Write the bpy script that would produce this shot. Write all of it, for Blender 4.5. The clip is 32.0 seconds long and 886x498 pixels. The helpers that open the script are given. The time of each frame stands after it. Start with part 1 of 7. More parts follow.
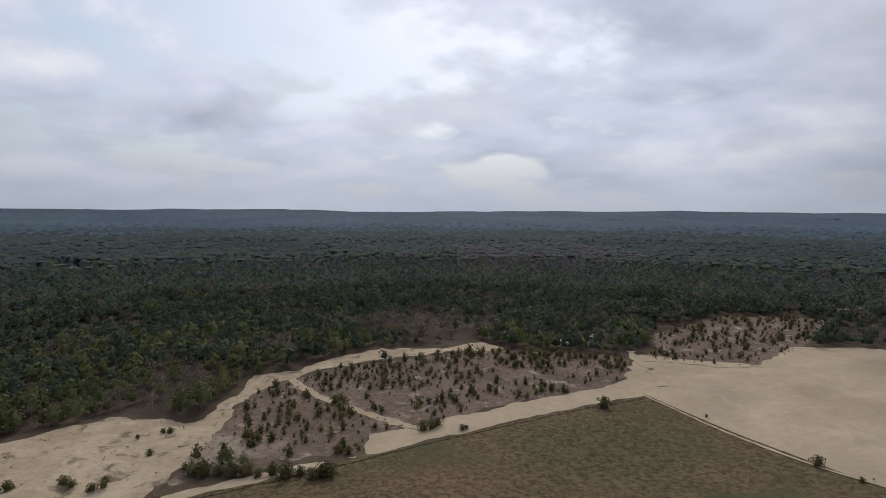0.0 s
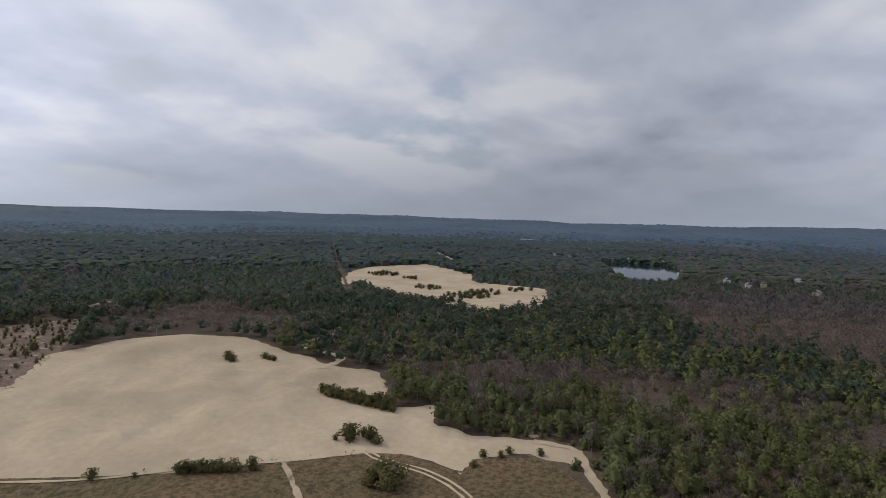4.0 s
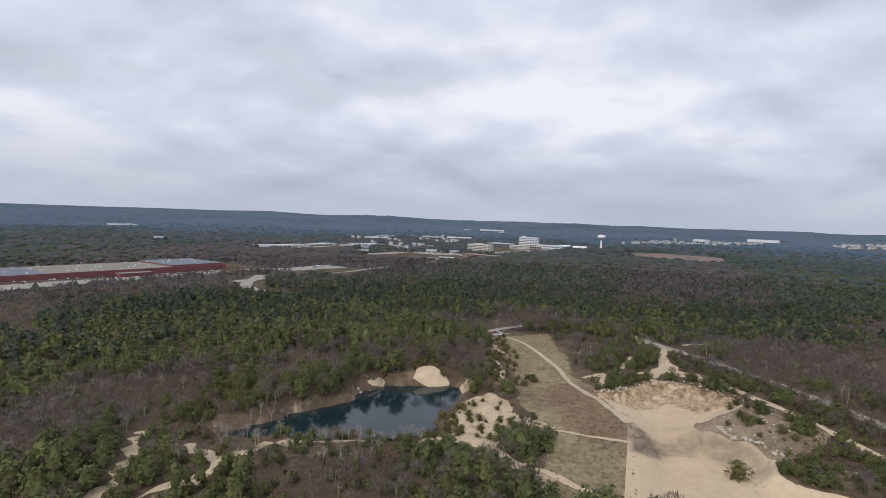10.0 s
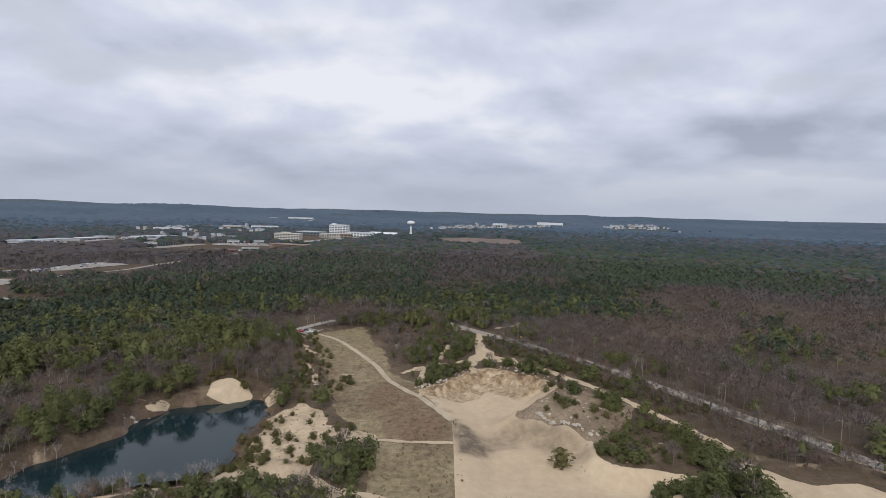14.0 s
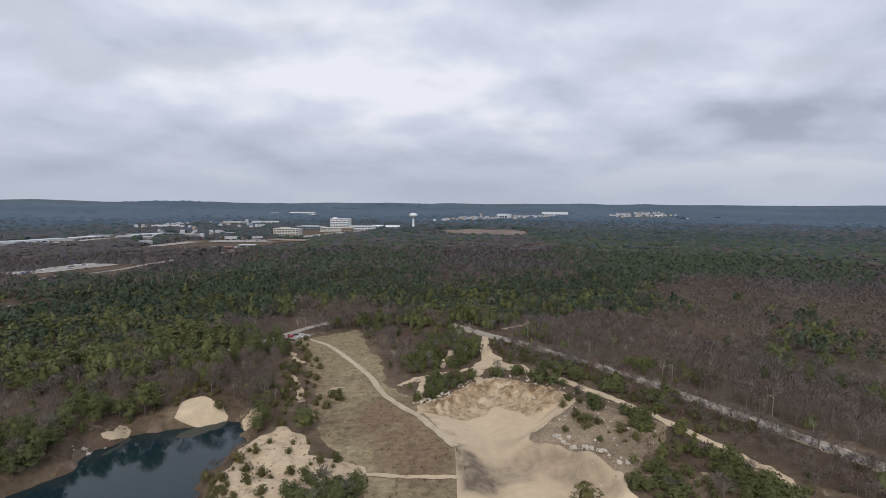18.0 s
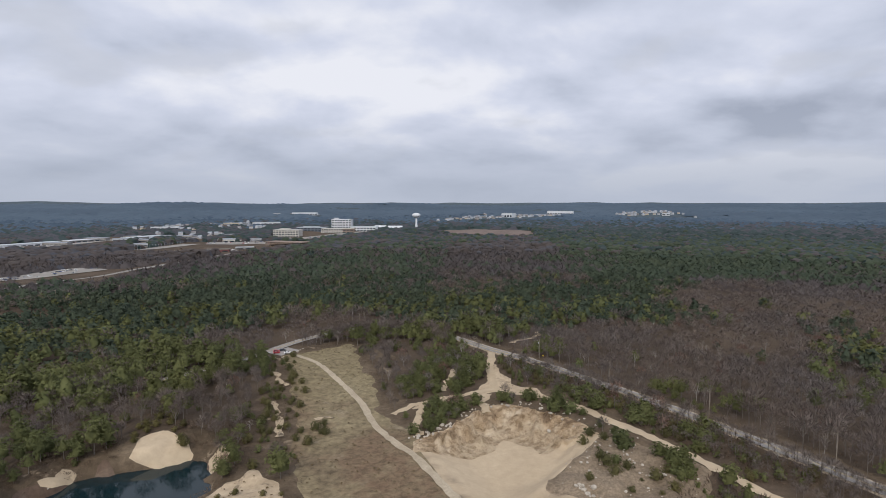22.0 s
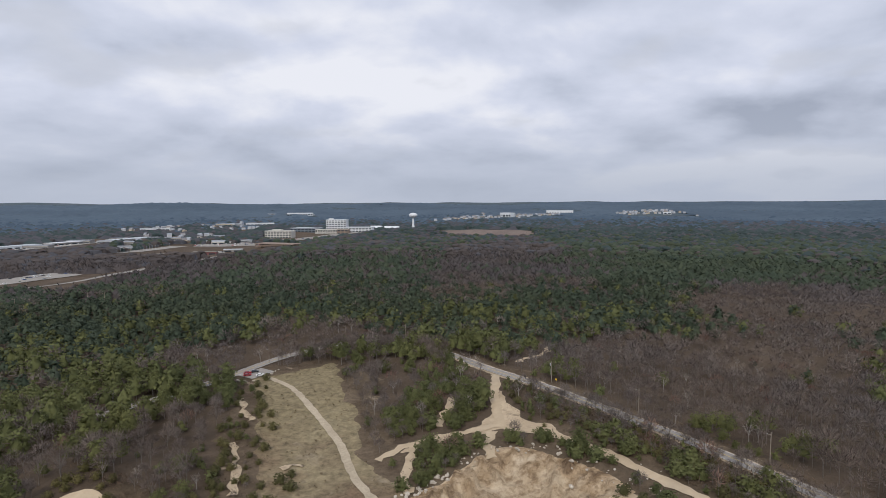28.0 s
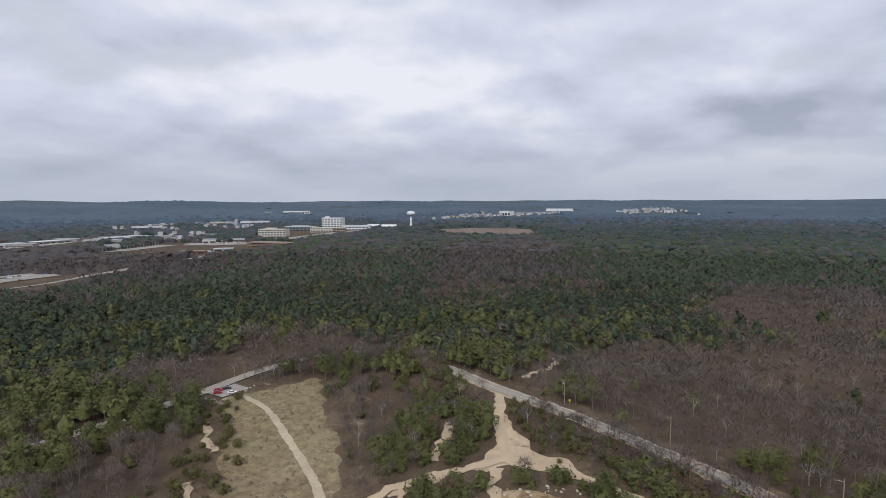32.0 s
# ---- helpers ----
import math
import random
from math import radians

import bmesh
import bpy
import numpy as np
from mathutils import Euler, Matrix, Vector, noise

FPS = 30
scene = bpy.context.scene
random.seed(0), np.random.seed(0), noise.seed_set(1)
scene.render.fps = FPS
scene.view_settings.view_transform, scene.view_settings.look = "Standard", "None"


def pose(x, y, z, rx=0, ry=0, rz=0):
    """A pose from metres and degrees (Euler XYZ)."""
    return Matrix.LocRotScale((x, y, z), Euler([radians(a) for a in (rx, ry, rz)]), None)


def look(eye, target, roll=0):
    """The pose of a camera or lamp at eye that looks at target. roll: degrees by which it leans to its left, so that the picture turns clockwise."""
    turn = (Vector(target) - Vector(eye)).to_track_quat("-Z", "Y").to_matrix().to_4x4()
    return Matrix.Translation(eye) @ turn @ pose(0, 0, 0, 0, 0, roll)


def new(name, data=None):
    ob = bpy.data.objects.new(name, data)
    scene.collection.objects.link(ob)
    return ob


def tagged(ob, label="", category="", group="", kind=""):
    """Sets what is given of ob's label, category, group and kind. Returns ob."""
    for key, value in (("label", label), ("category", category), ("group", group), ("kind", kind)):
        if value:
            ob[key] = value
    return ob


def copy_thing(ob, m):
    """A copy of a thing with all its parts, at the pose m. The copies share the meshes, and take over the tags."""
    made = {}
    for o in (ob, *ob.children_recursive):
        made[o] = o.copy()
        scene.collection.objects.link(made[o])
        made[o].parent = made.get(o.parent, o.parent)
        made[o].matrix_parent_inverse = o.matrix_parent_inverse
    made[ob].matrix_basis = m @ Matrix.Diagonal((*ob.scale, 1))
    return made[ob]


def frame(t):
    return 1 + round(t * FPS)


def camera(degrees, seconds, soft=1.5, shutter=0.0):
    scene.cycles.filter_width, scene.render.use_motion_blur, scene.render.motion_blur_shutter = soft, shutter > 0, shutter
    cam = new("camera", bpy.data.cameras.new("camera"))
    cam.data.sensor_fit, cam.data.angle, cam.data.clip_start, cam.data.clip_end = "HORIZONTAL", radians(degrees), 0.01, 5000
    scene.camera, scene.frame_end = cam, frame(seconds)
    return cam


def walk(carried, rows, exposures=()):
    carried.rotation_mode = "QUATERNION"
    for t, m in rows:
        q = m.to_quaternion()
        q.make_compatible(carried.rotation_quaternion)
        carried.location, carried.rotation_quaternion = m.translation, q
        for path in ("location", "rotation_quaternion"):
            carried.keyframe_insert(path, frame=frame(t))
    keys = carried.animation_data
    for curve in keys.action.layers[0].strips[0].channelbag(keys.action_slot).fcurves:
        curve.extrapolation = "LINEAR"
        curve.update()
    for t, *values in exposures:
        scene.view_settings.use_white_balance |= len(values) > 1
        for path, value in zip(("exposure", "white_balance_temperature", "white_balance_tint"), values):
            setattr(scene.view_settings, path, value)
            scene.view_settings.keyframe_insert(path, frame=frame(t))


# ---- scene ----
cam = camera(76.4, 32.0, soft=0.7)
# seconds, x, y, z, heading clockwise from +y, pitch, roll
PATH = [
    (0, 30.25, -90.78, 96.60, -171.803, -4.063, 0.305),
    (0.5, 29.55, -93.55, 97.11, -169.103, -4.114, 0.623),
    (0.8, 29.18, -95.14, 97.43, -163.951, -4.119, 0.589),
    (1, 28.96, -96.16, 97.63, -159.354, -4.068, 0.590),
    (1.5, 28.48, -98.51, 98.15, -145.875, -3.967, 0.772),
    (2, 28.05, -100.51, 98.67, -132.600, -3.838, 0.911),
    (2.2, 27.86, -101.23, 98.87, -128.046, -3.796, 1.016),
    (2.5, 27.54, -102.20, 99.16, -122.178, -3.721, 0.997),
    (3, 26.87, -103.57, 99.62, -115.058, -3.610, 1.232),
    (5.5, 19.12, -106.20, 101.47, -84.726, -3.407, 1.757),
    (6, 17.11, -106.35, 101.76, -76.421, -3.342, 1.786),
    (6.5, 15.24, -106.43, 102.03, -68.212, -3.317, 1.936),
    (7, 13.43, -106.23, 102.29, -60.599, -3.291, 1.893),
    (7.5, 11.53, -105.61, 102.56, -53.322, -3.269, 1.916),
    (8, 9.46, -104.45, 102.84, -46.531, -3.335, 1.871),
    (8.2, 8.60, -103.83, 102.95, -44.294, -3.268, 1.889),
    (8.5, 7.27, -102.75, 103.12, -41.098, -3.401, 1.978),
    (9, 5.11, -100.66, 103.37, -35.786, -3.421, 2.007),
    (9.5, 3.15, -98.44, 103.57, -28.369, -3.397, 2.070),
    (9.7, 2.40, -97.53, 103.63, -24.409, -3.415, 1.992),
    (10, 1.30, -96.11, 103.68, -18.390, -3.337, 2.089),
    (10.5, -0.43, -93.45, 103.70, -9.660, -3.230, 2.064),
    (11, -1.99, -90.13, 103.66, -3.131, -3.229, 2.080),
    (11.5, -3.25, -86.18, 103.56, -1.188, -3.346, 2.049),
    (12, -4.14, -81.79, 103.43, -0.199, -3.454, 2.014),
    (13, -4.92, -72.07, 103.10, 0.623, -3.736, 1.877),
    (14, -4.85, -61.65, 102.86, 0.725, -4.043, 1.541),
    (14.5, -4.65, -56.45, 102.74, 0.699, -4.218, 1.370),
    (17, -2.41, -30.96, 102.24, 0.392, -4.754, 0.696),
    (18, -1.49, -20.89, 102.19, 0.283, -4.905, 0.347),
    (19, -0.68, -10.46, 102.36, 0.110, -5.076, 0.270),
    (20, 0.00, 0.00, 102.60, 0.000, -5.163, 0.123),
    (21, 0.57, 9.82, 102.84, -0.096, -5.144, -0.034),
    (22, 0.93, 19.10, 103.16, -0.165, -4.972, -0.021),
    (23, 1.19, 27.52, 103.44, -0.194, -4.804, -0.066),
    (24, 1.39, 35.07, 103.62, -0.183, -4.825, -0.160),
    (25, 1.41, 42.26, 103.65, -0.134, -4.890, -0.171),
    (25.5, 1.44, 46.18, 103.56, -0.145, -4.913, -0.251),
    (27.5, 1.93, 64.44, 102.49, -0.039, -5.009, -0.424),
    (28, 2.19, 69.42, 102.19, 0.028, -5.002, -0.269),
    (29, 2.74, 79.51, 101.63, -0.002, -5.086, -0.414),
    (30, 3.09, 89.54, 101.07, 0.105, -5.112, -0.328),
    (31, 3.18, 99.13, 100.52, 0.114, -5.128, -0.452),
    (32, 3.13, 108.37, 99.92, 0.171, -5.146, -0.203),
]
walk(cam, [(t, pose(x, y, z, 90 + p, 0, -h) @ pose(0, 0, 0, 0, 0, r)) for t, x, y, z, h, p, r in PATH],
     exposures=[(0, -0.62), (2, -0.60), (4, -0.42), (6, -0.08), (8, 0.13), (10, 0.07), (12, 0.0), (32, 0.02)])

# ---- world and sun ----
SUN_EL, SUN_AZ = radians(42), radians(192)      # azimuth clockwise from +y
world = bpy.data.worlds.new("sky")
scene.world = world
world.use_nodes = True
wt = world.node_tree
wt.nodes.clear()


def wn(kind, **kw):
    n = wt.nodes.new(kind)
    for k, v in kw.items():
        if k == "ins":
            for i, val in v.items():
                n.inputs[i].default_value = val
        elif k == "operation":
            n.operation = v
    return n


def wl(a, i, b, j):
    wt.links.new(a.outputs[i], b.inputs[j])


sky = wn("ShaderNodeTexSky")
sky.sky_type, sky.sun_disc = "NISHITA", False
sky.sun_elevation, sky.sun_rotation = SUN_EL, SUN_AZ
sky.dust_density, sky.ozone_density = 2.0, 1.0
tc = wn("ShaderNodeTexCoord")
sep = wn("ShaderNodeSeparateXYZ")
wl(tc, "Generated", sep, 0)
up = wn("ShaderNodeMath", operation="MAXIMUM", ins={1: 0.0})
wl(sep, 2, up, 0)
lift = wn("ShaderNodeMath", operation="ADD", ins={1: 0.28})
wl(up, 0, lift, 0)
dx = wn("ShaderNodeMath", operation="DIVIDE")
wl(sep, 0, dx, 0)
wl(lift, 0, dx, 1)
dy = wn("ShaderNodeMath", operation="DIVIDE")
wl(sep, 1, dy, 0)
wl(lift, 0, dy, 1)
flat = wn("ShaderNodeCombineXYZ", ins={2: 3.7})
wl(dx, 0, flat, 0)
wl(dy, 0, flat, 1)
SLAB = {"Scale": 1.45, "Detail": 8.0, "Roughness": 0.50, "Distortion": 0.15}
big = wn("ShaderNodeTexNoise", ins=SLAB)
wl(flat, 0, big, "Vector")
# the same cloud a little higher up: tops are bright, bases grey
higher = wn("ShaderNodeVectorMath", operation="MULTIPLY")
higher.inputs[1].default_value = (0.92, 0.92, 1.0)
wl(flat, 0, higher, 0)
over = wn("ShaderNodeTexNoise", ins=SLAB)
wl(higher, 0, over, "Vector")
edge = wn("ShaderNodeMath", operation="SUBTRACT")
wl(big, 0, edge, 0)
wl(over, 0, edge, 1)
grey = wn("ShaderNodeTexNoise", ins={"Scale": 0.8, "Detail": 4.0, "Roughness": 0.45, "Distortion": 0.1})
wl(flat, 0, grey, "Vector")
relief = wn("ShaderNodeMath", operation="MULTIPLY_ADD", ins={1: 1.0})
wl(edge, 0, relief, 0)
wl(grey, 0, relief, 2)
# cover thins towards the south
thin = wn("ShaderNodeMath", operation="MULTIPLY_ADD", ins={1: 0.18, 2: 0.125})
wl(sep, 1, thin, 0)
dense = wn("ShaderNodeMath", operation="ADD")
wl(big, 0, dense, 0)
wl(thin, 0, dense, 1)
cover = wn("ShaderNodeMapRange", ins={1: 0.36, 2: 0.47, 3: 0.0, 4: 1.0})
cover.interpolation_type = "SMOOTHSTEP"
wl(dense, 0, cover, 0)
tone = wn("ShaderNodeValToRGB")
tone.color_ramp.elements[0].position, tone.color_ramp.elements[0].color = 0.22, (0.395, 0.44, 0.55, 1)
tone.color_ramp.elements[1].position, tone.color_ramp.elements[1].color = 0.68, (0.90, 0.92, 1.0, 1)
tone.color_ramp.elements.new(0.42).color = (0.61, 0.66, 0.795, 1)
tone.color_ramp.elements.new(0.54).color = (0.715, 0.76, 0.90, 1)
wl(relief, 0, tone, 0)
blue = wn("ShaderNodeVectorMath", operation="SCALE")
blue.inputs["Scale"].default_value = 0.11
wl(sky, 0, blue, 0)
pale = wn("ShaderNodeMix")
pale.data_type = "RGBA"
pale.inputs[0].default_value = 0.55
pale.inputs[7].default_value = (0.68, 0.77, 0.92, 1)
wl(blue, 0, pale, 6)
mix = wn("ShaderNodeMix")
mix.data_type = "RGBA"
wl(cover, 0, mix, 0)
wl(pale, 2, mix, 6)
wl(tone, 0, mix, 7)
# small cumulus
heap = wn("ShaderNodeTexNoise", ins={"Scale": 2.6, "Detail": 4.0, "Roughness": 0.45, "Distortion": 0.0})
wl(flat, 0, heap, "Vector")
rise = wn("ShaderNodeMapRange", ins={1: 0.56, 2: 0.70, 3: 0.0, 4: 0.5})
rise.interpolation_type = "SMOOTHSTEP"
wl(heap, 0, rise, 0)
bed = wn("ShaderNodeMix")
bed.data_type = "RGBA"
bed.inputs[7].default_value = (0.60, 0.63, 0.71, 1)
wl(rise, 0, bed, 0)
wl(mix, 2, bed, 6)
# pale veil of distant cloud near the horizon
veil = wn("ShaderNodeMapRange", ins={1: 0.0, 2: 0.17, 3: 0.85, 4: 0.0})
veil.interpolation_type = "SMOOTHSTEP"
wl(up, 0, veil, 0)
mix2 = wn("ShaderNodeMix")
mix2.data_type = "RGBA"
mix2.inputs[7].default_value = (0.49, 0.54, 0.65, 1)
wl(veil, 0, mix2, 0)
wl(bed, 2, mix2, 6)
# the veiled sun lifts the southern sky
aim = wn("ShaderNodeVectorMath", operation="DOT_PRODUCT")
aim.inputs[1].default_value = (math.sin(SUN_AZ) * math.cos(SUN_EL), math.cos(SUN_AZ) * math.cos(SUN_EL), math.sin(SUN_EL))
wl(tc, "Generated", aim, 0)
glow = wn("ShaderNodeMapRange", ins={1: 0.2, 2: 1.0, 3: 0.90, 4: 1.60})
wl(aim, 1, glow, 0)
# a heavier bank of cloud stands in the west-south-west
west = wn("ShaderNodeVectorMath", operation="DOT_PRODUCT")
west.inputs[1].default_value = (-0.93, -0.31, 0.20)
wl(tc, "Generated", west, 0)
bank = wn("ShaderNodeMapRange", ins={1: 0.74, 2: 1.0, 3: 1.0, 4: 0.76})
bank.interpolation_type = "SMOOTHSTEP"
wl(west, 1, bank, 0)
power = wn("ShaderNodeMath", operation="MULTIPLY")
wl(glow, 0, power, 0)
wl(bank, 0, power, 1)
bg = wn("ShaderNodeBackground")
out = wn("ShaderNodeOutputWorld")
wl(mix2, 2, bg, 0)
wl(power, 0, bg, 1)
wl(bg, 0, out, 0)

sun = new("sun", bpy.data.lights.new("sun", "SUN"))
sun.data.energy, sun.data.angle, sun.data.color = 1.7, radians(14), (1.0, 0.925, 0.79)
sun.matrix_world = look((0, 0, 300), (-300 * math.sin(SUN_AZ) * math.cos(SUN_EL), -300 * math.cos(SUN_AZ) * math.cos(SUN_EL), 300 - 300 * math.sin(SUN_EL)))

# ---- materials ----


def material(name, rough=0.9, metal=0.0, spec=0.3):
    m = bpy.data.materials.new(name)
    m.use_nodes = True
    b = m.node_tree.nodes["Principled BSDF"]
    b.inputs["Roughness"].default_value = rough
    b.inputs["Metallic"].default_value = metal
    b.inputs["Specular IOR Level"].default_value = spec
    return m, m.node_tree, b


def ramp_node(nt, stops):
    r = nt.nodes.new("ShaderNodeValToRGB")
    e = r.color_ramp.elements
    while len(e) < len(stops):
        e.new(0.5)
    for k, (p, c) in enumerate(stops):
        e[k].position, e[k].color = p, (*c, 1)
    return r


def noise_node(nt, scale, detail=4.0, rough=0.55, distortion=0.0, vec=None):
    n = nt.nodes.new("ShaderNodeTexNoise")
    n.inputs["Scale"].default_value = scale
    n.inputs["Detail"].default_value = detail
    n.inputs["Roughness"].default_value = rough
    n.inputs["Distortion"].default_value = distortion
    if vec is not None:
        nt.links.new(vec, n.inputs["Vector"])
    return n


def mixed(nt, fac, a, b, mode="MIX"):
    m = nt.nodes.new("ShaderNodeMix")
    m.data_type, m.blend_type = "RGBA", mode
    for sock, v in ((0, fac), (6, a), (7, b)):
        if isinstance(v, (int, float)):
            m.inputs[sock].default_value = v
        elif isinstance(v, tuple):
            m.inputs[sock].default_value = (*v, 1)
        else:
            nt.links.new(v, m.inputs[sock])
    return m.outputs[2]


def soil(name, broad, fine, bump=0.4, s_broad=0.018, s_fine=0.35, rough=0.95, s_bump=0.5, patch=None, dist=1.0, stains=()):
    """Ground cover in world metres: broad stains, fine grain, relief, and an optional patchy third colour."""
    m, nt, b = material(name, rough, 0, 0.15)
    geo = nt.nodes.new("ShaderNodeNewGeometry")
    pos = geo.outputs["Position"]
    r1 = ramp_node(nt, broad)
    nt.links.new(noise_node(nt, s_broad, 6, 0.6, 0.6, pos).outputs[0], r1.inputs[0])
    r2 = ramp_node(nt, fine)
    nt.links.new(noise_node(nt, s_fine, 5, 0.7, 0.3, pos).outputs[0], r2.inputs[0])
    col = mixed(nt, 1.0, r1.outputs[0], r2.outputs[0], "MULTIPLY")
    if patch:
        colour, sc, lo, hi = patch
        mr = nt.nodes.new("ShaderNodeMapRange")
        mr.inputs[1].default_value, mr.inputs[2].default_value = lo, hi
        nt.links.new(noise_node(nt, sc, 7, 0.65, 0.5, pos).outputs[0], mr.inputs[0])
        col = mixed(nt, mr.outputs[0], col, colour)
    for att_name, colour in stains:
        att = nt.nodes.new("ShaderNodeAttribute")
        att.attribute_name = att_name
        mr = nt.nodes.new("ShaderNodeMapRange")
        mr.inputs[1].default_value, mr.inputs[2].default_value, mr.inputs[3].default_value, mr.inputs[4].default_value = 0.34, 0.62, 0.55, 1.15
        nt.links.new(noise_node(nt, 0.16, 6, 0.65, 0.4, pos).outputs[0], mr.inputs[0])
        mu = nt.nodes.new("ShaderNodeMath")
        mu.operation, mu.use_clamp = "MULTIPLY", True
        nt.links.new(att.outputs["Fac"], mu.inputs[0])
        nt.links.new(mr.outputs[0], mu.inputs[1])
        col = mixed(nt, mu.outputs[0], col, mixed(nt, 1.0, r2.outputs[0], colour, "MULTIPLY"))
    nt.links.new(col, b.inputs["Base Color"])
    bp = nt.nodes.new("ShaderNodeBump")
    bp.inputs["Strength"].default_value, bp.inputs["Distance"].default_value = bump, dist
    nt.links.new(noise_node(nt, s_bump, 8, 0.65, 0.2, pos).outputs[0], bp.inputs["Height"])
    nt.links.new(bp.outputs[0], b.inputs["Normal"])
    return m


def foliage(name, dark, mid, light, rough=0.85, vary=0.25, stand=((1.10, 1.03, 0.94), 0.012)):
    """Colour varies from tree to tree (attribute tint, or the object's random) and from clump to clump."""
    m, nt, b = material(name, rough, 0, 0.15)
    geo = nt.nodes.new("ShaderNodeNewGeometry")
    att = nt.nodes.new("ShaderNodeAttribute")
    att.attribute_name = "tint"
    info = nt.nodes.new("ShaderNodeObjectInfo")
    add = nt.nodes.new("ShaderNodeMath")
    nt.links.new(att.outputs["Fac"], add.inputs[0])
    nt.links.new(info.outputs["Random"], add.inputs[1])
    fr = nt.nodes.new("ShaderNodeMath")
    fr.operation = "FRACT"
    nt.links.new(add.outputs[0], fr.inputs[0])
    r = ramp_node(nt, [(0.0, dark), (0.5, mid), (1.0, light)])
    nt.links.new(fr.outputs[0], r.inputs[0])
    v = nt.nodes.new("ShaderNodeMapRange")
    v.inputs[3].default_value, v.inputs[4].default_value = 1 - vary, 1 + vary
    nt.links.new(geo.outputs["Random Per Island"], v.inputs[0])
    sc = nt.nodes.new("ShaderNodeVectorMath")
    sc.operation = "SCALE"
    nt.links.new(r.outputs[0], sc.inputs[0])
    nt.links.new(v.outputs[0], sc.inputs["Scale"])
    # broad stands differ in hue
    pos = noise_node(nt, stand[1], 3, 0.5, 0, geo.outputs["Position"])
    mr = nt.nodes.new("ShaderNodeMapRange")
    mr.inputs[1].default_value, mr.inputs[2].default_value = 0.4, 0.65
    nt.links.new(pos.outputs[0], mr.inputs[0])
    col = mixed(nt, mr.outputs[0], sc.outputs[0], mixed(nt, 1.0, sc.outputs[0], stand[0], "MULTIPLY"))
    nt.links.new(col, b.inputs["Base Color"])
    # thin needles and twigs let light through
    tl = nt.nodes.new("ShaderNodeBsdfTranslucent")
    nt.links.new(col, tl.inputs[0])
    ms_ = nt.nodes.new("ShaderNodeMixShader")
    ms_.inputs[0].default_value = 0.28
    nt.links.new(b.outputs[0], ms_.inputs[1])
    nt.links.new(tl.outputs[0], ms_.inputs[2])
    nt.links.new(ms_.outputs[0], nt.nodes["Material Output"].inputs[0])
    return m


def plain(name, col, rough=0.7, metal=0.0, vary=0.18, scale=0.4, spec=0.4, bump=0.0):
    """Painted, cast or built surface with streaks and grime."""
    m, nt, b = material(name, rough, metal, spec)
    geo = nt.nodes.new("ShaderNodeNewGeometry")
    n = noise_node(nt, scale, 6, 0.65, 0.4, geo.outputs["Position"])
    lo, hi = tuple(c * (1 - vary) for c in col), tuple(min(1, c * (1 + vary)) for c in col)
    r = ramp_node(nt, [(0.3, lo), (0.7, hi)])
    nt.links.new(n.outputs[0], r.inputs[0])
    nt.links.new(r.outputs[0], b.inputs["Base Color"])
    if bump:
        bp = nt.nodes.new("ShaderNodeBump")
        bp.inputs["Strength"].default_value = bump
        nt.links.new(noise_node(nt, scale * 8, 4, 0.6, 0, geo.outputs["Position"]).outputs[0], bp.inputs["Height"])
        nt.links.new(bp.outputs[0], b.inputs["Normal"])
    return m


W1 = [(0.3, (0.78, 0.78, 0.78)), (0.7, (1.12, 1.12, 1.12))]
M_FLOOR = soil("forest_floor", [(0.3, (0.062, 0.045, 0.031)), (0.55, (0.096, 0.070, 0.049)), (0.75, (0.13, 0.097, 0.070))], W1, 0.6, 0.03, 0.6)
M_SAND = soil("pale_sand", [(0.3, (0.34, 0.266, 0.180)), (0.5, (0.42, 0.332, 0.226)), (0.7, (0.49, 0.392, 0.274))],
              [(0.25, (0.88, 0.87, 0.86)), (0.7, (1.08, 1.08, 1.08))], 0.4, 0.014, 0.25, s_bump=0.22, patch=((0.35, 0.285, 0.205), 0.022, 0.52, 0.70))
M_PITSAND = soil("pit_sand", [(0.3, (0.40, 0.312, 0.212)), (0.5, (0.45, 0.355, 0.242)), (0.7, (0.50, 0.40, 0.278))],
                 [(0.25, (0.88, 0.87, 0.86)), (0.7, (1.06, 1.06, 1.06))], 0.4, 0.02, 0.25, s_bump=0.22, stains=(("stain", (0.135, 0.106, 0.078)),))
M_SANDROUGH = soil("tracked_sand", [(0.3, (0.34, 0.265, 0.178)), (0.55, (0.46, 0.365, 0.252)), (0.75, (0.54, 0.435, 0.31))],
                   [(0.25, (0.78, 0.76, 0.74)), (0.7, (1.1, 1.1, 1.1))], 0.7, 0.035, 0.3, s_bump=0.35, patch=((0.19, 0.148, 0.10), 0.11, 0.55, 0.65))
M_FIELD = soil("field_grass", [(0.3, (0.098, 0.082, 0.044)), (0.5, (0.132, 0.098, 0.056)), (0.68, (0.165, 0.108, 0.068))],
               [(0.40, (0.58, 0.58, 0.56)), (0.58, (1.32, 1.27, 1.20))], 1.0, 0.012, 0.42, s_bump=0.6, patch=((0.084, 0.082, 0.038), 0.011, 0.54, 0.66), stains=(("stain", (0.088, 0.088, 0.042)),))
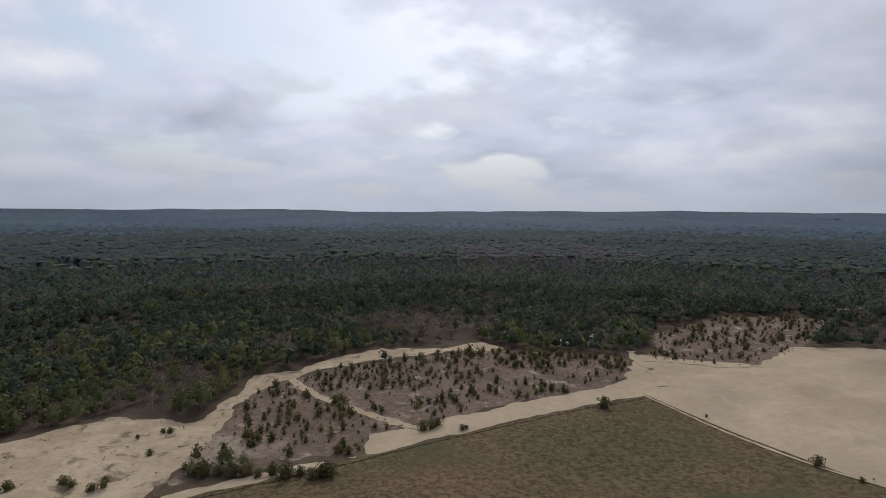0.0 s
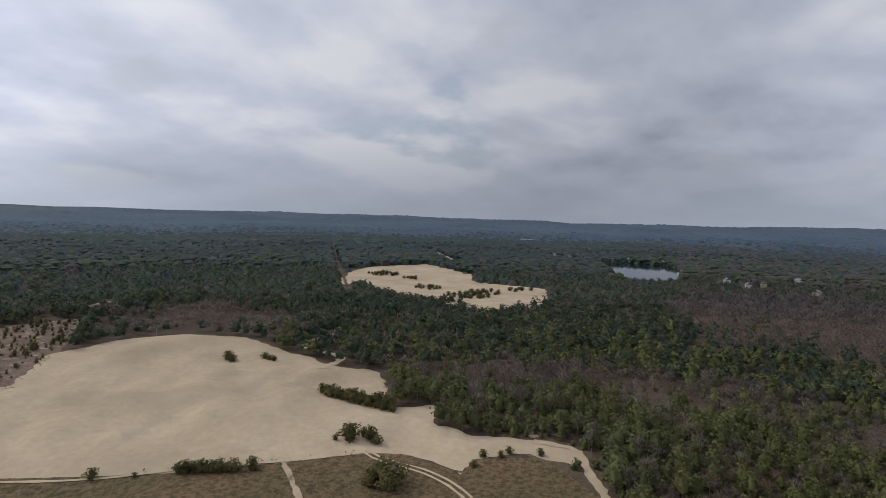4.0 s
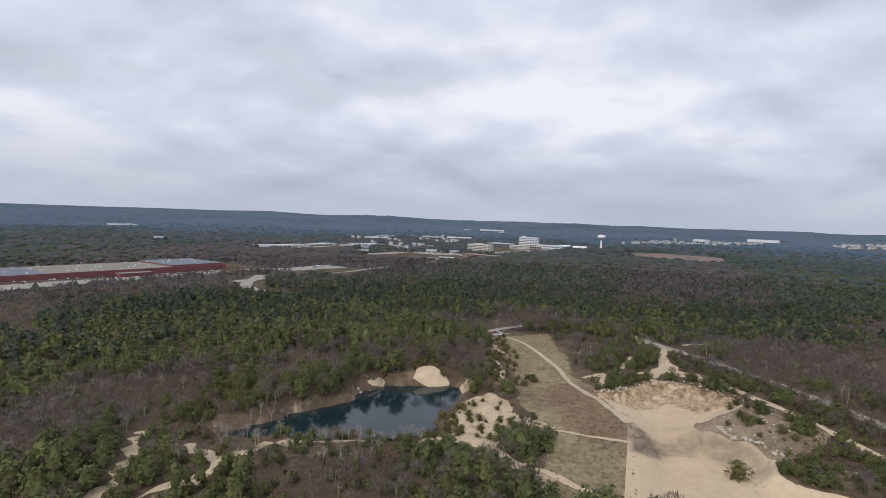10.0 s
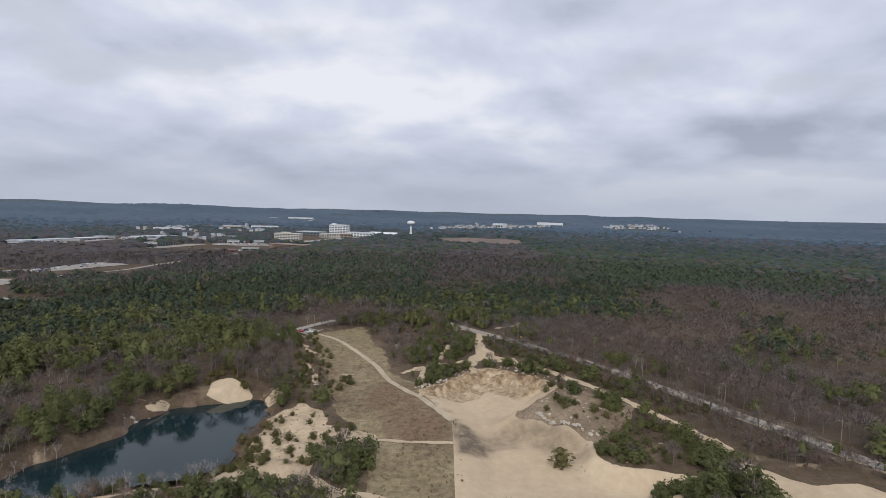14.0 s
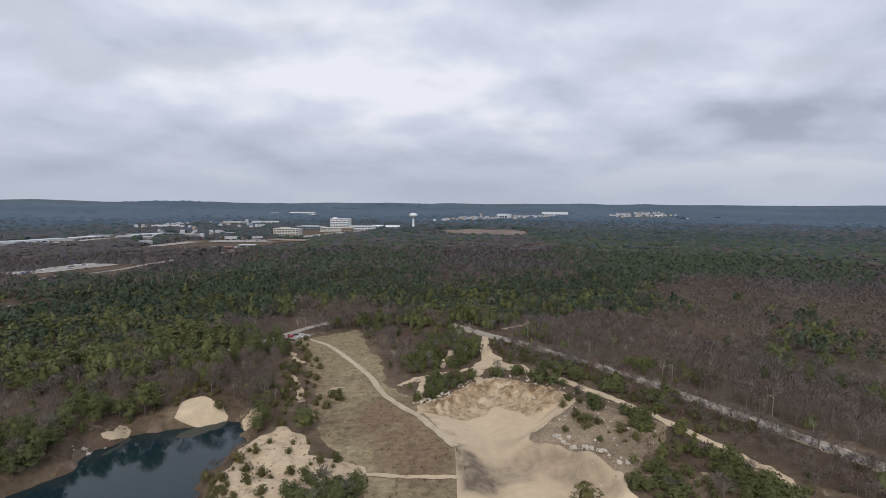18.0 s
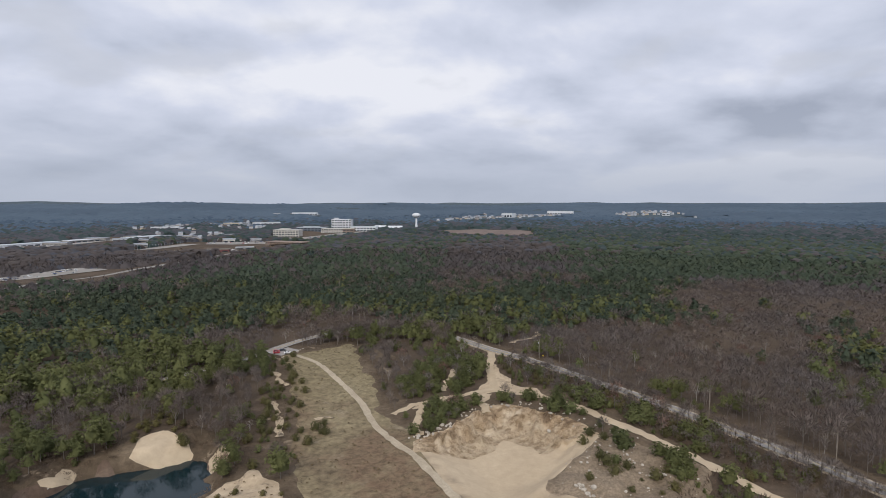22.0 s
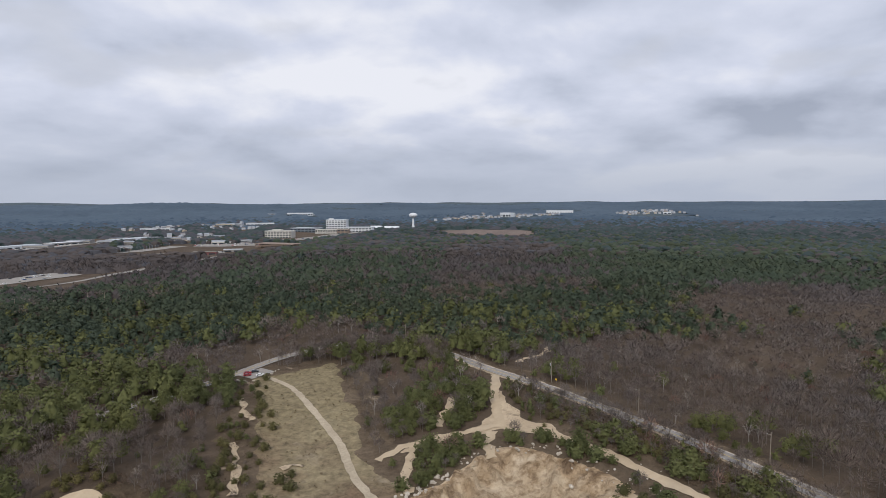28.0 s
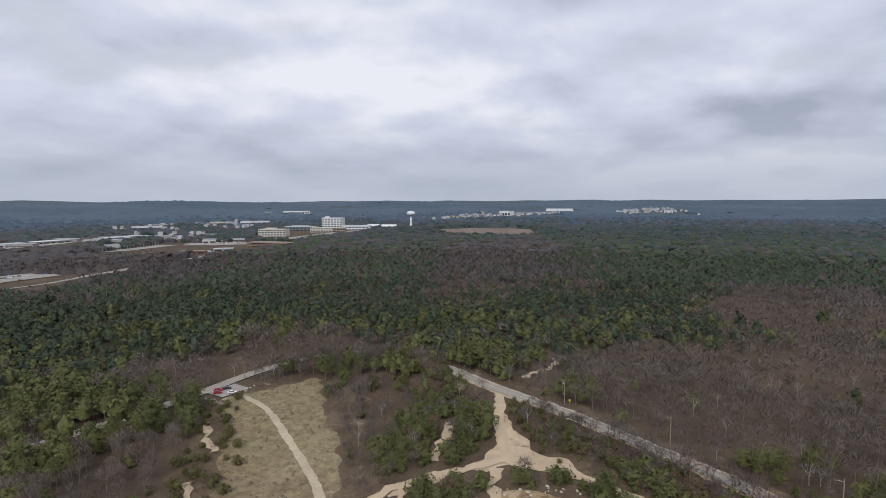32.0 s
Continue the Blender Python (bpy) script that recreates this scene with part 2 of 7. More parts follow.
M_HEATH = soil("heath", [(0.3, (0.120, 0.086, 0.066)), (0.55, (0.178, 0.128, 0.099)), (0.75, (0.235, 0.175, 0.138))],
               [(0.3, (0.7, 0.7, 0.7)), (0.65, (1.2, 1.18, 1.15))], 0.9, 0.03, 0.35, patch=((0.36, 0.29, 0.225), 0.085, 0.56, 0.66), stains=(("stain", (0.33, 0.265, 0.205)),))
M_MEADOW = soil("dry_meadow", [(0.34, (0.150, 0.114, 0.074)), (0.46, (0.192, 0.152, 0.094)), (0.56, (0.228, 0.186, 0.114)), (0.68, (0.262, 0.220, 0.140))],
                [(0.32, (0.58, 0.57, 0.56)), (0.62, (1.22, 1.21, 1.18))], 0.5, 0.03, 0.32, s_bump=0.6, patch=((0.30, 0.245, 0.17), 0.07, 0.58, 0.72), stains=(("stain", (0.158, 0.108, 0.070)), ("stain2", (0.200, 0.163, 0.096))))
M_BANK = soil("pond_bank", [(0.3, (0.085, 0.058, 0.042)), (0.52, (0.13, 0.090, 0.066)), (0.70, (0.25, 0.19, 0.14))], W1, 0.8, 0.05, 0.6)
M_CLIFF = soil("cut_bank", [(0.36, (0.17, 0.115, 0.07)), (0.46, (0.34, 0.245, 0.15)), (0.56, (0.44, 0.335, 0.22)), (0.68, (0.52, 0.42, 0.30))],
               [(0.38, (0.62, 0.57, 0.52)), (0.56, (1.08, 1.08, 1.08))], 1.0, 0.10, 0.30, s_bump=0.25, dist=3.0, stains=(("stain2", (0.45, 0.355, 0.242)),))
M_SCRUB = soil("scrubland", [(0.3, (0.078, 0.058, 0.039)), (0.5, (0.112, 0.083, 0.056)), (0.7, (0.160, 0.122, 0.084))],
               [(0.3, (0.68, 0.67, 0.66)), (0.65, (1.18, 1.17, 1.15))], 0.9, 0.035, 0.4, s_bump=0.5, patch=((0.34, 0.265, 0.185), 0.07, 0.61, 0.69))
M_RUBBLE = soil("rubble", [(0.3, (0.15, 0.114, 0.078)), (0.6, (0.25, 0.196, 0.138))], [(0.3, (0.6, 0.6, 0.6)), (0.6, (1.25, 1.22, 1.2))], 1.0, 0.06, 0.9, s_bump=0.9)
# far ground is coloured blue-grey to stand for aerial haze
M_HAZEFAR = soil("distant_woods", [(0.35, (0.062, 0.086, 0.100)), (0.5, (0.072, 0.096, 0.110)), (0.66, (0.090, 0.108, 0.124))],
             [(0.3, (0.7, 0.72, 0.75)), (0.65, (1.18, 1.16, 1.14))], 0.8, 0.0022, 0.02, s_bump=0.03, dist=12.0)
M_BAREFIELD = soil("bare_field", [(0.3, (0.15, 0.115, 0.10)), (0.7, (0.20, 0.155, 0.13))], W1, 0.5, 0.01, 0.05)
M_ASPHALT = soil("asphalt", [(0.3, (0.235, 0.215, 0.195)), (0.7, (0.31, 0.285, 0.26))], W1, 0.2, 0.05, 0.7)
M_PALEROAD = soil("pale_paving", [(0.3, (0.24, 0.222, 0.20)), (0.7, (0.32, 0.298, 0.27))], W1, 0.2, 0.02, 0.3)
M_GRAVEL = soil("gravel_track", [(0.3, (0.34, 0.28, 0.20)), (0.7, (0.46, 0.385, 0.28))], W1, 0.5, 0.06, 0.8)
M_LINE_Y = plain("road_yellow", (0.50, 0.36, 0.08), 0.7)
M_LINE_W = plain("road_white", (0.62, 0.61, 0.58), 0.7)
M_PINE = foliage("pine_needles", (0.086, 0.096, 0.040), (0.108, 0.119, 0.049), (0.132, 0.142, 0.060), vary=0.24)
# far woods grow bluer and greyer ring by ring: haze painted into the colour
M_FARPINE = foliage("hazed_far_needles", (0.050, 0.068, 0.047), (0.060, 0.079, 0.053), (0.072, 0.091, 0.060), vary=0.16)
M_HAZEPINE = foliage("hazed_needles", (0.050, 0.073, 0.071), (0.058, 0.081, 0.079), (0.067, 0.090, 0.088), vary=0.08, stand=((0.78, 0.78, 0.78), 0.003))
M_HAZETWIG = foliage("hazed_twigs", (0.076, 0.079, 0.092), (0.084, 0.086, 0.099), (0.092, 0.094, 0.107), vary=0.06)
M_HAZEOUTER = foliage("hazed_outer_needles", (0.080, 0.118, 0.162), (0.086, 0.125, 0.170), (0.092, 0.132, 0.178), vary=0.04, stand=((0.74, 0.76, 0.78), 0.0022))
M_HAZERIM = foliage("hazed_rim_needles", (0.100, 0.138, 0.180), (0.106, 0.145, 0.188), (0.112, 0.152, 0.196), vary=0.03, stand=((0.80, 0.82, 0.84), 0.0016))
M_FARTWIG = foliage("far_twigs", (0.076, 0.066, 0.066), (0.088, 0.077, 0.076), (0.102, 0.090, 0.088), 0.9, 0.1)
M_YOUNG = foliage("young_pine_needles", (0.080, 0.078, 0.034), (0.108, 0.102, 0.044), (0.140, 0.126, 0.056), vary=0.18)
M_SHRUB = foliage("brown_shrub", (0.085, 0.060, 0.044), (0.118, 0.084, 0.062), (0.16, 0.12, 0.088), 0.9)
M_TWIG = foliage("bare_twigs", (0.126, 0.103, 0.094), (0.155, 0.129, 0.118), (0.192, 0.163, 0.150), 0.9, 0.2)
M_TUFT = foliage("dry_tuft", (0.14, 0.105, 0.064), (0.18, 0.138, 0.084), (0.22, 0.175, 0.108), 0.9)
M_PALETWIG = foliage("pale_twigs", (0.24, 0.205, 0.18), (0.30, 0.265, 0.235), (0.37, 0.33, 0.295), 0.9)
M_BUD = foliage("budding_twigs", (0.15, 0.085, 0.07), (0.19, 0.12, 0.10), (0.24, 0.16, 0.13), 0.9)
M_BARK = plain("bark", (0.17, 0.145, 0.125), 0.95, 0, 0.35, 2.0)
M_PALEBARK = plain("pale_bark", (0.36, 0.33, 0.30), 0.95, 0, 0.3, 2.0)
M_ROCK = plain("boulder", (0.40, 0.355, 0.295), 0.9, 0, 0.3, 1.2, 0.2, 0.4)
M_POLE = plain("pole_wood", (0.25, 0.21, 0.17), 0.9, 0, 0.25, 1.0)
M_METAL = plain("galvanised", (0.42, 0.43, 0.44), 0.5, 0.6, 0.1, 1.0)
M_GLASS = plain("dark_window", (0.03, 0.04, 0.05), 0.12, 0, 0.2, 0.2, 0.6)
M_TYRE = plain("tyre_rubber", (0.02, 0.02, 0.02), 0.85)


def water_material():
    m, nt, b = material("pond_water", 0.07, 0, 0.5)
    b.inputs["Base Color"].default_value = (0.008, 0.020, 0.024, 1)
    b.inputs["IOR"].default_value = 1.33
    geo = nt.nodes.new("ShaderNodeNewGeometry")
    n = noise_node(nt, 0.9, 4, 0.6, 0, geo.outputs["Position"])
    bp = nt.nodes.new("ShaderNodeBump")
    bp.inputs["Strength"].default_value, bp.inputs["Distance"].default_value = 0.05, 0.1
    nt.links.new(n.outputs[0], bp.inputs["Height"])
    nt.links.new(bp.outputs[0], b.inputs["Normal"])
    return m


M_WATER = water_material()

# ---- plan, in metres ----
DUNE = [(-118, -366), (-122, -392), (-146, -430), (-216, -405), (-273, -444), (-319, -438), (-355, -410), (-357, -354), (-335, -314), (-311, -265), (-308, -227), (-275, -210),
        (-246, -202), (-258, -176), (-233, -172), (-224, -150), (-226, -122), (-220, -102), (-208, -104), (-214, -123), (-202, -146), (-186, -147), (-199, -175),
        (-194, -187), (-172, -216), (-153, -252)]
FIELD = [(-116, -362), (94, -284), (190, -250), (150, -40), (-60, -40), (-150, -75), (-178, -90), (-205, -112), (-210, -123), (-200, -146), (-186, -147), (-199, -175),
         (-194, -187), (-172, -216), (-156, -250)]
SAND_LEFT = [(200, -315), (166, -346), (143, -363), (109, -355), (94, -388), (95, -416), (71, -426), (58, -443), (18, -476), (-8, -470), (-55, -485), (-67, -465), (-42, -458),
             (8, -452), (44, -434), (70, -412), (88, -392), (94, -357), (97, -320), (101, -288), (130, -268), (200, -250)]
SAND_BAND = [(100, -288), (30, -311), (28, -330), (-6, -342), (-41, -355), (-96, -374), (-121, -390), (-140, -420), (-117, -363), (-51, -340), (-3, -323), (47, -301), (94, -283)]
HEATH = [(92, -350), (88, -392), (70, -410), (44, -432), (-55, -460), (-106, -450), (-138, -424), (-121, -390), (-96, -373), (-41, -354), (-6, -340), (28, -328), (30, -311), (82, -309),
         (100, -290), (97, -320)]
HEATH_FAR = [(-200, -503), (-296, -558), (-373, -533), (-357, -504), (-285, -450), (-212, -400), (-145, -425), (-171, -452)]
POCKET = [(-107, -488), (-139, -491), (-165, -516), (-148, -486), (-106, -474)]
POCKET_FAR = [(-396, -563), (-449, -582), (-475, -557), (-418, -546)]
DUNE_FAR = [(-948, -515), (-1000, -489), (-1120, -418), (-992, -295), (-872, -268), (-821, -153), (-650, -135), (-560, -196), (-615, -245), (-612, -290), (-750, -405), (-745, -445), (-800, -470)]
SAND_MID = [(-83, 208), (-74, 234), (-51, 202), (-32, 187), (-29, 180), (-46, 172), (-54, 166), (-52, 147), (-44, 141), (-21, 131), (-22, 124), (-53, 134), (-91, 143), (-86, 164), (-82, 185)]
PIT = [(-12, 249), (-5, 256), (6, 268), (14, 280), (24, 286), (34, 283), (44, 277), (55, 266), (61, 254), (64, 243), (50, 226), (38, 212), (35, 206), (48, 201), (60, 190), (67, 181), (66, 169), (73, 160), (84, 159), (100, 153), (104, 147), (88, 138), (80, 112), (4, 112), (5, 176), (5, 205)]
DAMP = [(14, 190), (24, 199), (33, 204), (48, 202), (60, 190), (64, 172), (54, 178), (39, 190), (27, 186), (19, 178)]
BROWN = [(-44, 243), (-30, 266), (-14, 252), (-2, 222), (4, 203), (2, 186), (-15, 174), (-24, 189), (-34, 215)]
STRIP = [(30, 352), (33, 318), (60, 279), (97, 222), (106, 204), (146, 201), (130, 230), (84, 303), (57, 345), (38, 366)]
LEFT_EDGE = [(-83, 244), (-92, 278), (-98, 317), (-113, 376), (-99, 386), (-73, 317), (-60, 281), (-48, 274), (-59, 243), (-57, 230)]
NEAR_SHORE = [(-196, 112), (-165, 116), (-140, 130), (-118, 146), (-94, 156), (-88, 186), (-70, 168), (-68, 140), (-84, 112), (-120, 92), (-196, 88)]
DUSTY = [(103, -334), (91, -339), (74, -334), (64, -325), (67, -318), (81, -315), (92, -310), (98, -320)]
SAND_CROSS = [(-150, -440), (-173, -417), (-209, -397), (-205, -386), (-158, -380), (-128, -376), (-126, -392), (-138, -410)]
WET = [(5, 202), (12, 202), (16, 190), (22, 184), (20, 176), (14, 171), (7, 169)]
SAND_FORK = [(25, 362), (31, 362), (32, 335), (36, 322), (42, 309), (52, 297), (62, 281), (57, 278), (47, 290), (39, 298), (34, 304), (27, 304), (20, 300), (10, 301), (-4, 295), (-16, 285), (-19, 290), (-6, 301), (6, 308), (18, 314), (25, 321), (25, 340)]
RUBBLE = [(30, 206), (50, 226), (64, 243), (80, 238), (96, 216), (90, 200), (76, 184), (64, 174), (54, 182), (40, 192)]
MEADOW = [(-107, 388), (-68, 414), (-50, 360), (-29, 285), (-10, 252), (8, 206), (12, 180), (12, 112), (-26, 112), (-29, 165), (-38, 190), (-49, 208), (-60, 237), (-70, 283), (-92, 350)]
SCARP = [(-131, 236), (-128, 245), (-129, 251), (-127, 255), (-123, 257.5), (-118, 256.5), (-111, 253), (-102, 249), (-113, 240)]
SAND_EAST = [(118, 165), (127, 150), (136, 140), (154, 137), (164, 112), (145, 95), (126, 104), (118, 142)]
POND = [(-188, 120), (-176, 138), (-168, 158), (-160, 172), (-152, 183), (-149, 197), (-149, 213), (-141, 228), (-130, 235), (-117, 240), (-105, 249), (-96, 242), (-89, 224), (-90, 202), (-93, 188), (-93, 170), (-102, 158), (-118, 152), (-133, 142), (-146, 132), (-165, 118)]
LAKE = [(-1316, -60), (-1370, 3), (-1335, 85), (-1250, 103), (-1005, 60), (-975, 20), (-1060, -40)]
PALE_PATCH = [(-690, -50), (-665, -10), (-640, -8), (-650, -35)]
FAR_FIELD = [(-60, 1700), (40, 1530), (235, 1500), (262, 1720), (60, 1760)]
ROAD = [(235, 30), (190, 105), (174, 142), (159, 177), (146, 201), (130, 230), (109, 262), (84, 303), (57, 345), (40, 366), (22, 390), (5, 418), (-14, 445), (-38, 464), (-62, 466), (-82, 453),
        (-103, 428), (-119, 399), (-136, 366), (-160, 326)]
ROAD_CURVE = [(-540, 640), (-522, 600), (-512, 572), (-488, 540), (-455, 512), (-423, 503), (-380, 505)]
ROAD_PLANT = [(-650, 350), (-631, 384), (-568, 495), (-521, 596), (-500, 690), (-470, 780), (-444, 920), (-400, 1100), (-330, 1300)]
PONDS_FAR = [[(-1141, -1064), (-1271, -1156), (-1320, -1158), (-1250, -1070), (-1178, -1039)], [(517, -1050), (560, -1141), (545, -1190), (499, -1120), (470, -1052)]]
EDGE_PATH = [(-116, -361), (-131, -308), (-143, -272), (-157, -246), (-172, -215), (-192, -189)]
WATER_Z = -6.0

# terrain


def waves(x, y, seed, lengths, amps):
    rng = np.random.default_rng(seed)
    z = np.zeros_like(x)
    for ln, a in zip(lengths, amps):
        for _ in range(3):
            th, ph = rng.uniform(0, 2 * np.pi), rng.uniform(0, 2 * np.pi)
            k = 2 * np.pi / (ln * rng.uniform(0.7, 1.4))
            z += a * 0.58 * np.sin(k * (x * np.cos(th) + y * np.sin(th)) + ph + 1.3 * np.sin(0.6 * k * (x * np.sin(th) - y * np.cos(th)) + 2 * ph))
    return z


def sd(poly, x, y):
    """Signed distance to a closed outline, negative inside."""
    best, inside = np.full(x.shape, 1e12), np.zeros(x.shape, bool)
    n = len(poly)
    for i in range(n):
        (ax, ay), (bx, by) = poly[i], poly[(i + 1) % n]
        ex, ey = bx - ax, by - ay
        t = np.clip(((x - ax) * ex + (y - ay) * ey) / (ex * ex + ey * ey), 0, 1)
        best = np.minimum(best, (x - ax - t * ex) ** 2 + (y - ay - t * ey) ** 2)
        if ay != by:
            inside ^= ((ay > y) != (by > y)) & (x < (bx - ax) * (y - ay) / (by - ay) + ax)
    d = np.sqrt(best)
    return np.where(inside, -d, d)


def line_d(line, x, y):
    best = np.full(x.shape, 1e12)
    for (ax, ay), (bx, by) in zip(line[:-1], line[1:]):
        ex, ey = bx - ax, by - ay
        t = np.clip(((x - ax) * ex + (y - ay) * ey) / (ex * ex + ey * ey), 0, 1)
        best = np.minimum(best, (x - ax - t * ex) ** 2 + (y - ay - t * ey) ** 2)
    return np.sqrt(best)


def step(a, b, v):
    u = np.clip((v - a) / (b - a), 0, 1)
    return u * u * (3 - 2 * u)


def hump(x, y, cx, cy, rx, ry, a):
    return a * np.exp(-((x - cx) / rx) ** 2 - ((y - cy) / ry) ** 2)


def height(x, y):
    x, y = np.asarray(x, float), np.asarray(y, float)
    r = np.hypot(x, y)
    z = waves(x, y, 5, (260, 120), (0.9, 0.5))
    z += 7 * np.exp(-(line_d([(20, 392), (60, 340), (150, 190), (185, 110)], x, y) / 62) ** 2)
    z += hump(x, y, -250, -330, 75, 90, 2.2) + hump(x, y, -318, -395, 36, 30, 4.2) + hump(x, y, -280, -372, 22, 18, -1.6) + hump(x, y, 110, 1690, 260, 150, 17) + hump(x, y, 350, 3050, 520, 300, 14) + hump(x, y, 1120, 3150, 260, 220, 14) + hump(x, y, -850, -330, 300, 220, -9)
    z += hump(x, y, -126, 266, 16, 14, 3.5) + hump(x, y, -160, 215, 12, 40, 3.0)
    z += np.where(sd(DUNE, x, y) < 6, 1, 0) * waves(x, y, 9, (46, 19), (1.1, 0.28)) * step(6, -25, sd(DUNE, x, y))
    z += step(8, -8, sd(SAND_LEFT, x, y)) * waves(x, y, 11, (30, 14), (0.9, 0.35))
    z += step(8, -8, sd(SAND_MID, x, y)) * (0.2 + waves(x, y, 12, (22, 12), (0.7, 0.35)))
    z += step(5, -5, sd(RUBBLE, x, y)) * (1.0 + waves(x, y, 14, (16, 8), (0.9, 0.5)))
    rim = sd(PIT, x, y)
    north = step(225, 256, y)
    rim = rim + north * waves(x, y, 16, (17, 8), (2.0, 1.3))
    z -= 6.0 * step(1, -1 - (9 + 13 * step(40, 12, x) * (1 - north) + 11 * north), rim) * step(112, 150, y)
    z += np.exp(-((rim + 7) / 6) ** 2) * step(236, 254, y) * (1.7 * np.abs(waves(x, y, 17, (13, 6.5), (1.7, 1.3))) - 0.9)
    p = sd(POND, x, y) + waves(x, y, 15, (26, 12), (1.6, 0.9))
    z = z * step(-4, 14, p) - 11.0 * step(9 + 15 * step(190, 155, y) * step(-150, -125, x), -7, p)
    # far ground is raised all round so its rim fits the horizon in the camera's view
    far = np.clip((r - 2500) / 2300, 0, None)
    th = np.arctan2(y, x)
    far = np.minimum(far, 1.0)
    z += 80 * far ** 1.6 + far * (3 * np.sin(9 * th + 1) + 2 * np.sin(17 * th + r / 260) + 1.2 * np.sin(31 * th + 2) + 1.0 * np.sin(53 * th))
    z += step(1200, 2600, r) * waves(x, y, 21, (900, 420), (5, 3))
    for pool in (LAKE, *PONDS_FAR):
        q = sd(pool, x, y)
        z = z * step(-10, 40, q) - 4 * step(20, -10, q)
    return z


def spread(lo, hi, fine, limit, dense, grow=1.12):
    c, a = [], lo
    while a < hi:
        c.append(a)
        a += 2.1 if dense[0] < a < dense[1] else fine
    s, a = fine, c[-1]
    while a < limit:
        s *= grow
        a += s
        c.append(a)
    s, a = fine, c[0]
    head = []
    while a > -limit:
        s *= grow
        a -= s
        head.append(a)
    return np.array(head[::-1] + c)


gx, gy = spread(-380, 200, 3.5, 4600, (-140, 95)), spread(-570, 470, 3.5, 4600, (190, 300))
GX, GY = np.meshgrid(gx, gy)
px_, py_ = GX.ravel(), GY.ravel()
wob = waves(px_, py_, 31, (34, 15, 8), (1.6, 1.1, 0.6))
wobf = waves(px_, py_, 33, (120, 55), (9, 5))
LAYERS = [
    ("scarp_sand", np.minimum.reduce([sd(SCARP, px_, py_), sd([(-150, 219), (-147, 229), (-142, 231), (-145, 223)], px_, py_), sd([(-165, 178), (-163, 190), (-157, 188), (-158, 180)], px_, py_), sd([(-98, 246), (-90, 252), (-84, 244), (-88, 232), (-92, 236)], px_, py_)]) + 0.6 * wob, M_SAND, "steep pale sand slip face above the pond"),
    ("pond_bank", sd(POND, px_, py_) - 2.0 + 1.4 * wob, M_BANK, "muddy reddish sand bank round the pond"),
    ("cut_bank", np.maximum(np.abs(sd(PIT, px_, py_) + 10) - 11.5, 243 - py_ + 0.08 * px_) + 0.6 * wob, M_CLIFF, "eroded ochre sand face of the pit"),
    ("sand_pit", sd(PIT, px_, py_) + 0.5 * wob * step(8, 20, px_), M_PITSAND, "smooth pale sand floor of the pit"),
    ("rubble_bank", sd(RUBBLE, px_, py_) + wob, M_RUBBLE, "stony rubble slope beside the sand pit"),
    ("dune", sd(DUNE, px_, py_) - 1.5 + 0.8 * wob * step(3, 16, line_d(EDGE_PATH, px_, py_)), M_SAND, "wide smooth dune of pale bare sand"),
    ("sand_band", np.minimum(sd(SAND_BAND, px_, py_) + 0.5 * wob, sd(SAND_CROSS, px_, py_) + 1.4 * wob), M_SAND, "band of bare sand between heath and field"),
    ("sand_flat", sd(SAND_LEFT, px_, py_) + wob, M_SANDROUGH, "hummocky tracked sand at the wood's edge"),
    ("sand_clearing", np.minimum(sd(POCKET, px_, py_), sd(POCKET_FAR, px_, py_)) + wob, M_SAND, "small sand clearing in the woods"),
    ("sand_bank", sd(SAND_MID, px_, py_) + wob, M_SANDROUGH, "rutted sand beside the pond"),
    ("sand_verge", sd(SAND_EAST, px_, py_) + 0.8 * wob, M_SAND, "bare sand slope under the road"),
    ("sand_fork", sd(SAND_FORK, px_, py_) + 1.3 + 0.9 * wob, M_SANDROUGH, "forked bare sand between low pines"),
    ("far_dune", np.minimum(sd(DUNE_FAR, px_, py_) + wobf, sd(PALE_PATCH, px_, py_)), M_SAND, "distant open sand among the woods"),
    ("grass_field", sd(FIELD, px_, py_) + 0.3 * wob, M_FIELD, "brown and green rough grass field"),
    ("heath", np.minimum(sd(HEATH, px_, py_), sd(HEATH_FAR, px_, py_)) + wob, M_HEATH, "purplish brown heath with bare sandy scars"),
    ("meadow", sd(MEADOW, px_, py_) + wob, M_MEADOW, "dry tan meadow beside the gravel track"),
    ("scrubland", np.minimum.reduce([sd(MEADOW, px_, py_) - 16, sd(PIT, px_, py_) - 26, sd(SAND_MID, px_, py_) - 14, sd(SAND_EAST, px_, py_) - 14, sd(POND, px_, py_) - 16,
                                      line_d(ROAD[:12], px_, py_) - 13, line_d([(-226, -122), (-200, -96), (-160, -70)], px_, py_) - 14, sd(HEATH, px_, py_) - 5, line_d([(-190, 80), (-150, 60), (-150, 100), (-100, 135)], px_, py_) - 12]) + 2.2 * wob,
     M_SCRUB, "brown scrubby ground with sandy bare patches"),
    ("bare_field", sd(FAR_FIELD, px_, py_) + wobf, M_BAREFIELD, "distant pinkish bare field"),
    ("distant_woods", 2500 - np.hypot(px_, py_) + 3 * wobf, M_HAZEFAR, "woods reaching the horizon, tinted blue for haze"),
]
SDS = np.array([la[1] for la in LAYERS]).T
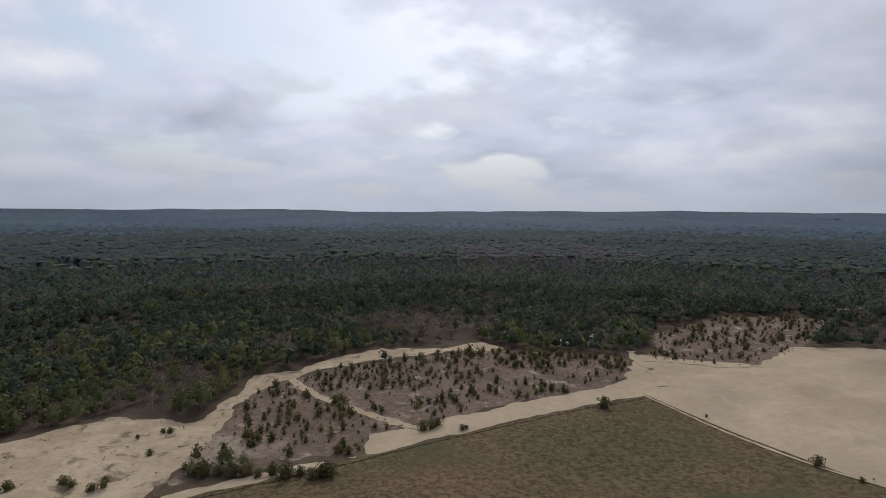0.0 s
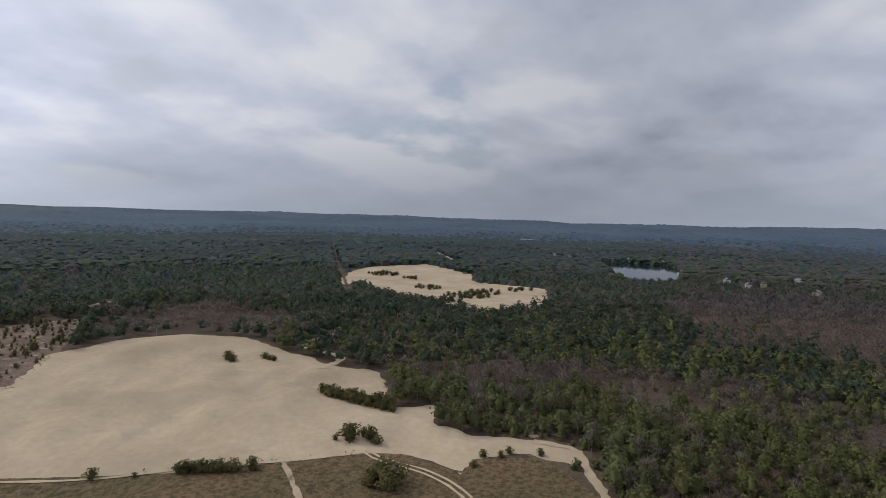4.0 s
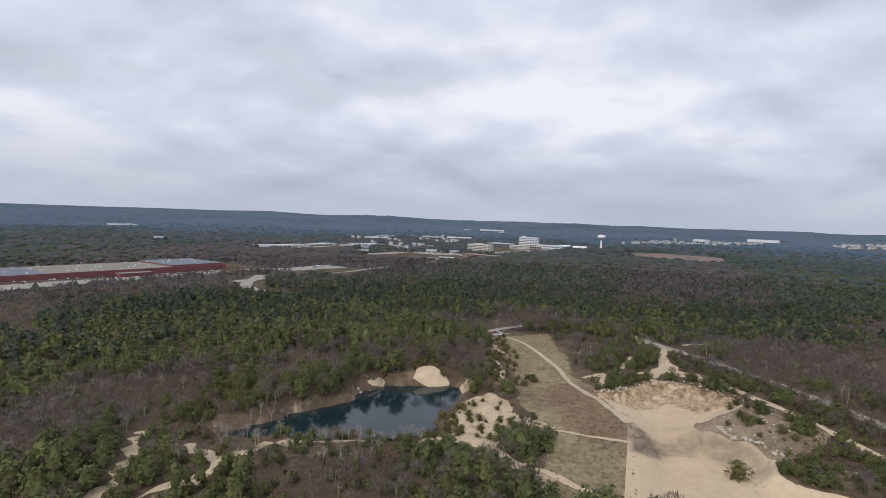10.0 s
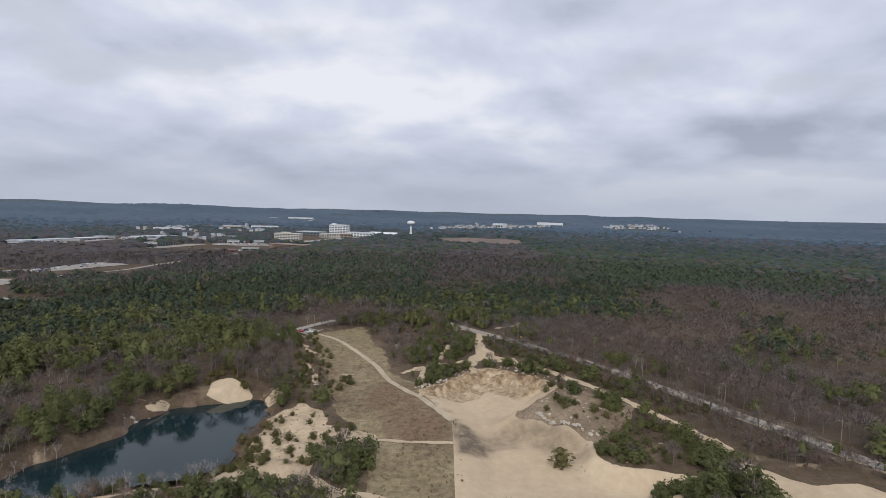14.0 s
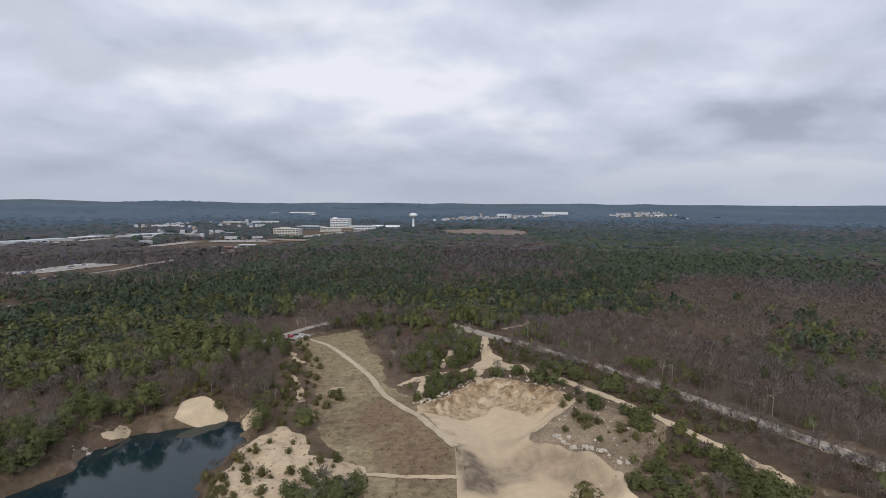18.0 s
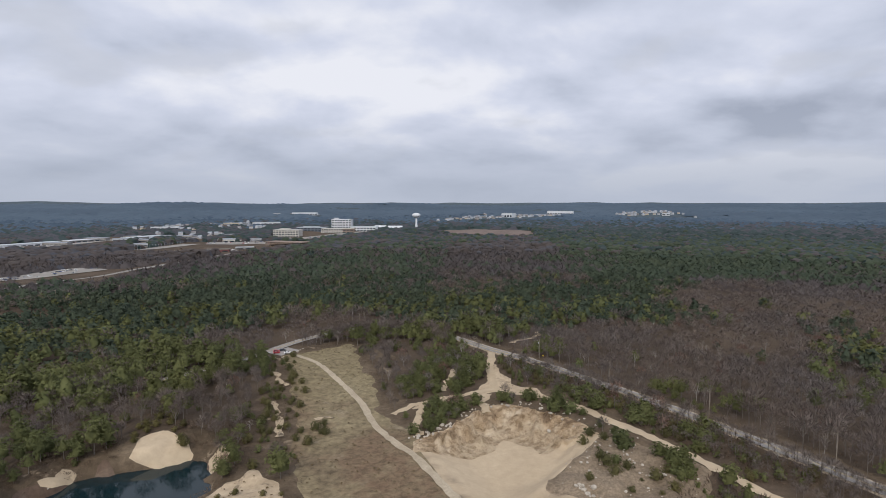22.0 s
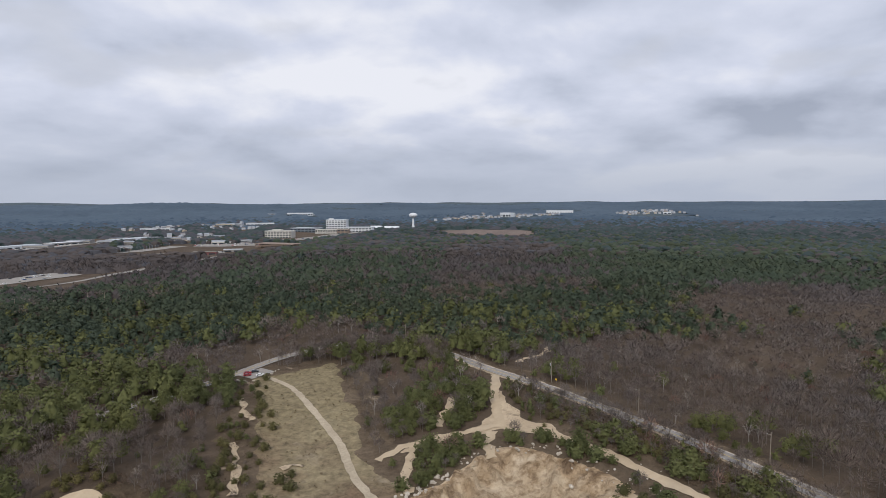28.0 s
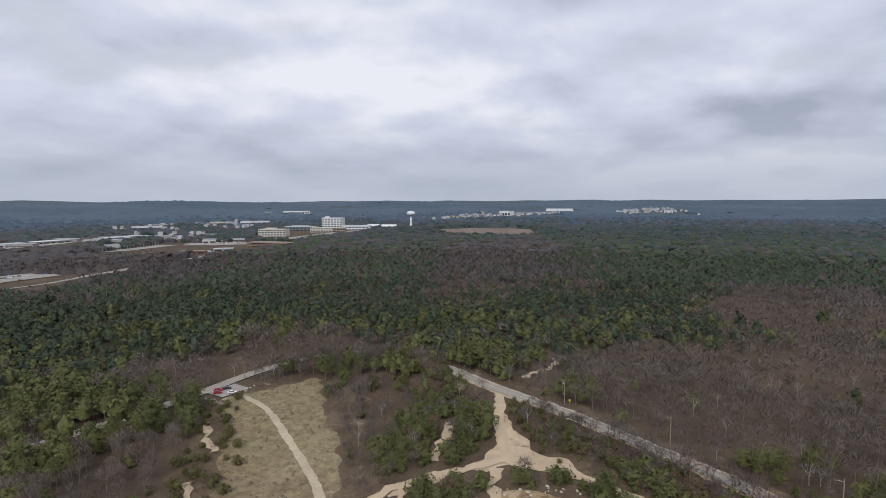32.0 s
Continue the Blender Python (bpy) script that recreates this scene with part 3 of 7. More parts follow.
# stains with soft edges: damp sand and bared soil; then dry sand below the face and the greener grass
soft = waves(px_, py_, 37, (18, 8), (1.5, 1.2))
STAIN = np.maximum.reduce([step(2.5, -2.0, sd(WET, px_, py_) + 0.3 * soft), 0.6 * step(6, -4, sd(DAMP, px_, py_) + soft), 0.9 * step(5, -5, sd(BROWN, px_, py_) + 1.5 * soft)])
STAIN = np.maximum(STAIN, 0.5 * step(2, -3, sd(LEFT_EDGE, px_, py_)))
STAIN = np.maximum(STAIN, np.where(sd(HEATH, px_, py_) < 4, 0.85 * step(5, -4, sd(DUSTY, px_, py_) + soft), 0.8 * step(1.3, 0.5, np.hypot((px_ + 72) / 42, (py_ + 305) / 32) + 0.06 * soft) * (py_ < -150)))
STAIN2 = np.where(sd(PIT, px_, py_) < 4, step(-6, -18, sd(PIT, px_, py_) + 1.5 * soft), np.maximum(0.9 * step(318, 365, py_ + 4 * soft - 0.5 * px_), 0.6 * step(172, 160, py_ + 2 * soft)))
V = np.c_[px_, py_, height(px_, py_), SDS, STAIN, STAIN2]
ny_, nx_ = GX.shape
idx = np.arange(nx_ * ny_).reshape(ny_, nx_)
a_, b_, c_, d_ = idx[:-1, :-1].ravel(), idx[:-1, 1:].ravel(), idx[1:, 1:].ravel(), idx[1:, :-1].ravel()
TRI = np.r_[np.c_[a_, b_, c_], np.c_[a_, c_, d_]]


def raw_mesh(name, verts, tris, mats, mat_index=None, tint=None, smooth=False):
    me = bpy.data.meshes.new(name)
    me.vertices.add(len(verts))
    me.vertices.foreach_set("co", np.ascontiguousarray(verts, np.float32).ravel())
    n = len(tris)
    me.loops.add(n * 3)
    me.loops.foreach_set("vertex_index", np.ascontiguousarray(tris, np.int32).ravel())
    me.polygons.add(n)
    me.polygons.foreach_set("loop_start", np.arange(0, n * 3, 3, dtype=np.int32))
    for m in mats:
        me.materials.append(m)
    if mat_index is not None:
        me.polygons.foreach_set("material_index", np.ascontiguousarray(mat_index, np.int32))
    me.polygons.foreach_set("use_smooth", np.full(n, smooth))
    if tint is not None:
        at = me.attributes.new("tint", "FLOAT", "POINT")
        at.data.foreach_set("value", np.ascontiguousarray(tint, np.float32))
    me.update(calc_edges=True)
    return me


def sheet(name, tris, mat, label, kind="structure"):
    used, inv = np.unique(tris, return_inverse=True)
    me = raw_mesh(name, V[used, :3], inv.reshape(-1, 3), [mat], smooth=True)
    for col, att in ((-2, "stain"), (-1, "stain2")):
        me.attributes.new(att, "FLOAT", "POINT").data.foreach_set("value", np.ascontiguousarray(V[used, col], np.float32))
    ob = new(name, me)
    return tagged(ob, label, "ground", kind=kind)


for k, (lname, _, lmat, llabel) in enumerate(LAYERS):
    s = V[TRI, 3 + k] < 0
    n_in = s.sum(1)
    got, rest = [TRI[n_in == 3]], [TRI[n_in == 0]]
    for odd in (1, 2):
        part_t = TRI[n_in == odd]
        if not len(part_t):
            continue
        flag = s[n_in == odd] if odd == 1 else ~s[n_in == odd]
        rot = np.argmax(flag, 1)
        o = np.stack([part_t[np.arange(len(rot)), (rot + j) % 3] for j in range(3)], 1)
        base = len(V)
        s0, s1, s2 = (V[o[:, j], 3 + k] for j in range(3))
        f1, f2 = (s0 / (s0 - s1))[:, None], (s0 / (s0 - s2))[:, None]
        V = np.r_[V, V[o[:, 0]] * (1 - f1) + V[o[:, 1]] * f1, V[o[:, 0]] * (1 - f2) + V[o[:, 2]] * f2]
        m1 = base + np.arange(len(o))
        m2 = m1 + len(o)
        tip = np.c_[o[:, 0], m1, m2]
        rump = np.r_[np.c_[m1, o[:, 1], o[:, 2]], np.c_[m1, o[:, 2], m2]]
        (got if odd == 1 else rest).append(tip)
        (rest if odd == 1 else got).append(rump)
    got, TRI = np.concatenate(got), np.concatenate(rest)
    if len(got):
        sheet(lname, got, lmat, llabel)
sheet("ground", TRI, M_FLOOR, "brown leaf-littered forest floor")


# ribbons, water


def smooth_line(line, gap=3.0):
    p = np.array([line[0], *line, line[-1]], float)
    pts = []
    for i in range(1, len(p) - 2):
        n = max(2, int(np.hypot(*(p[i + 1] - p[i])) / gap))
        for t in np.arange(n) / n:
            pts.append(0.5 * (2 * p[i] + (p[i + 1] - p[i - 1]) * t + (2 * p[i - 1] - 5 * p[i] + 4 * p[i + 1] - p[i + 2]) * t * t
                              + (3 * p[i] - p[i - 1] - 3 * p[i + 1] + p[i + 2]) * t ** 3))
    pts.append(p[-2])
    return np.array(pts)


def ribbon(line, width, lift, off=0.0, ragged=0.0, seed=1, across=3, gap=3.0, dash=None):
    p = smooth_line(line, gap)
    d = np.gradient(p, axis=0)
    d /= np.linalg.norm(d, axis=1)[:, None]
    nrm = np.c_[-d[:, 1], d[:, 0]]
    rng = np.random.default_rng(seed)
    rows = []
    for j in range(across):
        u = (j / (across - 1) - 0.5) * width
        jit = rng.normal(0, ragged, len(p)) if j in (0, across - 1) else 0
        q = p + nrm * (u + off + jit)[:, None] if ragged and j in (0, across - 1) else p + nrm * (u + off)
        rows.append(np.c_[q, height(q[:, 0], q[:, 1]) + lift])
    v = np.concatenate(rows)
    n = len(p)
    t = []
    for j in range(across - 1):
        a = j * n + np.arange(n - 1)
        if dash:
            a = a[(np.arange(n - 1) // dash) % 2 == 0]
        t += [np.c_[a + n, a, a + 1], np.c_[a + n, a + 1, a + n + 1]]
    t = np.concatenate(t)
    # top side up
    e1, e2 = v[t[:, 1]] - v[t[:, 0]], v[t[:, 2]] - v[t[:, 0]]
    if np.cross(e1, e2)[:, 2].sum() < 0:
        t = t[:, ::-1]
    return v, t


def lay(name, line, width, mat, label, category="track", lift=0.16, kind="structure", **kw):
    v, t = ribbon(line, width, lift, **kw)
    return tagged(new(name, raw_mesh(name, v, t, [mat], smooth=True)), label, category, kind=kind)


def water_sheet(name, poly, z, label):
    from_poly = [(x, y, z) for x, y in poly]
    cx, cy = np.mean([p[0] for p in poly]), np.mean([p[1] for p in poly])
    out_v = [(cx + (x - cx) * 1.10, cy + (y - cy) * 1.10, z) for x, y, _ in from_poly]
    me = bpy.data.meshes.new(name)
    me.from_pydata(out_v, [], [list(range(len(out_v)))])
    me.materials.append(M_WATER)
    ob = tagged(new(name, me), label, "water", kind="structure")
    return ob


TRACKS = [
    ("gravel_track", [(-103, 391), (-96, 386), (-79, 366), (-56, 325), (-41, 297), (-31, 270), (-20, 250), (-11, 237), (-2, 218), (5, 203)], 3.3, M_GRAVEL, 0.25, "curving pale gravel track through the meadow"),
    ("sand_track", [(-50, 172), (-32, 181), (-16, 180), (5, 178)], 2.6, M_SAND, 0.3, "narrow sandy path across the meadow"),
    ("sand_track", [(-54, 150), (-44, 140), (-21, 129), (0, 116)], 4.0, M_SAND, 0.4, "sandy track round the bushes"),
    ("sand_track", [(31, 372), (29, 352), (27, 325), (30, 305), (44, 296), (60, 279), (75, 255), (97, 222), (119, 179), (122, 164)], 4.4, M_SAND, 0.5, "bare sandy track below the road"),
    ("sand_track", [(30, 309), (20, 307), (11, 305), (-4, 299), (-15, 294), (-24, 283)], 4.0, M_SAND, 0.7, "sandy track beside the pit"),
    ("sand_track", [(22, 303), (20, 292), (21, 280)], 4.6, M_SAND, 0.8, "sandy gully into the pit"),
    ("sand_track", [(6, 344), (5, 333), (2, 322), (0, 312)], 4.0, M_SAND, 0.8, "eroded sandy gully among bushes"),
    ("sand_track", [(46, 398), (52, 408), (66, 425), (76, 452)], 3.5, M_SAND, 0.8, "sandy clearing above the road"),
    ("sand_track", [(-205, 98), (-190, 80), (-178, 60), (-170, 46), (-156, 32)], 4.6, M_SAND, 1.5, "forked sandy track among pines"),
    ("sand_track", [(-176, 94), (-160, 90), (-150, 84), (-150, 70), (-158, 58), (-150, 44)], 4.4, M_SAND, 1.5, "forked sandy track among pines"),
    ("sand_track", [(-152, 88), (-143, 108), (-126, 124), (-100, 138), (-84, 146)], 4.5, M_SANDROUGH, 1.6, "sandy strip along the pond's near shore"),
    ("sand_track", [(-180, 8), (-172, 2), (-163, -4)], 7.0, M_SAND, 1.2, "small bare sand patch among pines"),
    ("sand_track", [(70, -410), (56, -386), (41, -369), (28, -354), (14, -340), (2, -332)], 5.0, M_SAND, 0.5, "pale sandy track across the heath"),
    ("sand_track", [(-133, -372), (-141, -400), (-143, -427), (-150, -445)], 5.0, M_SAND, 0.8, "sandy path leading into the heath"),
    ("sand_track", [(-143, -424), (-180, -410), (-215, -402)], 5.0, M_SAND, 0.8, "sandy path along the heath"),
    ("sand_track", [(-300, -262), (-330, -262), (-352, -300), (-420, -300)], 5.0, M_SAND, 0.8, "sandy track leaving the dune"),
    ("sand_track", [(-226, -122), (-222, -104), (-196, -96), (-176, -88), (-160, -70)], 4.0, M_SAND, 0.5, "sandy track at the edge of the wood"),
    ("rutted_track", [(-192, -190), (-186, -180), (-180, -160), (-168, -144), (-150, -132)], 1.2, M_SAND, 0.1, "two pale wheel ruts"),
    ("rutted_track", [(-194.5, -190), (-188.6, -178), (-182.6, -158.5), (-170, -141.8), (-152, -130)], 1.2, M_SAND, 0.1, "two pale wheel ruts"),
    ("rutted_track", [(-172, -216), (-160, -206), (-145, -194), (-132, -184)], 2.2, M_SANDROUGH, 0.3, "worn track through the grass field"),
    ("rutted_track", [(100, -279), (94, -281), (47, -298), (-3, -320), (-51, -337), (-114, -359)], 1.6, M_FIELD, 0.25, "grassy strip along the track"),
    ("rutted_track", EDGE_PATH, 1.4, M_SAND, 0.2, "narrow pale path along the field's edge"),
    ("sand_track", [(-10, 297), (-11, 281), (-12, 268), (-10, 256)], 3.4, M_SAND, 0.6, "short sandy spur beside the pit"),
    ("sand_track", [(-87, 298), (-80, 284), (-76, 272), (-72, 258)], 2.6, M_SAND, 0.7, "eroded sandy gully at the meadow's edge"),
    ("sand_track", [(-102, 352), (-97, 342), (-94, 332), (-86, 322)], 2.6, M_SAND, 0.7, "eroded sandy gully at the meadow's edge"),
    ("sand_track", [(-61, 278), (-57, 281), (-52, 280)], 1.7, M_SANDROUGH, 0.8, "small broken sandy bank at the meadow's edge"),
]
for q, (tname, tline, twide, tmat, trag, tlabel) in enumerate(TRACKS):
    lay(tname, tline, twide, tmat, tlabel, lift=(0.2 + 0.012 * q) * (0.5 if tline[0][1] < 100 else 1.0), ragged=trag, seed=100 + q)
lay("road_shoulder", ROAD[:12], 9.8, M_SANDROUGH, "sandy shoulder of the country road", "road", lift=0.14, ragged=0.5, across=5)
lay("road", ROAD, 6.8, M_ASPHALT, "weathered grey two-lane country road", "road", lift=0.5, across=5)
for o_, m_, w_ in ((0.12, M_LINE_Y, 0.14), (-0.12, M_LINE_Y, 0.14), (3.15, M_LINE_W, 0.16), (-3.15, M_LINE_W, 0.16)):
    lay("road_marking", ROAD, w_, m_, "painted line along the country road", "road marking", lift=0.52, across=2, off=o_)
lay("far_road", ROAD_CURVE, 16, M_PALEROAD, "curving pale main road in the distance", "road", lift=0.6)
lay("far_road", ROAD_PLANT, 14, M_PALEROAD, "straight pale road before the warehouse", "road", lift=0.5)
lay("utility_cut", [(-740, -436), (-761, -446), (-1086, -608), (-1719, -911)], 4, M_SCRUB, "pale straight clearing under a power line", "clearing", lift=0.5, ragged=1.0)
lay("far_road", [(-1180, -372), (-1240, -400), (-1500, -520)], 22, M_PALEROAD, "distant pale road beyond the dune", "road", lift=0.6)
water_sheet("pond_water", POND, WATER_Z, "dark still pond water")
for pool in PONDS_FAR:
    water_sheet("far_pond_water", pool, -1.5, "small bright pond in distant woods")
water_sheet("lake_water", LAKE, -1.5, "pale lake with houses on its shore")

# ---- trees ----


def tri_clumps(rng, centres, out, size, flat=0.7):
    """One ragged triangle for each clump of needles, facing outward and up."""
    n = len(centres)
    nrm = out * 0.55 + np.array([0, 0, flat]) + rng.normal(0, 0.38, (n, 3))
    nrm /= np.linalg.norm(nrm, axis=1)[:, None]
    t = np.cross(nrm, rng.normal(0, 1, (n, 3)))
    t /= np.linalg.norm(t, axis=1)[:, None] + 1e-9
    b = np.cross(nrm, t)
    s = size * rng.uniform(0.7, 1.35, (n, 1))
    v = np.stack([centres + t * s, centres - 0.5 * t * s + 0.85 * b * s, centres - 0.5 * t * s - 0.85 * b * s], 1)
    return v.reshape(-1, 3)


def stem(pts, radii, sides=3):
    """A tapered limb through the points."""
    v, f = [], []
    for (x, y, z), r in zip(pts, radii):
        for k in range(sides):
            a = 2 * math.pi * k / sides
            v.append((x + r * math.cos(a), y + r * math.sin(a), z))
    for i in range(len(pts) - 1):
        for k in range(sides):
            a, b = i * sides + k, i * sides + (k + 1) % sides
            f += [(a, b, b + sides), (a, b + sides, a + sides)]
    return np.array(v, float), np.array(f, int)


def soup(chunks):
    """Joins (verts, tris, material) chunks."""
    vs, ts, ms, base = [], [], [], 0
    for v, t, m in chunks:
        vs.append(v)
        ts.append(np.asarray(t) + base)
        ms.append(np.full(len(t), m))
        base += len(v)
    return np.concatenate(vs), np.concatenate(ts), np.concatenate(ms)


def lump(rng, h, r, zs, rs, sides):
    """Closed uneven crown: rings of corners from the lowest to the highest, and a tip."""
    v, f = [], []
    for k, (z, q) in enumerate(zip(zs, rs)):
        a = (np.arange(sides) + rng.uniform(-0.3, 0.3, sides) + 0.5 * k) * 2 * np.pi / sides
        rad = q * r * rng.uniform(0.72, 1.28, sides)
        v.append(np.c_[rad * np.cos(a), rad * np.sin(a), h * (z + rng.normal(0, 0.035, sides))])
    v.append(np.array([[rng.normal(0, 0.12 * r), rng.normal(0, 0.12 * r), h]]))
    for i in range(len(zs)):
        for k in range(sides):
            a, b = i * sides + k, i * sides + (k + 1) % sides
            f += [(a, b, b + sides), (a, b + sides, a + sides)] if i < len(zs) - 1 else [(a, b, len(zs) * sides)]
    return np.concatenate(v), np.array(f, int)


def rounded(v, h, r):
    """Soft outward normals for a crown."""
    n = (v - np.array([0, 0, 0.42 * h])) * np.array([1 / r, 1 / r, 0.9 / h]) + np.array([0, 0, 0.28])
    return n / (np.linalg.norm(n, axis=1)[:, None] + 1e-9)


def round_stem(v, sides):
    """Normals of a limb, outward from its axis."""
    q = v.reshape(-1, sides, 3)
    return unit((q - q.mean(1, keepdims=True)).reshape(-1, 3) + 1e-6)


def unit(v):
    return v / (np.linalg.norm(v, axis=1)[:, None] + 1e-9)


def pine_template(seed, n, size, h=9.6, r=3.9, low=0.24, lobes=12, sides=3, core=0.62, trunk=True, flat=0.5):
    """Broad uneven pine: needle clumps on flattened boughs that billow round the stem. Materials: 0 needles, 1 bark."""
    rng = np.random.default_rng(seed)
    u = (np.arange(lobes) + rng.random(lobes)) / lobes
    z = low + (0.92 - low) * u ** 0.85
    prof = np.sqrt(np.clip(1 - ((z - 0.42) / 0.60) ** 2, 0.04, 1)) * np.clip((1.02 - z) / 0.34, 0.15, 1) ** 0.5
    az = np.arange(lobes) * 2.4 + rng.uniform(0, 1.3, lobes)
    off = 0.64 * r * prof * rng.uniform(0.65, 1.25, lobes)
    big = r * (0.24 + 0.17 * prof) * rng.uniform(0.75, 1.25, lobes)
    mid = np.c_[off * np.cos(az), off * np.sin(az), z * h]
    k = rng.choice(lobes, n, p=big ** 2 / (big ** 2).sum())
    d = rng.normal(0, 1, (n, 3))
    d[:, 2] = np.abs(d[:, 2]) - 0.35
    d = unit(d)
    c = mid[k] + d * big[k][:, None] * np.array([1, 1, flat]) * rng.uniform(0.72, 1.12, (n, 1))
    c[:, 2] = np.maximum(c[:, 2], 0.15)
    v = tri_clumps(rng, c, d, size)
    bend = rng.normal(0, 0.2, 2)
    st = stem([(0, 0, -0.4), (bend[0] * .5, bend[1] * .5, h * 0.5), (bend[0], bend[1], h * 0.92)], [0.018 * h, 0.012 * h, 0.003 * h], sides)
    chunks = [(v, np.arange(len(v)).reshape(-1, 3), 0)] + ([(*st, 1)] if trunk else [])
    clumps = len(v)
    if core:
        chunks.append((*lump(rng, h * 0.86, r * core, (low + 0.06, 0.60), (0.9, 0.85), 5), 0))
    v, t, m = soup(chunks)
    nv = rounded(v, h, r)
    if trunk:
        nv[clumps:clumps + len(st[0])] = round_stem(st[0], sides)
    soft_ = unit(0.55 * d + np.array([0, 0, 0.38]) + rng.normal(0, 0.22, (n, 3)))
    nv[:clumps] = unit(0.45 * nv[:clumps] + np.repeat(soft_, 3, axis=0))
    return v, t, m, nv


def bare_template(seed, n, h=11.0, r=3.6, width=0.06, limbs=6, sides=3, low=0.38):
    """Leafless tree: a forking stem, spreading limbs and a rounded haze of thin twigs. Materials: 0 twigs, 1 bark."""
    rng = np.random.default_rng(seed)
    chunks = []
    if limbs:
        chunks.append((*stem([(0, 0, -0.4), (rng.normal(0, .2), rng.normal(0, .2), h * .42), (rng.normal(0, .5), rng.normal(0, .5), h * .88)], [0.014 * h, 0.010 * h, 0.003 * h], sides), 1))
    for _ in range(limbs):
        a, z0, z1 = rng.uniform(0, 2 * np.pi), h * rng.uniform(0.25, 0.5), h * rng.uniform(0.62, 0.93)
        q = r * rng.uniform(0.5, 0.95)
        chunks.append((*stem([(0, 0, z0), (q * .5 * math.cos(a), q * .5 * math.sin(a), (z0 * .45 + z1 * .55)), (q * math.cos(a), q * math.sin(a), z1)],
                             [0.007 * h, 0.005 * h, 0.002 * h], sides), 1))
    d = rng.normal(0, 1, (n, 3))
    d[:, 2] = np.abs(d[:, 2]) * 1.1 - 0.30
    d = unit(d)
    p0 = d * rng.uniform(0.35, 0.86, (n, 1)) * np.array([r, r, h * (0.95 - low) * 0.62]) + np.array([0, 0, h * (low + 0.22)])
    way = unit(d * np.array([1, 1, 0.8]) + np.array([0, 0, 0.45]) + rng.normal(0, 0.42, (n, 3)))
    ln = h * rng.uniform(0.08, 0.21, (n, 1))
    face = unit(0.6 * d + np.array([0, 0, 0.55]) + rng.normal(0, 0.28, (n, 3)))
    w = unit(np.cross(way, face)) * width * rng.uniform(0.6, 1.4, (n, 1))
    v = np.stack([p0 - w, p0 + w, p0 + way * ln], 1).reshape(-1, 3)
    nv = [round_stem(c[0], sides) for c in chunks] + [np.repeat(face, 3, axis=0)]
    tri = np.arange(len(v)).reshape(-1, 3)
    flip = (np.cross(v[1::3] - v[0::3], v[2::3] - v[0::3]) * face).sum(1) < 0
    tri[flip] = tri[flip][:, ::-1]
    chunks.append((v, tri, 0))
    return (*soup(chunks), np.concatenate(nv))


def far_template(seed, n, h, r, size, up=1.0):
    rng = np.random.default_rng(seed)
    az, u = rng.uniform(0, 2 * np.pi, n), rng.random(n)
    rad = r * np.sqrt(rng.random(n)) * (1.05 - u) ** 0.5
    c = np.c_[rad * np.cos(az), rad * np.sin(az), h * (0.80 + 0.20 * u)]
    v = tri_clumps(rng, c, np.c_[np.cos(az), np.sin(az), np.zeros(n)], size, up)
    return v, np.arange(len(v)).reshape(-1, 3), np.zeros(n, int), None


def crown_template(seed, h, r, zs, rs, sides, calm=0.0):
    """Crown of a tree far off, seen only as a rounded top in the canopy."""
    rng = np.random.default_rng(seed)
    v, t = lump(rng, h, r, zs, rs, sides)
    return v, t, np.zeros(len(t), int), unit(rounded(v, h, r) * (1 - calm) + np.array([0, 0, calm]))


def ragged_crown(seed, h, r, n, size, bare):
    """Crown far off: a low body with a broken top of needle clumps or upright twigs."""
    rng = np.random.default_rng(seed)
    v, t = lump(rng, h * 0.8, r, (-0.02,), (1.0,), 6)
    nv = unit(rounded(v, h, r) * 0.6 + np.array([0, 0, 0.5]))
    a, q = rng.uniform(0, 2 * np.pi, n), 0.85 * r * np.sqrt(rng.random(n))
    d = np.c_[np.cos(a), np.sin(a), np.full(n, 0.8)]
    c = np.c_[q * np.cos(a), q * np.sin(a), h * (0.92 - 0.62 * q / r) + rng.normal(0, 0.06 * h, n)]
    face = unit(0.4 * d + np.array([0, 0, 0.5]) + rng.normal(0, 0.3, (n, 3)))
    if bare:
        way = unit(d * np.array([0.5, 0.5, 1.0]) + rng.normal(0, 0.3, (n, 3)))
        w = unit(np.cross(way, face)) * size * 0.22
        tops = np.stack([c - w, c + w, c + way * size * rng.uniform(1.0, 2.2, (n, 1))], 1).reshape(-1, 3)
    else:
        tops = tri_clumps(rng, c, d, size)
    chunks = [(v, t, 0), (tops, np.arange(3 * n).reshape(-1, 3), 0)]
    return (*soup(chunks), np.concatenate([nv, np.repeat(face, 3, axis=0)]))


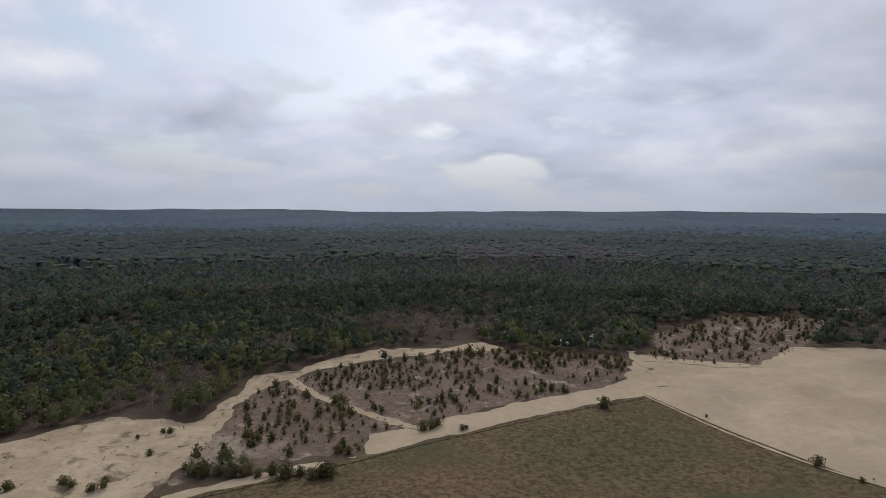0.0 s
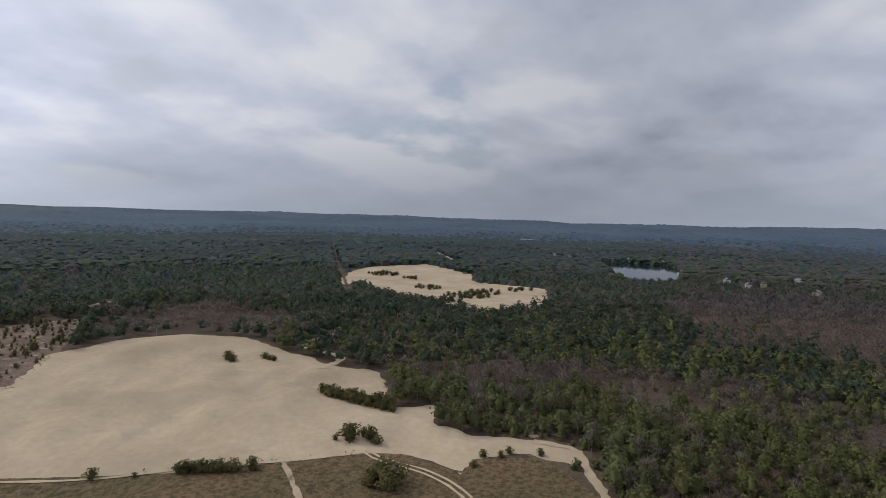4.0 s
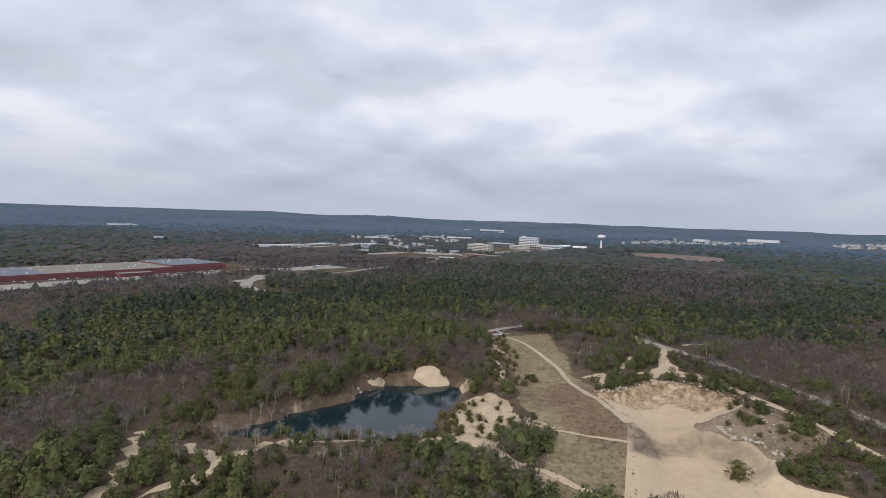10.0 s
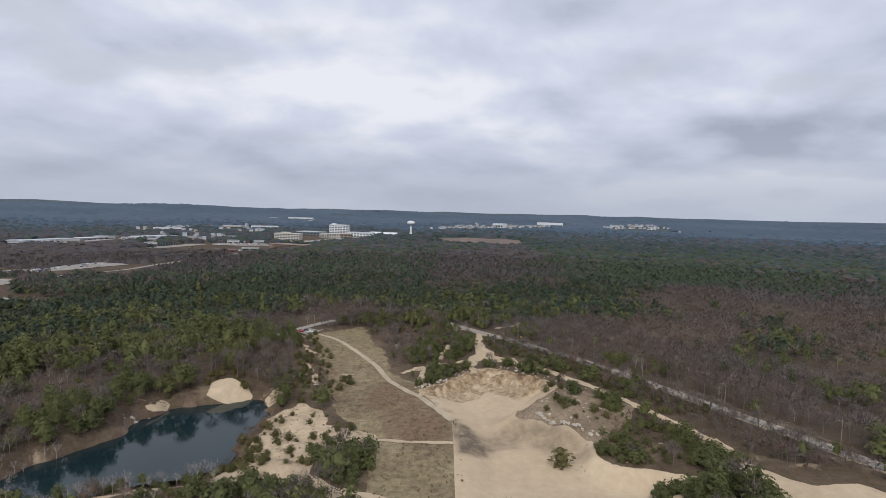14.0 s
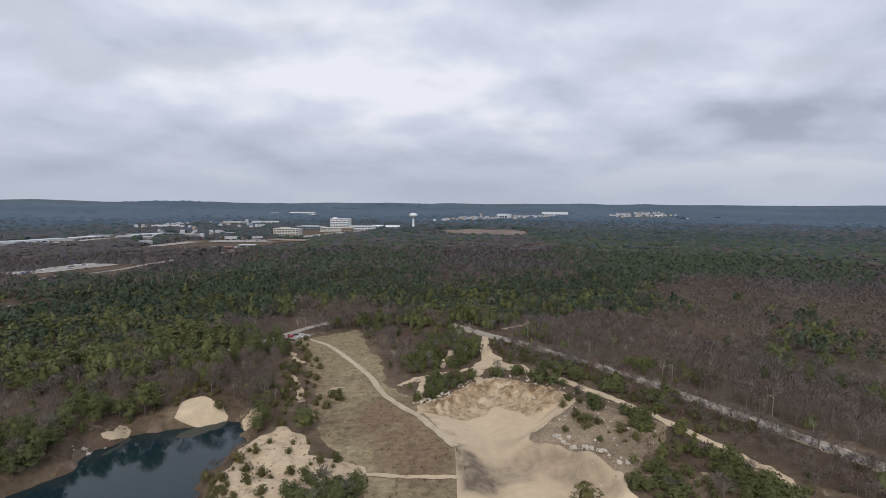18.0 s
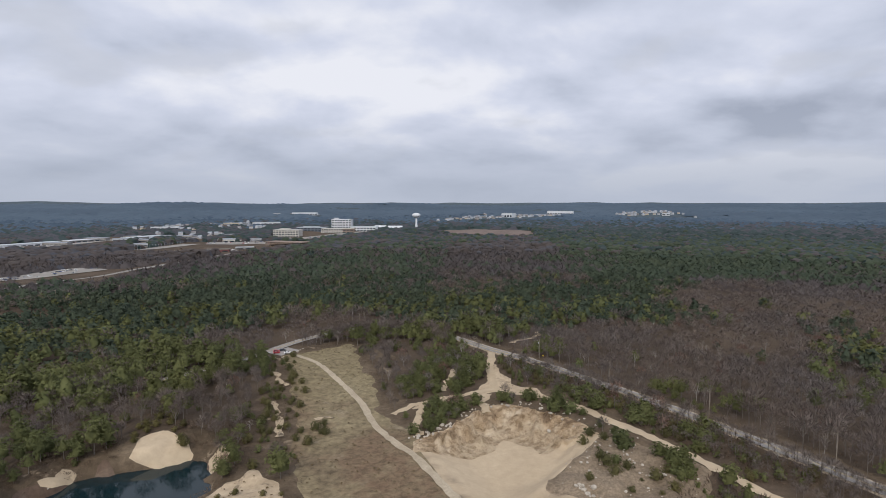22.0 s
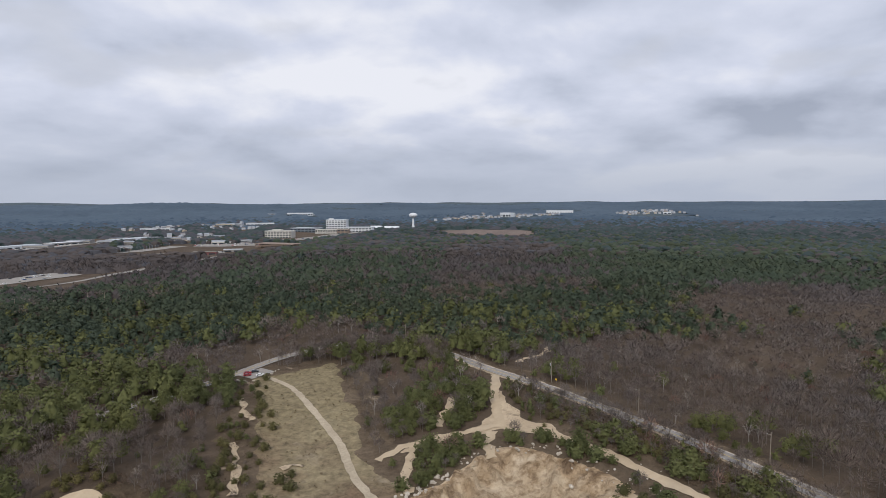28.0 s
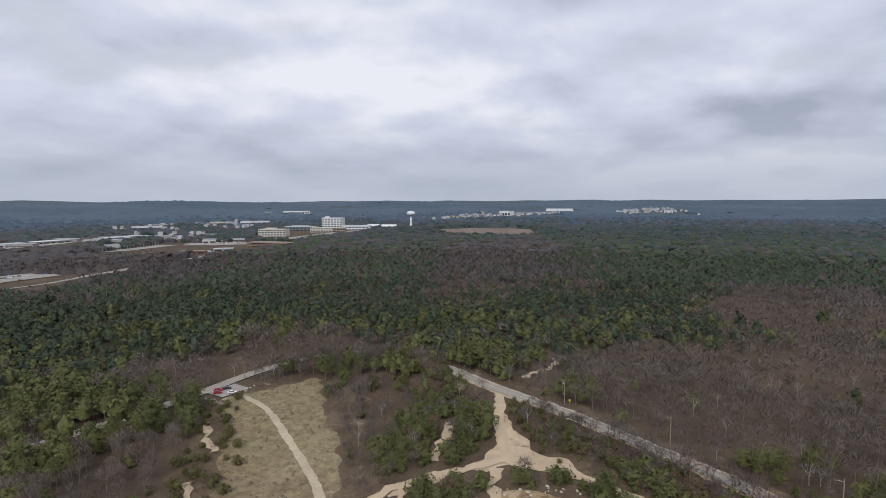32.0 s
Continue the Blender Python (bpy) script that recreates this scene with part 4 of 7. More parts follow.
def plant(name, temps, x, y, scale, mats, label, category, group="", sink=0.0):
    """Joins many small plants into one mesh of countless stems."""
    if not len(x):
        return None
    rng = np.random.default_rng(len(x))
    z = height(x, y) - sink
    pick = rng.integers(0, len(temps), len(x))
    vs, ts, ms, tint, ns, base = [], [], [], [], [], 0
    for k, (tv, tt, tm, tn) in enumerate(temps):
        i = np.where(pick == k)[0]
        if not len(i):
            continue
        a = rng.uniform(0, 2 * np.pi, len(i))
        s, sz = scale[i], scale[i] * rng.uniform(0.9, 1.12, len(i))
        ca, sa = np.cos(a) * s, np.sin(a) * s
        X = ca[:, None] * tv[None, :, 0] - sa[:, None] * tv[None, :, 1] + x[i][:, None]
        Y = sa[:, None] * tv[None, :, 0] + ca[:, None] * tv[None, :, 1] + y[i][:, None]
        Z = sz[:, None] * tv[None, :, 2] + z[i][:, None]
        vs.append(np.stack([X, Y, Z], -1).reshape(-1, 3))
        ts.append((tt[None] + (np.arange(len(i)) * len(tv))[:, None, None]).reshape(-1, 3) + base)
        ms.append(np.tile(tm, len(i)))
        tint.append(np.repeat(rng.random(len(i)), len(tv)))
        if tn is not None:
            c1, s1 = np.cos(a)[:, None], np.sin(a)[:, None]
            ns.append(np.stack([c1 * tn[None, :, 0] - s1 * tn[None, :, 1], s1 * tn[None, :, 0] + c1 * tn[None, :, 1], np.ones_like(c1) * tn[None, :, 2]], -1).reshape(-1, 3))
        base += len(i) * len(tv)
    me = raw_mesh(name, np.concatenate(vs), np.concatenate(ts), mats, np.concatenate(ms), np.concatenate(tint), bool(ns))
    if ns:
        me.normals_split_custom_set_from_vertices(np.concatenate(ns).astype(np.float32))
    return tagged(new(name, me), label, category, group, "stuff")


def tree_things(name, temps, x, y, scale, mats, labels, category, group):
    """Single trees, each with its trunk and crown, on shared meshes."""
    rng = np.random.default_rng(len(x) + 7)
    kits = []
    for k, (tv, tt, tm, tn) in enumerate(temps):
        pair = []
        for m, pname in ((1, "trunk"), (0, "crown")):
            t = tt[tm == m]
            used, inv = np.unique(t, return_inverse=True)
            me = raw_mesh(pname, tv[used], inv.reshape(-1, 3), [mats[m]], smooth=tn is not None)
            if tn is not None and m == 0:
                me.normals_split_custom_set_from_vertices(tn[used].astype(np.float32))
            pair.append(me)
        kits.append(pair)
    z = height(x, y)
    for i in range(len(x)):
        root = tagged(new(name), labels[i % len(labels)], category, group)
        s = float(scale[i])
        root.location, root.rotation_euler, root.scale = (float(x[i]), float(y[i]), float(z[i])), (0, 0, float(rng.uniform(0, 6.28))), (s, s, s * float(rng.uniform(0.9, 1.1)))
        for me, pname in zip(kits[rng.integers(0, len(kits))], ("trunk", "crown")):
            ob = new(pname, me)
            ob.parent = root


# stands of leafless trees: centre and half-axes
BARE = [(-310, -175, 24, 60), (-322, -45, 26, 65), (-250, 105, 34, 85), (-168, 112, 26, 36), (-96, 96, 36, 30), (132, -402, 24, 38), (-30, -545, 50, 70), (-82, 470, 50, 45),
        (-36, 362, 20, 46), (-140, 420, 40, 34), (-640, 160, 190, 170), (-650, 930, 320, 260), (150, 1060, 140, 260), (-205, 235, 30, 45), (-70, 330, 14, 40), (-110, 300, 22, 30), (138, 180, 26, 24),
        (-420, -420, 45, 70), (-600, 500, 120, 150), (-95, 262, 12, 10)]
BARE_EAST = [(48, 402), (203, 577), (341, 705), (620, 640), (620, 100), (260, 20), (205, 110), (165, 186), (104, 290), (66, 345)]
GREEN = [(-380, 340, 120, 90), (-240, 520, 130, 90), (0, 560, 120, 60), (170, 520, 60, 60), (330, 900, 220, 160), (-420, -60, 80, 110), (300, 440, 30, 30), (380, 330, 30, 25), (-130, -20, 60, 50), (230, 250, 18, 16)]


GREEN_WEST = [(-375, 503), (-339, 586), (-308, 702), (-261, 881), (-151, 1062), (-25, 1006), (-62, 749), (-97, 617), (-146, 539), (-183, 479), (-230, 502), (-232, 424), (-165, 367), (-128, 330), (-175, 316), (-197, 288), (-300, 330)]
GREEN_NORTH = [(262, 1537), (897, 2198), (997, 1305), (455, 609), (437, 740), (318, 742), (212, 579), (127, 487), (79, 429), (42, 421), (40, 499), (79, 614), (165, 651), (228, 802), (219, 1052)]
GREEN_BAND = [(-514, -189), (-562, -94), (-500, -2), (-406, -13), (-413, 91), (-461, 272), (-407, 439), (-266, 560), (-200, 374), (-225, 242), (-285, 150), (-332, -1), (-377, -113), (-401, -172)]
GREEN_SHORE = [(-196, 142), (-214, 190), (-190, 226), (-168, 240), (-152, 232), (-158, 205), (-172, 180), (-186, 150)]
GREEN_EAST = [(206, 290), (214, 364), (290, 420), (330, 400), (284, 330)]
BARE_POND = [(-215, 250), (-187, 272), (-174, 281), (-139, 292), (-114, 278), (-124, 262), (-140, 240), (-170, 244), (-196, 236)]
BARE_MAUVE = [(-173, 407), (-171, 449), (-139, 468), (-118, 415), (-128, 379), (-151, 367)]
BARE_SCREEN = [(-108, 412), (-97, 458), (-68, 500), (-20, 477), (-10, 430), (-56, 424)]
BARE_CENTRE = [(-10, 698), (15, 1057), (118, 1431), (247, 1537), (140, 1001), (181, 871), (170, 695), (130, 632), (77, 696), (42, 581), (-2, 551)]
BARE_TOWN = [(-516, 683), (-430, 828), (-350, 1067), (-299, 1350), (-570, 1199), (-1100, 1500), (-1000, 700), (-700, 660)]
BARE_HORIZON = [(995, 1967), (1134, 3332), (2600, 5000), (3600, 4600), (1244, 1622)]
BARE_SPUR = [(-52, 344), (-44, 368), (-18, 356), (-6, 315), (-11, 288), (-36, 293)]
BARE_STRIP = [(-337, -162), (-363, -113), (-326, -24), (-281, 69), (-225, 155), (-198, 126), (-227, 37), (-283, -34), (-301, -100), (-287, -154)]
BARE_PLANT = [(-894, 51), (-680, 320), (-539, 389), (-478, 278), (-436, 101), (-427, -13), (-606, -4)]
BARE_DUNE = [(-297, -456), (-400, -513), (-481, -469), (-430, -332), (-358, -322), (-345, -400)]
BARE_SOUTH = [(-205, -1550), (-495, -1607), (-587, -1294), (-366, -864), (-172, -860), (-102, -919)]


def blob(x, y, some):
    d = np.full(np.shape(x), 9.0)
    for cx, cy, rx, ry in some:
        d = np.minimum(d, np.hypot((x - cx) / rx, (y - cy) / ry))
    return d


CLEAR = [DUNE, FIELD, SAND_LEFT, SAND_BAND, HEATH, HEATH_FAR, POCKET, POCKET_FAR, DUNE_FAR, SAND_MID, PIT, MEADOW, SCARP, SAND_EAST, RUBBLE, PALE_PATCH, SAND_FORK]
PLANT_SITE = [(-745, 350), (-672, 345), (-575, 655), (-570, 760), (-800, 790), (-900, 420)]
LOTS = [[(-470, 1490), (-330, 1420), (-150, 1900), (-160, 2030), (-330, 2000), (-520, 1930)], [(-640, 1080), (-420, 1080), (-300, 1250), (-330, 1400), (-640, 1400)], [(-980, 1160), (-780, 1160), (-740, 1580), (-960, 1600)],
        [(-600, 690), (-420, 700), (-420, 880), (-560, 850)], [(-372, 590), (-318, 590), (-318, 640), (-372, 640)], PLANT_SITE]

# distant houses and sheds; trees before them are cleared to fit the camera's view
trng = np.random.default_rng(91)
HOUSES = [(-1205, 108), (-1188, 122), (-1170, 100), (-1150, 92), (-1130, 85), (-1395, 10), (-1380, 45), (-1360, 80), (-1330, 100), (-988, 133), (-961, 180), (-880, 226), (-930, 150), (-1050, 260), (-1464, -167), (-1440, -130), (1281, 2901)]
for k in range(90):      # northern estate, on ground raised to bring it into the camera's view
    u = trng.random()
    HOUSES.append((-20 + 640 * u + trng.normal(0, 18), 2700 + 480 * u + trng.normal(0, 70)))
for k in range(60):
    HOUSES.append((trng.uniform(960, 1270), trng.uniform(2980, 3250)))
for k in range(30):
    HOUSES.append((trng.uniform(-1090, -640), trng.uniform(1950, 2480)))
for k in range(16):
    HOUSES.append((trng.uniform(-880, -600), trng.uniform(1480, 1700)))
SHEDS = [(-1066, 2390), (-1020, 2165), (-960, 2340), (-875, 2295), (-842, 2387), (-800, 2440), (-741, 2432), (-860, 1560), (-775, 1557), (-709, 1559), (-622, 1637), (-540, 1431), (-482, 1459), (-884, 1300), (-870, 1422), (-811, 1435), (-930, 1180), (-960, 3250), (-880, 3300), (-750, 3290), (-690, 1290), (-730, 1380),
         (60, 2780), (180, 2860), (300, 2960), (420, 3040), (520, 3120), (1010, 3040), (1130, 3120)]

OPEN = [(517, -1050), (498, -1045), (475, -1045), (530, -1060), (-1141, -1064), (-1155, -1050), (-1170, -1038), (-1185, -1045), (-1060, -40), (-1042, -25), (-1024, -10), (-1006, 4), (-990, 18), (-986, 34), (-994, 48), (-1008, 62)]


def on_sight_line(x, y):
    hid = np.zeros(len(x), bool)
    far = np.where(np.hypot(x, y) > 750)[0]
    fx_, fy_ = x[far], y[far]
    for hx, hy in HOUSES[9:] + SHEDS + OPEN:
        r = math.hypot(hx, hy)
        ux, uy = hx / r, hy / r
        along, side = fx_ * ux + fy_ * uy - r, np.abs(fy_ * ux - fx_ * uy)
        hid[far[(along > -0.055 * r) & (along < 14) & (side < 9 + 0.006 * r)]] = True
    return hid


def free(x, y, margin):
    ok = np.ones(len(x), bool)
    wobble = np.abs(waves(x, y, 61, (26, 11), (2.0, 1.2)))
    for poly in CLEAR:
        ok &= sd(poly, x, y) > margin + wobble
    ok &= sd(POND, x, y) > 4.5
    for pool in PONDS_FAR:
        ok &= sd(pool, x, y) > 3
    ok &= (sd(LAKE, x, y) > 4) & (sd(FAR_FIELD, x, y) > 5)
    for poly in LOTS:
        ok &= sd(poly, x, y) > 2
    ok &= (line_d(ROAD[:12], x, y) > 7.5) & (line_d(ROAD[11:], x, y) > 4.5)
    for ln, w in ((ROAD_CURVE, 24), (ROAD_PLANT, 16), ([(-640, -390), (-761, -446), (-1086, -608), (-1719, -911)], 9), ([(-1180, -372), (-1240, -400), (-1500, -520)], 16)):
        ok &= line_d(ln, x, y) > w
    for tr in TRACKS:
        if tr[0] in ("sand_track", "gravel_track"):
            ok &= line_d(tr[1], x, y) > tr[2] * 0.5 + 1.6
    ok &= np.hypot(x + 108, y - 396) > 16
    ok &= ~on_sight_line(x, y)
    return ok


def scatter(x0, x1, y0, y1, gap, seed):
    rng = np.random.default_rng(seed)
    gx_, gy_ = np.meshgrid(np.arange(x0, x1, gap), np.arange(y0, y1, gap))
    x, y = gx_.ravel() + rng.uniform(-.48, .48, gx_.size) * gap, gy_.ravel() + rng.uniform(-.48, .48, gx_.size) * gap
    return x, y


def to_path(x, y):
    return line_d([(28, -95), (10, -106), (-4, -72), (0, 0), (3, 108)], x, y)


def seen(x, y, margin=0.0):
    """The wedge of country that lies open to view (all but the east)."""
    a = np.degrees(np.arctan2(x - 60, y + 40))
    return ~((a > 46) & (a < 140))


def bareness(x, y):
    b = 0.23 - 0.12 * (y < -260) + waves(x, y, 71, (180, 70, 30), (0.16, 0.12, 0.10))
    b += 0.75 * (blob(x, y, BARE) < 1 + waves(x, y, 72, (40, 18), (0.15, 0.1)))
    b += 0.86 * (sd(BARE_EAST, x, y) + waves(x, y, 73, (60, 25), (8, 5)) < 0)
    b += 0.16 * (y > 100) * (x < 60) * np.where((x < -90) & (y > 230), 0.9, 1.0)
    b += 0.6 * (sd(STRIP, x, y) < 4)
    b -= 0.66 * (blob(x, y, GREEN) < 1 + waves(x, y, 74, (40, 18), (0.2, 0.1)))
    b += 0.18 * step(500, 900, np.hypot(x + 200, y - 100)) * (y > 200)
    ragged_ = waves(x, y, 77, (70, 28, 12), (7, 5, 3))
    for pol in (BARE_POND, BARE_MAUVE, BARE_SCREEN, BARE_CENTRE, BARE_TOWN, BARE_HORIZON, BARE_SPUR, BARE_STRIP, BARE_PLANT, BARE_DUNE, BARE_SOUTH):
        b = np.where(sd(pol, x, y) + ragged_ < 0, np.maximum(b, 0) * 0.4 + 0.66, b)
    b = np.where(sd(GREEN_EAST, x, y) + ragged_ < 0, np.minimum(b, 0.55), b)
    for pol in (GREEN_WEST, GREEN_NORTH, GREEN_BAND, GREEN_SHORE):
        b = np.where(sd(pol, x, y) + ragged_ < 0, np.minimum(b, 0.5) * 0.5 + 0.03, b)
    return b


PINES = [pine_template(200 + k, 120, 0.60) for k in range(6)] + [pine_template(210 + k, 130, 0.62, 11.6, 4.0, 0.34, 13) for k in range(3)]
PINES_HI = [pine_template(220 + k, 560, 0.34, sides=5) for k in range(6)] + [pine_template(230 + k, 560, 0.35, 11.6, 4.0, 0.34, 13, 5) for k in range(3)]
PINES_MID = [pine_template(240 + k, 34, 1.02, 9.8, 4.0, 0.3, 9, core=0.7, trunk=False) for k in range(8)]
YOUNGS = [pine_template(250 + k, 190, 0.19, 3.0, 1.4, 0.06, 9, flat=0.7) for k in range(5)]
YOUNGS_LO = [pine_template(260 + k, 40, 0.40, 3.0, 1.5, 0.06, 8, flat=0.7) for k in range(5)]
BARES = [bare_template(300 + k, 150, 10.8, 4.2, 0.115, 4) for k in range(6)]
BARES_HI = [bare_template(310 + k, 300, 10.8, 3.9, 0.072, 9, 4) for k in range(6)]
PALES = [bare_template(315 + k, 100, 10.5, 3.4, 0.036, 8) for k in range(5)]
BARES_MID = [bare_template(320 + k, 58, 10.5, 4.4, 0.23, 0) for k in range(6)]
SHRUBS = [bare_template(350 + k, 34, 2.4, 1.7, 0.09, 0, low=0.1) for k in range(5)]
FAR_PINE = [ragged_crown(330 + k, 10.5, 7.6, 12, 1.7, False) for k in range(10)]
FAR_BARE = [ragged_crown(340 + k, 9.4, 7.8, 16, 1.9, True) for k in range(10)]
FAR_PINE_LO = [crown_template(345 + k, 10.5, 8.6, (-0.02, 0.72), (0.95, 0.74), 5, 0.6) for k in range(10)]
FAR_BARE_LO = [crown_template(356 + k, 9.2, 8.8, (-0.02, 0.76), (0.95, 0.78), 5, 0.6) for k in range(10)]
OUTER_PINE = [crown_template(360 + k, 10, 26, (-0.05,), (1.0,), 5, 0.85) for k in range(10)]
CREST = [crown_template(371 + k, 9, 48, (-0.05,), (1.0,), 5, 0.93) for k in range(8)]
BUSHES = [pine_template(380 + k, 280, 0.25, 3.0, 1.9, 0.04, 14, 4, flat=0.7) for k in range(5)]

# near and middle woods
x, y = scatter(-760, 760, -800, 860, 6.5, 401)
ok = free(x, y, 2.2) & seen(x, y)
x, y = x[ok], y[ok]
dist = to_path(x, y)
rng = np.random.default_rng(402)
keep = (dist < 660) & ((dist > 150) | (rng.random(len(x)) < 0.92)) & ((dist < 330) | (rng.random(len(x)) < 0.86))
x, y, dist = x[keep], y[keep], dist[keep]
bare = rng.random(len(x)) < bareness(x, y)
size = rng.uniform(0.62, 1.30, len(x)) * (0.92 + waves(x, y, 75, (90, 30), (0.14, 0.1)))
size *= np.where((x < -40) & (np.abs(y - 10) < 110) & (x > -330), 0.88, 1.0) * np.where((x < -60) & (y > 240) & (dist < 330) & ~bare, 1.1, 1.0)
size *= np.where(~bare & (dist < 330), 1.1, 1.0)
size *= np.where(blob(x, y, [(-40, 320, 60, 90), (70, 250, 60, 90)]) < 1, 0.72, 1.0)
low = np.minimum.reduce([sd(STRIP, x, y), sd(LEFT_EDGE, x, y), sd(NEAR_SHORE, x, y)]) < 0
size *= np.where(low, np.where(sd(STRIP, x, y) < 0, 0.72, 0.48), np.where(blob(x, y, [(130, 180, 30, 26)]) < 1, 0.6, 1.0))
keep = ~low | (rng.random(len(x)) < np.where(sd(STRIP, x, y) < 0, 0.95, 0.55))
x, y, dist, bare, size = x[keep], y[keep], dist[keep], bare[keep], size[keep]
for sel, temps, temps_hi, mats, tname, labels, cat in (
        (~bare, PINES, PINES_HI, [M_PINE, M_BARK], "pine_tree", ["dark green pine with an uneven crown in the wood", "pine with layered green boughs among bare trees"], "pine tree"),
        (bare, BARES, BARES_HI, [M_TWIG, M_BARK], "bare_tree", ["leafless grey-brown tree with a hazy crown", "bare tree with thin upright twigs"], "bare tree")):
    i = np.where(sel & (dist < 330))[0]
    # the ones beside the pond, the pit and the dune stand as single trees
    rank = np.argsort(np.minimum(np.abs(sd(POND, x[i], y[i])), np.minimum(np.abs(sd(PIT, x[i], y[i])), np.abs(sd(MEADOW, x[i], y[i])))) + 0.4 * np.abs(dist[i] - 215))
    one, many = i[rank[:290]], i[rank[290:]]
    tree_things(tname, temps_hi, x[one], y[one], size[one], mats, labels, cat, "woodland trees")
    plant("woodland_" + tname, temps, x[many], y[many], size[many], mats, "dense " + ("green pine wood" if cat[0] == "p" else "leafless grey-brown wood"), "woodland")
# farther pines more often take the bluish needles that stand for haze
hazed = rng.random(len(x)) < (0.45 + 0.5 * step(330, 560, dist))
for m, sel in ((M_PINE, ~hazed), (M_FARPINE, hazed)):
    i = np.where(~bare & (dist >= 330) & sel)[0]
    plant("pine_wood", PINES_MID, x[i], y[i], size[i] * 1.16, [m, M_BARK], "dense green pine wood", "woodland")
i = np.where(bare & (dist >= 330))[0]
plant("bare_wood", BARES_MID, x[i], y[i], size[i] * 1.08, [M_TWIG, M_BARK], "leafless grey-brown wood", "woodland")
line = np.concatenate([smooth_line([(8, 396), (-18, 426), (-40, 444), (-62, 446), (-84, 434)], 2.2), smooth_line([(-2, 396), (-24, 416), (-42, 432), (-62, 435), (-78, 426)], 2.6)])
rng = np.random.default_rng(420)
x, y = line[:, 0] + rng.normal(0, 3.0, len(line)), line[:, 1] + rng.normal(0, 3.0, len(line))
mix_ = rng.random(len(x)) < 0.6
tree_things("roadside_tree", BARES_HI, x[mix_], y[mix_], rng.uniform(0.9, 1.3, mix_.sum()), [M_TWIG, M_BARK], ["leafless tree screening the road behind the meadow"], "bare tree", "trees along the road")
tree_things("roadside_pine", PINES_HI, x[~mix_], y[~mix_], rng.uniform(0.7, 1.0, (~mix_).sum()), [M_PINE, M_BARK], ["green pine screening the road"], "pine tree", "trees along the road")
line = smooth_line([(60, 330), (84, 292), (108, 252), (128, 219), (143, 192), (155, 165)], 3.0)
x, y = line[:, 0] + rng.normal(0, 1.2, len(line)), line[:, 1] + rng.normal(0, 1.2, len(line))
tree_things("roadside_tree", BARES_HI, x, y, rng.uniform(0.5, 0.92, len(x)), [M_TWIG, M_BARK], ["slim leafless tree beside the road"], "bare tree", "trees along the road")
# young pines fill the gaps in the nearer woods
x, y = scatter(-330, 60, -150, 400, 4.9, 430)
ok = free(x, y, 2.5) & (to_path(x, y) < 330) & (to_path(x, y) > 30)
x, y = x[ok], y[ok]
rng = np.random.default_rng(431)
ok = rng.random(len(x)) < np.where(y < 130, 0.8, 0.15) * np.where(bareness(x, y) > 0.6, 0.35, 1.0)
plant("undergrowth", YOUNGS_LO, x[ok], y[ok], rng.uniform(0.8, 1.75, ok.sum()), [M_PINE, M_BARK], "young pines and scrub filling the wood", "woodland")
# reddish budding and pale trees among them
x, y = scatter(-420, 420, -560, 620, 11.0, 403)
ok = free(x, y, 2) & seen(x, y) & (to_path(x, y) < 480)
x, y = x[ok], y[ok]
b = bareness(x, y)
rng = np.random.default_rng(404)
pal = (rng.random(len(x)) < np.where(b > 0.45, 0.16, 0.05))
plant("pale_tree_group", PALES, x[pal], y[pal], rng.uniform(0.6, 1.0, pal.sum()), [M_PALETWIG, M_PALEBARK], "pale-barked leafless trees standing out of the wood", "bare tree")
bud = (rng.random(len(x)) < 0.12) & ~pal & (b > 0.3)
plant("budding_tree_group", BARES[:4], x[bud], y[bud], rng.uniform(0.6, 0.95, bud.sum()), [M_BUD, M_BARK], "reddish budding leafless trees", "bare tree")
# far woods
x, y = scatter(-1900, 1600, -1900, 1900, 9.6, 405)
rng = np.random.default_rng(406)
r0 = np.hypot(x, y)
ok = seen(x, y) & (r0 < 1450 + 450 * rng.random(len(x)))
x, y = x[ok], y[ok]
d = to_path(x, y)
keep = (d >= 640) & free(x, y, 0)
x, y, d = x[keep], y[keep], d[keep]
bare = rng.random(len(x)) < bareness(x, y)
size = rng.uniform(0.66, 1.3, len(x)) * (1 + waves(x, y, 76, (110, 40), (0.08, 0.08)))
close = d < 950 + 200 * rng.random(len(x))
# share of trees in painted haze colours rises with distance
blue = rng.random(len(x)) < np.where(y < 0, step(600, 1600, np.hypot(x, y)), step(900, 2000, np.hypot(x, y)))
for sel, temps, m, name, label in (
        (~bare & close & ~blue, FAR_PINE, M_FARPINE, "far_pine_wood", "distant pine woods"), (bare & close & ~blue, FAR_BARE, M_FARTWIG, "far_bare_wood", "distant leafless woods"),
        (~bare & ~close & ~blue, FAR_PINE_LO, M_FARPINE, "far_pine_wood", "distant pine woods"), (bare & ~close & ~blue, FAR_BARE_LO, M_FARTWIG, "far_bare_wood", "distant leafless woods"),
        (~bare & blue & close, FAR_PINE, M_HAZEPINE, "far_pine_wood", "distant pine woods tinted blue for haze"), (bare & blue & close, FAR_BARE, M_HAZETWIG, "far_bare_wood", "distant leafless woods greyed for haze"),
        (~bare & blue & ~close, FAR_PINE_LO, M_HAZEPINE, "far_pine_wood", "distant pine woods tinted blue for haze"), (bare & blue & ~close, FAR_BARE_LO, M_HAZETWIG, "far_bare_wood", "distant leafless woods greyed for haze")):
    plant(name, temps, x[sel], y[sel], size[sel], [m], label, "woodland")
